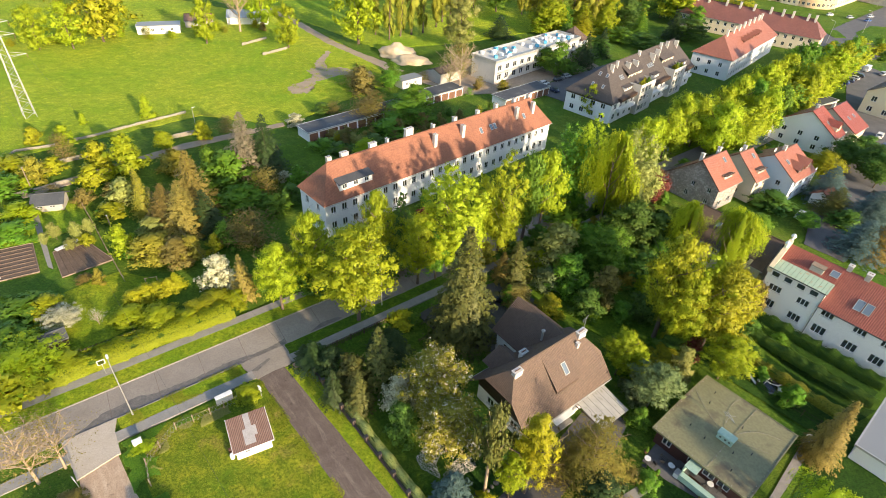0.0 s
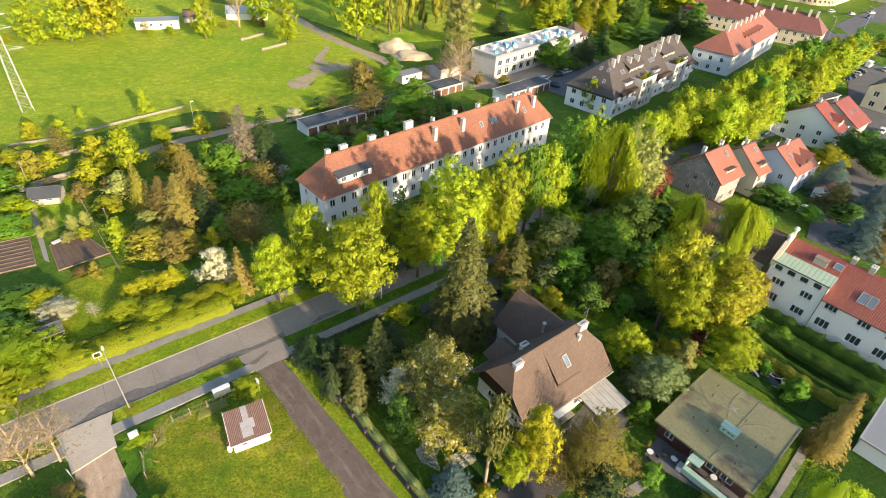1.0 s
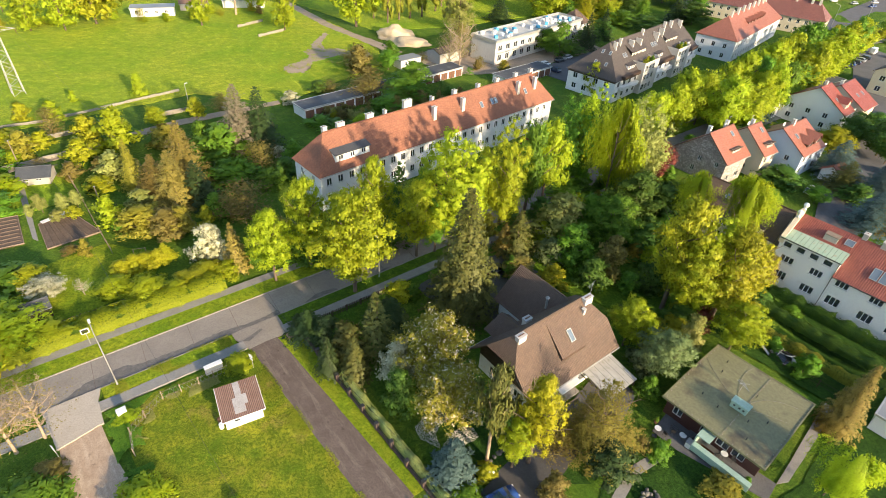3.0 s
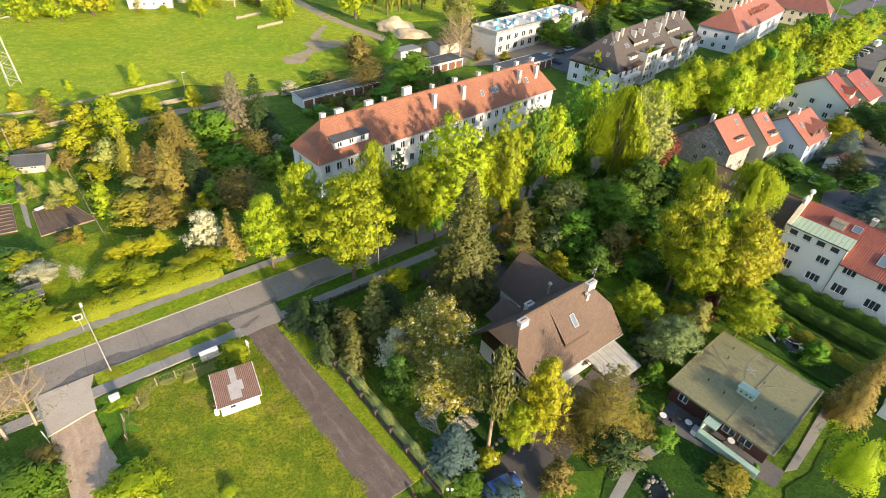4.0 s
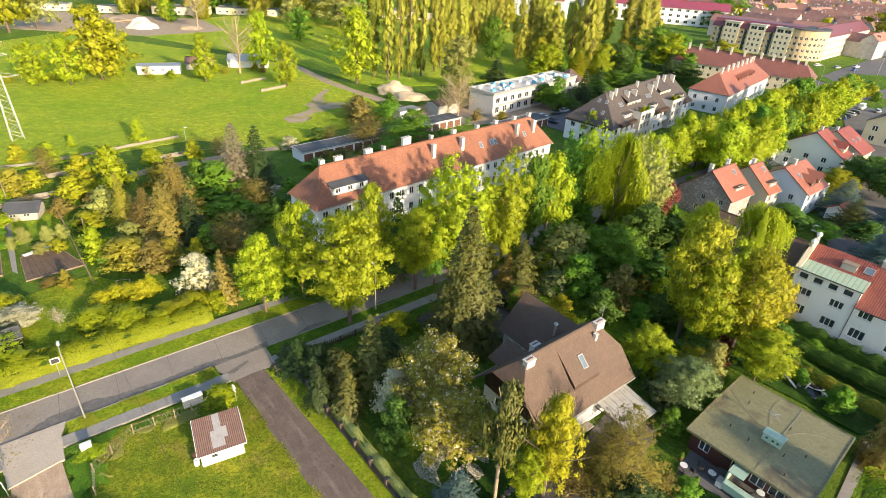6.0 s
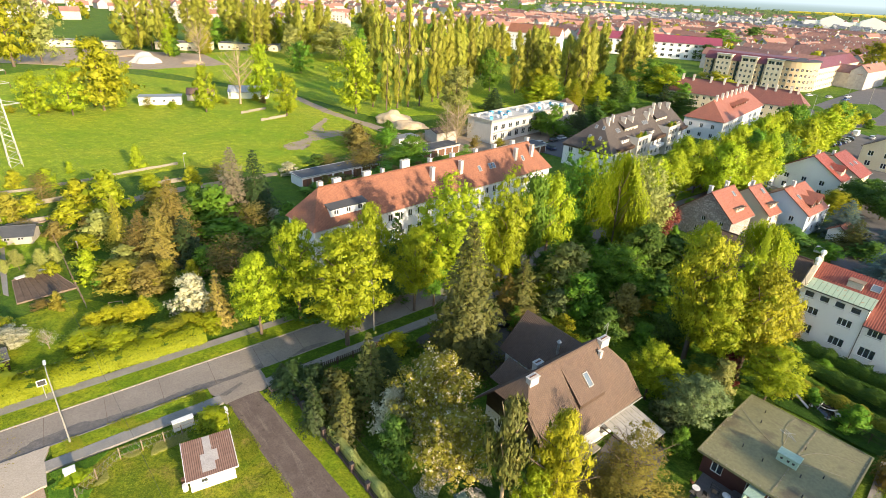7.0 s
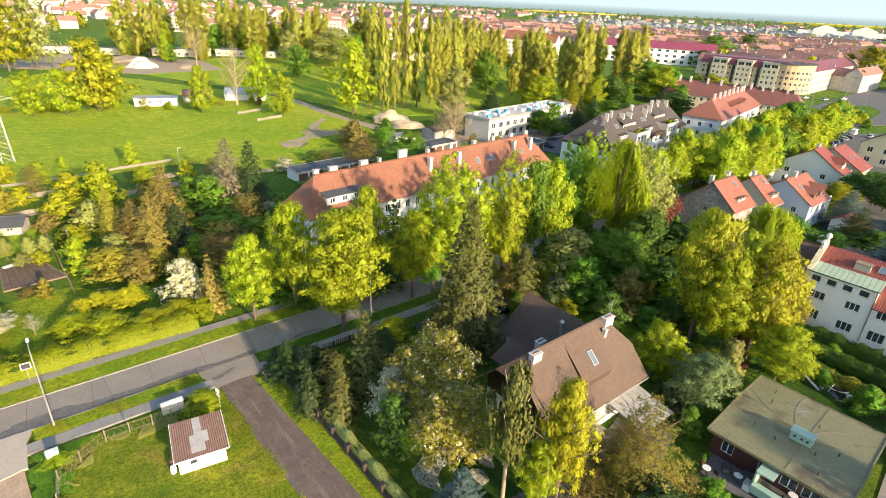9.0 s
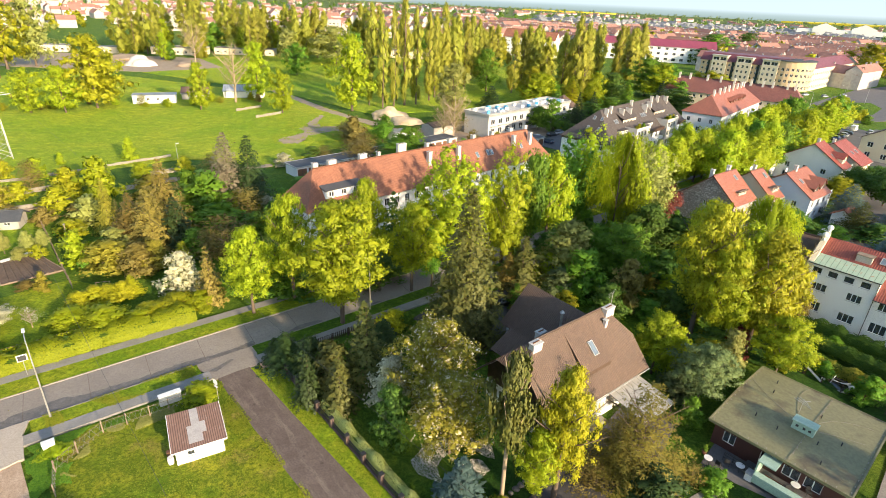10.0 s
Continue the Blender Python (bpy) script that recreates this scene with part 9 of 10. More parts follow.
field_wall("low pale concrete wall along the meadow", [(-92, 108.5), (-98, 111), (-98, 116), (-91.5, 119.5), (-84, 127), (-78.1, 133.5), (-68.5, 143.2)])
field_wall("low pale concrete wall across the allotments", [(-90, 107.5), (-80, 116)], 1.0)
field_wall("low pale concrete wall beside a path", [(-68.6, 125.0), (-61.0, 131.0)], 1.0)
field_wall("broken pale concrete wall in the allotments", [(-88, 95), (-80.6, 101.8), (-77, 104.5)], 0.8)
for pts in ([(-72, 206.8), (-65.6, 216.8)], [(-61.6, 196.5), (-55, 205.6)]):
    field_wall("concrete footing slab left in the meadow", pts, 1.0)


def pylon(x, y):
    """A square lattice mast with three cross-arms."""
    t = thing("pylon", "pale steel lattice power pylon in the meadow", "pylon", at(x, y, 44))
    H = 33
    half = lambda z: 1.05 * (1 - z / H) + 0.28
    for sx, sy in ((1, 1), (1, -1), (-1, -1), (-1, 1)):
        bm = bmesh.new()
        bar(bm, (sx * half(0), sy * half(0), -0.2), (sx * half(H), sy * half(H), H), 0.08, 4)
        part("leg", bm, M_STEEL, t)
    n = 22
    for i in range(n):
        z0, z1 = i * H / n, (i + 1) * H / n
        a, b = half(z0), half(z1)
        for k, (p, q) in enumerate((((-1, -1), (1, -1)), ((1, -1), (1, 1)), ((1, 1), (-1, 1)), ((-1, 1), (-1, -1)))):
            if (i + k) % 2:
                p, q = q, p
            bm = bmesh.new()
            bar(bm, (p[0] * a, p[1] * a, z0), (q[0] * b, q[1] * b, z1), 0.045, 3)
            part("brace", bm, M_STEEL, t)
    for z, L in ((15.5, 4.6), (20.5, 3.6), (23.5, 3.4), (29, 3.0)):
        for s in (1, -1):
            bm = bmesh.new()
            for o in (-1, 1):
                bar(bm, (s * half(z), o * half(z), z), (s * L, 0, z + 0.2), 0.05, 4)
            bar(bm, (s * half(z), 0, z + 1.2), (s * L, 0, z + 0.2), 0.05, 4)
            arm = part("cross_arm", bm, M_STEEL, t)
            bm = bmesh.new()
            bar(bm, (s * L, 0, z + 0.15), (s * L, 0, z - 1.0), 0.07, 6)
            part("insulator", bm, M_RUST, arm)


pylon(-106.6, 136.0)


def cable(label, a, b, sag, r=0.02):
    a, b = Vector(a), Vector(b)
    pts = [a.lerp(b, k / 24) - Vector((0, 0, sag * 4 * (k / 24) * (1 - k / 24))) for k in range(25)]
    bm = bmesh.new()
    tube(bm, pts, [r] * 25, 4)
    solid("cable", bm, M_DARKMETAL, label, "cable", None, "cables")


def utility_pole(x, y, h):
    t = thing("utility_pole", "weathered wooden pole in the allotments", "utility pole", at(x, y, 20), "utility poles")
    bm = bmesh.new()
    bar(bm, (0, 0, -0.2), (0, 0, h), 0.12, 8, 0.09)
    part("post", bm, M_WOOD, t)
    part("cap", boxed(-0.13, 0.13, -0.13, 0.13, h, h + 0.06), M_ZINC, t)


utility_pole(-59.5, 84, 5)
utility_pole(-84.7, 100.0, 5)
cable("power line conductor hung from a pylon", (-103.3, 139.2, 14.7), (66, -47.5, 19.0), 0.6, 0.012)
cable("power line conductor hung from a pylon", (-109.9, 132.8, 14.7), (41.5, -41.9, 19.5), 0.8, 0.012)


# ---- vehicles ----
def paint(name, c):
    m, n, l, b = nodes_of(name)
    b.inputs["Base Color"].default_value = (*c, 1)
    b.inputs["Roughness"].default_value = 0.3
    b.inputs["Coat Weight"].default_value = 0.6
    return m


PAINT = {k: paint(k + "_car_paint", c) for k, c in (("black", (0.015, 0.016, 0.018)), ("white", (0.75, 0.75, 0.73)), ("silver", (0.42, 0.43, 0.44)), ("blue", (0.02, 0.06, 0.22)), ("red", (0.30, 0.02, 0.02)), ("navy", (0.02, 0.03, 0.07)))}


def loft(bm, rings):
    vs = [[bm.verts.new(p) for p in r] for r in rings]
    k = len(vs[0])
    for a, b in zip(vs, vs[1:]):
        for i in range(k):
            bm.faces.new((a[i], a[(i + 1) % k], b[(i + 1) % k], b[i]))
    bm.faces.new(vs[0][::-1])
    bm.faces.new(vs[-1])
    return bm


CARS = {}


def car(x, y, deg, colour, kind="hatchback", label="", group="parked cars", z=0.08):
    key = (colour, kind)
    m = at(x, y, deg, z)
    if key in CARS:
        return copy_thing(CARS[key], m)
    van = kind == "van"
    L, W, H, belt = (5.2, 1.95, 2.3, 1.15) if van else (4.3, 1.76, 1.47, 0.92)
    words = {"hatchback": "car", "van": "panel van"}[kind]
    t = thing("van" if van else "car", label or f"parked {colour} {words} on grey paving", "van" if van else "car", m, group)
    # body shell: sections along x
    bm = bmesh.new()
    secs = [(-L / 2, 0.45, belt * 0.82, 0.86), (-L / 2 + 0.12, 0.26, belt * 0.97, 0.96), (-L * 0.2, 0.22, belt, 1.0), (L * 0.16, 0.22, belt, 1.0), (L / 2 - 0.55, 0.24, belt * (0.95 if van else 0.86), 0.98), (L / 2 - 0.12, 0.28, belt * 0.72, 0.92), (L / 2, 0.4, belt * 0.6, 0.8)]
    loft(bm, [[(sx, -W / 2 * k, z0), (sx, W / 2 * k, z0), (sx, W / 2 * k, (z0 + z1) / 2 + 0.05), (sx, W / 2 * k * 0.94, z1), (sx, -W / 2 * k * 0.94, z1), (sx, -W / 2 * k, (z0 + z1) / 2 + 0.05)] for sx, z0, z1, k in secs])
    for f in bm.faces:
        f.smooth = True
    body = part("body", bm, PAINT[colour], t)
    x0, x1 = (-L / 2 + 0.08, L * 0.28) if van else (-L / 2 + 0.2, L * 0.2)
    bm = bmesh.new()
    lo, hi = W / 2 * 0.93, W / 2 * (0.88 if van else 0.74)
    loft(bm, [[(x0, -lo, belt - 0.03), (x1 + 0.35, -lo, belt - 0.03), (x1 + 0.35, lo, belt - 0.03), (x0, lo, belt - 0.03)], [(x0 + (0.06 if van else 0.42), -hi, H - 0.05), (x1 - 0.35, -hi, H - 0.05), (x1 - 0.35, hi, H - 0.05), (x0 + (0.06 if van else 0.42), hi, H - 0.05)]])
    cab = part("cabin", bm, PAINT[colour] if van else M_GLASS, body)
    part("roof_panel", boxed(x0 + (0.04 if van else 0.36), x1 - 0.28, -hi - 0.02, hi + 0.02, H - 0.06, H, 0.02), PAINT[colour], cab)
    if van:
        bm = bmesh.new()
        xa, xb = x1 + 0.37, x1 - 0.31
        quad(bm, (xa - 0.05, -lo + 0.1, belt + 0.05), (xa - 0.05, lo - 0.1, belt + 0.05), (xb + 0.02, hi - 0.08, H - 0.14), (xb + 0.02, -hi + 0.08, H - 0.14))
        part("windscreen", bm, M_GLASS, cab)
        for s in (-1, 1):
            bm = bmesh.new()
            quad(bm, (x1 - 0.9, s * (lo + 0.01), belt + 0.08), (x1 + 0.1, s * (lo + 0.01), belt + 0.08), (x1 - 0.3, s * (hi + 0.015), H - 0.3), (x1 - 0.9, s * (hi + 0.015), H - 0.3))
            part("side_window", bm, M_GLASS, cab)
    else:
        for xx in (x0 + 0.12, (x0 + x1) / 2, x1 + 0.16):
            for s in (-1, 1):
                bm = bmesh.new()
                top = x0 + 0.46 if xx < x0 + 0.2 else (x1 - 0.33 if xx > x1 else xx)
                bar(bm, (xx, s * (lo - 0.01), belt - 0.02), (top, s * hi, H - 0.04), 0.045, 5)
                part("pillar", bm, PAINT[colour], cab)
    for sx in (-L * 0.31, L * 0.31):
        for s in (-1, 1):
            bm = bmesh.new()
            tube(bm, [(sx, s * (W / 2 - 0.2), 0.32), (sx, s * (W / 2 + 0.01), 0.32)], [0.32, 0.32], 16)
            wheel = part("wheel", bm, M_RUBBER, t)
            bm = bmesh.new()
            tube(bm, [(sx, s * (W / 2 - 0.05), 0.32), (sx, s * (W / 2 + 0.02), 0.32)], [0.2, 0.18], 12)
            part("rim", bm, M_STEEL, wheel)
    for s in (-1, 1):
        part("headlight", boxed(L / 2 - 0.16, L / 2 - 0.04, s * W * 0.36 - 0.14, s * W * 0.36 + 0.14, belt * 0.6, belt * 0.74, 0.02), M_WHITE, body)
        part("tail_light", boxed(-L / 2 + 0.0, -L / 2 + 0.12, s * W * 0.4 - 0.1, s * W * 0.4 + 0.1, belt * 0.7, belt * 0.9, 0.02), PAINT["red"], body)
    CARS[key] = t
    return t


car(12.2, 70.4, 20, "black", label="dark car parked on the shaded forecourt")
car(9.4, 30.6, 30, "blue", label="dark blue car parked on the block-paved drive")
for x, y, d, c in ((80.2, 107.2, 35, "silver"), (84.0, 102.6, 40, "white"), (93.3, 100.3, 50, "black"), (97.3, 109.0, 220, "navy"), (130.5, 143.0, 45, "navy"), (134.0, 150.5, 45, "white"), (108.0, 113.5, 45, "black"),
                   (143.2, 193.8, 130, "red"), (148.7, 197.3, 130, "black"), (152.5, 199.6, 130, "blue"), (156.0, 202.0, 130, "navy"), (160.0, 205.4, 130, "silver"), (164, 208.6, 130, "black"),
                   (33.6, 178.0, 40, "white"), (37.2, 181.1, 40, "white"), (43.0, 186.1, 40, "black"), (46.5, 189.8, 40, "silver"), (39.6, 175.4, 130, "navy"),
                   (216.1, 316.1, 20, "white"), (225.0, 312.2, 20, "silver"), (231.2, 306.7, 200, "blue"), (240, 318, 20, "white"), (160, 170.5, 130, "black")):
    car(x, y, d, c)
car(173.0, 217.0, 40, "white", "van", "white panel van in the car park")
car(176.5, 212.5, 40, "silver")


# ---- heaps, garden furniture, oddments ----
def heap(label, x, y, r, h, mat, seed):
    bm = bmesh.new()
    bmesh.ops.create_icosphere(bm, subdivisions=4, radius=1)
    for v in bm.verts:
        k = 1 + 0.35 * noise.noise(v.co * 1.6 + Vector((seed, 0, 0))) + 0.12 * noise.noise(v.co * 5)
        z = max(0.0, v.co.z) ** 1.3
        v.co = Vector((v.co.x * r * k, v.co.y * r * k * 0.8, z * h * k - 0.05))
    for f in bm.faces:
        f.smooth = True
    solid("earth_mound", bm, mat, label, "heap", at(x, y), "heaps")


heap("large pale sand heap on the building site", -14.5, 206, 7, 3.6, M_SAND, 1)
heap("low spread of sand on the building site", -8.5, 199, 6.5, 2.2, M_SAND, 2)
heap("earth heap behind the unfinished block", 34, 214, 7, 3.2, M_SAND, 3)
heap("white gravel heap in the far yard", -164, 324, 7.5, 5.0, M_CONCRETE, 4)
heap("low rubble heap in the far yard", -140, 330, 7, 2.2, M_DIRT, 5)
heap("long rubble bank in the far yard", -186, 352, 14, 2.6, M_DIRT, 6)


def garden_things():
    for x, y, z in ((29.7, 40.1, 0.1), (32.5, 39.2, 0.1), (36.4, 36.6, 0.45)):
        t = thing("garden_table", "small round white table on the terrace", "table", at(x, y, 0, z), "terrace tables")
        bm = bmesh.new()
        tube(bm, [(0, 0, 0.68), (0, 0, 0.73)], [0.42, 0.42], 16)
        part("tabletop", bm, M_WHITE, t)
        for k in range(3):
            a = k * 2.1
            bm = bmesh.new()
            bar(bm, (0.1 * math.cos(a), 0.1 * math.sin(a), 0.68), (0.32 * math.cos(a), 0.32 * math.sin(a), 0), 0.02, 5)
            part("leg", bm, M_DARKMETAL, t)
    chair = None
    for x, y, d, z in ((30.6, 39.6, 30, 0.1), (29.0, 39.2, 160, 0.1), (33.4, 38.6, 200, 0.1), (31.6, 39.9, 60, 0.1), (35.6, 36.6, 80, 0.45), (37.4, 36.0, 250, 0.45)):
        if chair:
            copy_thing(chair, at(x, y, d, z))
            continue
        chair = thing("garden_chair", "dark metal garden chair on the terrace", "chair", at(x, y, d, z), "terrace chairs")
        part("seat", boxed(-0.24, 0.24, -0.24, 0.24, 0.42, 0.46, 0.01), M_DARKMETAL, chair)
        part("backrest", boxed(-0.26, -0.22, -0.24, 0.24, 0.46, 0.92, 0.01), M_DARKMETAL, chair)
        for sx in (-0.21, 0.21):
            for sy in (-0.21, 0.21):
                part("leg", boxed(sx - 0.018, sx + 0.018, sy - 0.018, sy + 0.018, 0, 0.42), M_DARKMETAL, chair)
    # trampoline with its ring
    t = thing("trampoline", "round garden trampoline with a pale rim on the lawn", "trampoline", at(54.4, 55.4, 0, dip(54.4, 55.4)))
    bm = bmesh.new()
    tube(bm, [(0, 0, 0.62), (0, 0, 0.65)], [1.25, 1.25], 24)
    part("mat", bm, M_RUBBER, t)
    bm = bmesh.new()
    ring = [(1.4 * math.cos(k * math.tau / 24), 1.4 * math.sin(k * math.tau / 24), 0.64) for k in range(25)]
    tube(bm, ring, [0.12] * 25, 6)
    part("rim", bm, M_STEEL, t)
    for k in range(4):
        a = k * math.tau / 4
        bm = bmesh.new()
        bar(bm, (1.35 * math.cos(a), 1.35 * math.sin(a), 0), (1.35 * math.cos(a), 1.35 * math.sin(a), 0.62), 0.03, 6)
        part("leg", bm, M_STEEL, t)
    for x, y in ((3.8, 29.5), (8.5, 33.1)):
        t = thing("garden_lamp", "garden lamp with white globes", "lamp", at(x, y), "garden lamps")
        bm = bmesh.new()
        bar(bm, (0, 0, 0), (0, 0, 1.6), 0.035, 8)
        part("post", bm, M_DARKMETAL, t)
        for s in (-0.22, 0.22):
            bm = bmesh.new()
            bmesh.ops.create_uvsphere(bm, u_segments=12, v_segments=8, radius=0.16)
            bmesh.ops.translate(bm, verts=bm.verts, vec=(s, 0, 1.65))
            part("globe", bm, M_WHITE, t)
    # brick edge of the drive below the hedge
    w = thing("garden_wall", "low curved red brick garden wall", "wall", at(2.0, 30.4))
    for k in range(9):
        a = math.radians(200 + k * 14)
        part("panel", boxed(-0.4, 0.4, -0.12, 0.12, -0.1, 0.5, 0.02), M_RUST, w, "", pose(2.0 * math.cos(a), 2.0 * math.sin(a), 0, 0, 0, math.degrees(a) + 90))
    # boulders edging the drive
    rng = random.Random(4)
    for k in range(16):
        bm = bmesh.new()
        bmesh.ops.create_icosphere(bm, subdivisions=2, radius=0.24 + 0.12 * rng.random())
        for v in bm.verts:
            v.co *= 1 + 0.3 * noise.noise(v.co * 3 + Vector((k, 0, 0)))
            v.co.z *= 0.7
        solid("edging_stone", bm, M_ROCK, "rounded edging stone beside the drive", "stone", at(5.6 + k * 0.52, 32.4 + k * 0.5 + 0.1 * rng.random(), 0, 0.1), "edging stones")
    # swing on the allotment lawn
    t = thing("swing", "small garden swing frame on the lawn", "swing", at(-46.5, 70.5, 20))
    for s in (-0.9, 0.9):
        for q in (-0.6, 0.6):
            bm = bmesh.new()
            bar(bm, (s, q, 0), (s, 0, 1.9), 0.035, 6)
            part("leg", bm, M_WOOD, t)
    bm = bmesh.new()
    bar(bm, (-1, 0, 1.9), (1, 0, 1.9), 0.04, 6)
    part("crossbar", bm, M_WOOD, t)
    part("swing_seat", boxed(-0.25, 0.25, -0.12, 0.12, 0.5, 0.54), M_WOOD, t)
    # boards round the dug beds
    for pts in ([(-72, 70), (-67, 73), (-73, 81), (-80, 77)], [(-67.9, 78.5), (-62.4, 71.7), (-56.4, 77.2), (-64.9, 83.1)]):
        t = thing("bed_edging", "weathered boards round a vegetable bed", "edging", None, "bed edgings")
        for (x0, y0), (x1, y1) in zip(pts, pts[1:] + pts[:1]):
            L = math.hypot(x1 - x0, y1 - y0)
            part("board", boxed(0, L, -0.05, 0.05, 0, 0.22, 0.01), M_WOOD, t, "", pose(x0, y0, 0, 0, 0, math.degrees(math.atan2(y1 - y0, x1 - x0))))
        part("sheet_cover", boxed(0.5, 5.5, -0.5, 0.5, 0.1, 0.2, 0.04), M_WHITE, t, "white plastic sheet over the bed edge", pose(pts[0][0], pts[0][1], 0.1, 0, 0, math.degrees(math.atan2(pts[3][1] - pts[0][1], pts[3][0] - pts[0][0]))))
        # furrows
        a, b, c, d = (Vector(p) for p in pts)
        for k in range(1, 8):
            p, q = a.lerp(d, k / 8), b.lerp(c, k / 8)
            p, q = p.lerp(q, 0.04), p.lerp(q, 0.96)
            bm = bmesh.new()
            bar(bm, (p.x, p.y, 0.1), (q.x, q.y, 0.1), 0.16, 5)
            part("soil_ridge", bm, M_SOIL, t)


garden_things()


def rock_pond(x, y):
    """A small dark pond with a ring of stones."""
    t = thing("pond", "small dark garden pond ringed with stones", "pond", at(x, y))
    bm = bmesh.new()
    tube(bm, [(0, 0, 0.02), (0, 0, 0.12)], [1.0, 1.0], 18)
    part("water", bm, plain("pond_water", (0.012, 0.016, 0.012), 0.08), t)
    rng = random.Random(8)
    for k in range(22):
        a, r = k * math.tau / 22 + rng.uniform(-0.1, 0.1), rng.uniform(0.95, 1.45)
        bm = bmesh.new()
        bmesh.ops.create_icosphere(bm, subdivisions=2, radius=rng.uniform(0.16, 0.36))
        for v in bm.verts:
            v.co *= 1 + 0.35 * noise.noise(v.co * 3 + Vector((k, 2, 0)))
        bmesh.ops.translate(bm, verts=bm.verts, vec=(r * math.cos(a), r * 1.25 * math.sin(a), 0.15))
        part("stone", bm, M_ROCK, t)


def terrace_clutter():
    """Bin, bench, planters and a dark hand rail on the bungalow's terrace."""
    t = thing("storage_bin", "white plastic storage bin with a lid on the terrace", "bin", at(33.0, 38.2, 40, 0.1))
    part("body", boxed(-0.45, 0.45, -0.35, 0.35, 0, 0.8, 0.05), M_WHITE, t)
    part("lid", boxed(-0.5, 0.5, -0.4, 0.4, 0.8, 0.88, 0.03), M_PATCH, t)
    t = thing("bench", "red-brown wooden bench on the terrace", "bench", at(34.6, 37.2, -50, 0.1))
    for k in range(3):
        part("slat", boxed(-0.8, 0.8, -0.22 + k * 0.16, -0.1 + k * 0.16, 0.42, 0.46), M_RUST, t)
    part("backrest", boxed(-0.8, 0.8, 0.24, 0.28, 0.5, 0.85), M_RUST, t)
    for x in (-0.7, 0.62):
        part("leg", boxed(x, x + 0.08, -0.2, 0.24, 0, 0.42), M_DARKMETAL, t)
    t = thing("hand_rail", "dark metal hand rail beside the terrace steps", "railing", at(31.6, 40.6, -50, 0.1))
    for z in (0.35, 0.65, 0.95):
        bm = bmesh.new()
        bar(bm, (0, 0, z), (3.6, 0, z), 0.035, 5)
        part("rail", bm, M_DARKMETAL, t)
    for k in range(5):
        part("post", boxed(k * 0.9 - 0.03, k * 0.9 + 0.03, -0.03, 0.03, 0, 1.0), M_DARKMETAL, t)
    for k, (x, y) in enumerate(((30.4, 38.2), (35.6, 35.4), (38.0, 33.6), (30.0, 41.4))):
        t = thing("planter", "brown clay planter with a small green plant", "planter", at(x, y, 0, 0.1), "terrace planters")
        bm = bmesh.new()
        tube(bm, [(0, 0, 0), (0, 0, 0.4), (0, 0, 0.44)], [0.2, 0.3, 0.32], 12)
        part("pot", bm, M_RUST, t)
        crown = form("shrub", k % 3)[1]
        ob = new("crown", crown)
        ob.parent = t
        ob.location, ob.scale = (0, 0, 0.35), (0.9, 0.9, 0.8)
        ob.material_slots[0].link = "OBJECT"
        ob.material_slots[0].material = LEAF["green"]


terrace_clutter()
rock_pond(26.3, 30.7)


def basin(x, y):
    """A round dark basin with a pale raised rim and a white ball lamp on its edge."""
    t = thing("garden_basin", "round dark garden basin with a pale rim on the lawn", "basin", at(x, y, 0, dip(x, y)))
    bm = bmesh.new()
    bmesh.ops.create_cone(bm, cap_ends=True, segments=20, radius1=1.35, radius2=1.35, depth=0.2, matrix=Matrix.Translation((0, 0, 0.12)))
    part("water", bm, plain("basin_water", (0.015, 0.018, 0.022), 0.08), t)
    bm = bmesh.new()
    tube(bm, [(1.45 * math.cos(k * 0.35 + 2.4), 1.45 * math.sin(k * 0.35 + 2.4), 0.2) for k in range(12)], [0.13] * 12, 6)
    part("rim", bm, M_ZINC, t, "pale worn rim")
    for k, (bx, by, r) in enumerate(((1.2, -0.9, 0.34), (-1.2, 0.9, 0.26))):
        bm = bmesh.new()
        bmesh.ops.create_icosphere(bm, subdivisions=2, radius=r, matrix=Matrix.Translation((bx, by, 0.2 + r * 0.7)))
        part("boulder", bm, M_WHITE, t, "white rounded stone")
    bm = bmesh.new()
    bar(bm, (-0.7, 0.3, 0.2), (0.3, 0.9, 1.1), 0.05)
    part("spout", bm, M_STEEL, t)


def slide(x, y):
    """A child's slide: a pale chute on two posts."""
    t = thing("garden_slide", "small pale garden slide on the lawn", "slide", at(x, y, -60, dip(x, y)))
    bm = bmesh.new()
    prism(bm, [(0, -0.2), (2.0, -0.2), (2.0, 0.2), (0, 0.2)], 0, 0.06)
    for v in bm.verts:
        v.co.z += 1.1 - 0.5 * v.co.x
    part("chute", bm, M_ZINC, t)
    for y0 in (-0.18, 0.14):
        part("post", boxed(0, 0.05, y0, y0 + 0.04, 0, 1.2), M_RUST, t)


basin(52.9, 53.8)
slide(49.7, 55.5)


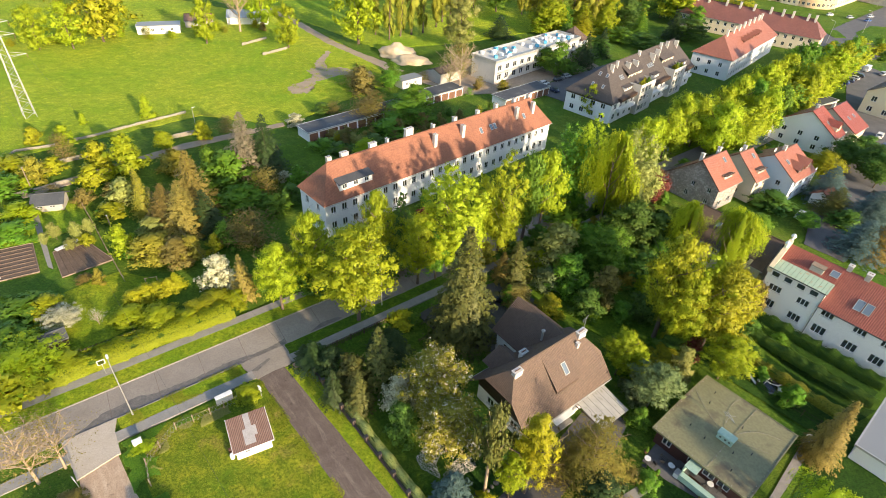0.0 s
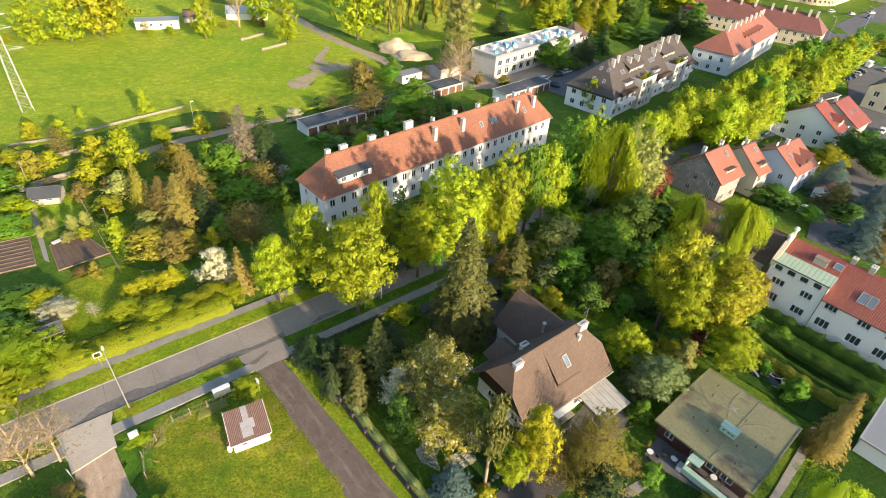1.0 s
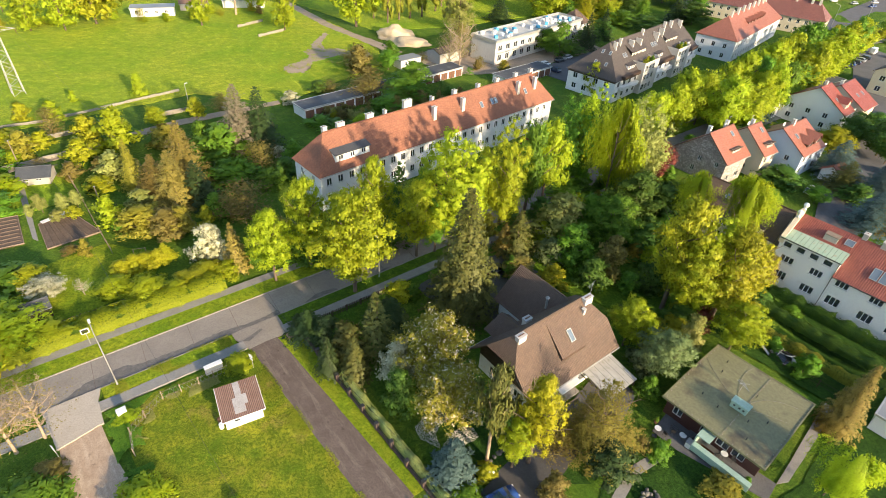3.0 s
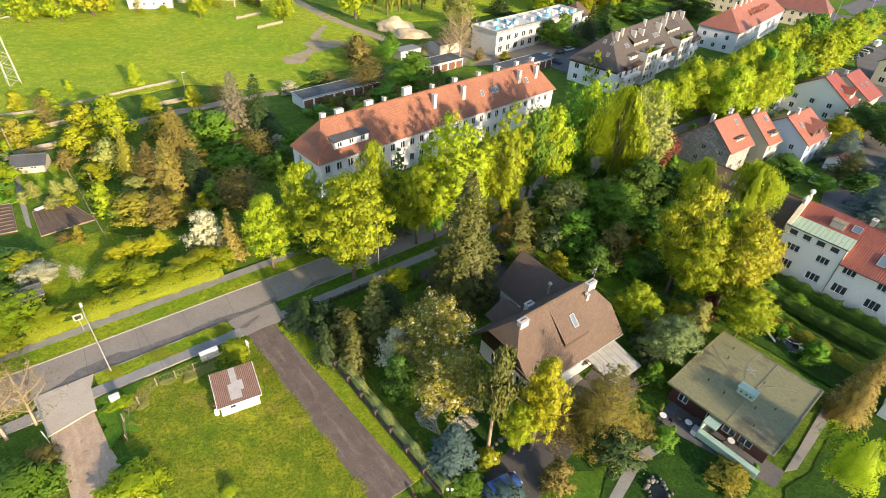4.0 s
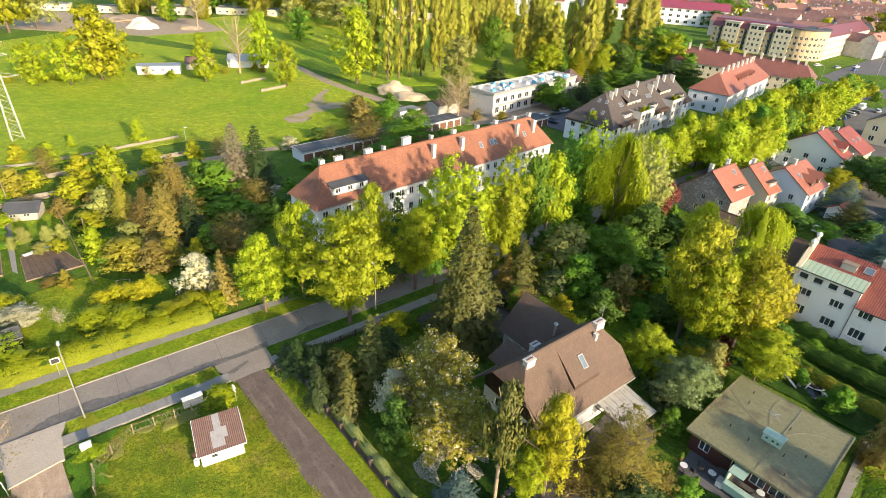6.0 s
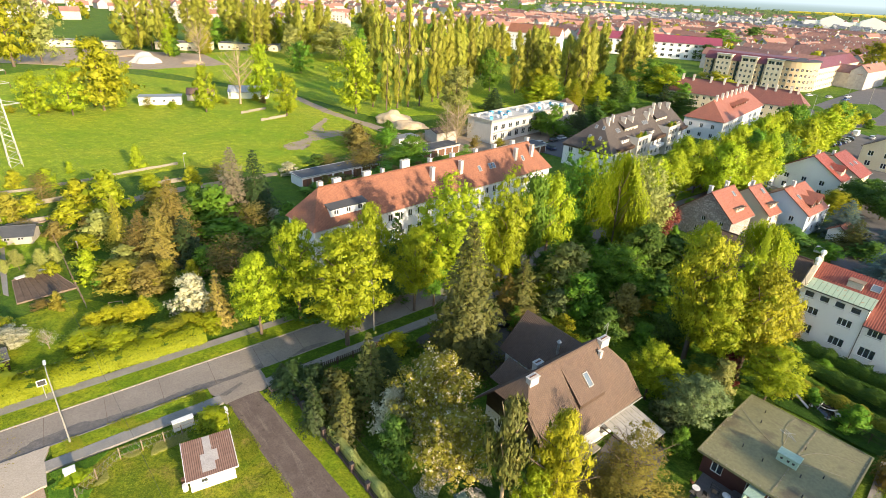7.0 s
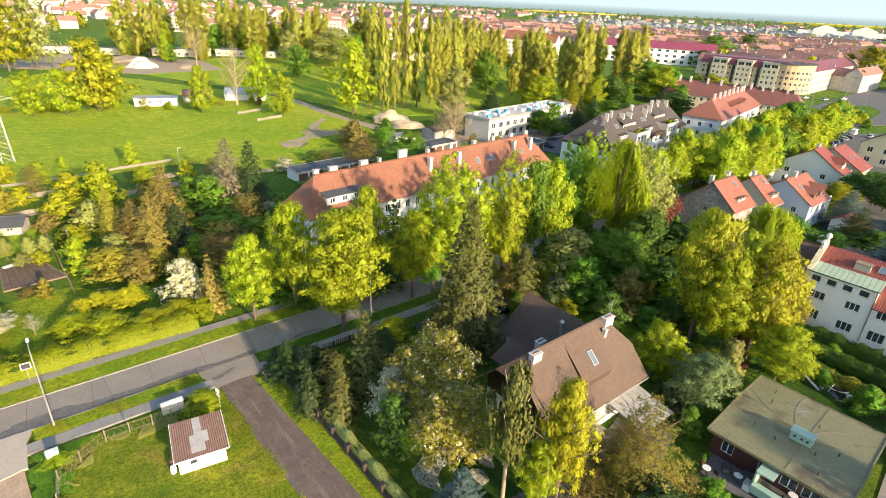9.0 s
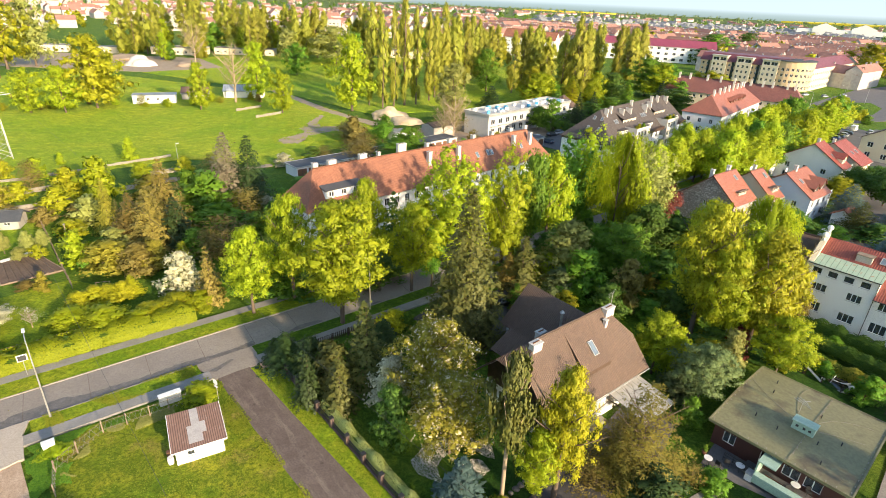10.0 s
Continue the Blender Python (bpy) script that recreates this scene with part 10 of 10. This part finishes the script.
# ---- weeds and grass tufts along edges ----
def tufts(name, label, corners, count, size, leaf, seed, m=None):
    rng = np.random.default_rng(seed)
    xs, ys = np.array([c[0] for c in corners]), np.array([c[1] for c in corners])
    P = []
    while len(P) < count:
        x, y = rng.uniform(xs.min(), xs.max()), rng.uniform(ys.min(), ys.max())
        ins = False
        for i in range(len(xs)):
            j = (i + 1) % len(xs)
            if (ys[i] > y) != (ys[j] > y) and x < (xs[j] - xs[i]) * (y - ys[i]) / (ys[j] - ys[i]) + xs[i]:
                ins = not ins
        if ins and noise.noise((x * 0.35, y * 0.35, seed)) > 0.0:
            P.append((x, y, rng.uniform(0.08, 0.08 + size)))
    P = np.array(P)
    me = leaf_mesh(name, P, np.tile([0.2, -0.3, 0.5], (len(P), 1)), size, rng, 0.5)
    me.materials[0] = LEAF[leaf]
    return solid(name, me, None, label, "weeds", m, "", "stuff")


tufts("verge_weeds", "weeds on the south verge", [(-25.4, -7.9), (-9.5, -7.9), (-9.5, -5.35), (-25.4, -5.35)], 6000, 0.085, "blade", 43, STREET)
tufts("verge_weeds_north", "grass tufts on the north verge", [(-55, 0.05), (45, 0.05), (45, 3.0), (-55, 3.0)], 9000, 0.06, "blade", 44, STREET)
tufts("drive_weeds", "tall weeds between drive and lot", [(-26.3, -9.6), (-24.6, -9.6), (-22.5, -30), (-26, -30)], 7000, 0.085, "green", 45, STREET)
tufts("lane_weeds", "grass tufts beside the lane", [(-3.6, -10), (-1.4, -10), (1.0, -38), (-1.2, -38)], 2400, 0.05, "blade", 46, STREET)
tufts("dry_edge", "tall dry yellow grass along the lot fence", [(-32.6, 37), (-31.0, 37), (-29.8, 42), (-24.6, 46.2), (-25.4, 47.2), (-32.0, 42.8)], 3600, 0.085, "willow", 47)
tufts("petals", "fallen pale petals under the magnolia", [(-1.2, 40.6), (0.2, 38.2), (3.0, 36.8), (6.2, 37.2), (8.2, 39.4), (8.0, 42.0), (4.0, 43.5), (0.0, 43.0)], 5200, 0.05, "petal", 49)

tufts("lot_tufts", "tufts of rough dry grass on the lot", [(-24, -10.5), (-8.4, -10.5), (-7, -36), (-23.5, -36)], 5000, 0.045, "blade", 50, STREET)
tufts("lot_green_tufts", "green weed tufts on the lot", [(-24, -10.5), (-8.4, -10.5), (-7, -36), (-23.5, -36)], 6000, 0.04, "blade", 51, STREET)
tufts("fence_weeds", "lush green weeds outside the lot fence", [(-26.0, -9.7), (-23.0, -9.7), (-14.5, -9.9), (-14.5, -11.0), (-20.5, -11.6), (-23.2, -15), (-22.6, -30), (-25.2, -30)], 6500, 0.09, "green", 52, STREET)
tufts("lane_edge_weeds", "bright grass along the lane's edge", [(-9.4, -10.2), (-7.6, -10.2), (-5.8, -38), (-8.6, -38)], 4200, 0.06, "blade", 53, STREET)
tufts("meadow_tufts", "coarse grass tufts round the bare earth", [(-48.6, 158.3), (-18.1, 158.3), (-18.1, 192.0), (-48.6, 192.0)], 2600, 0.16, "blade", 54)
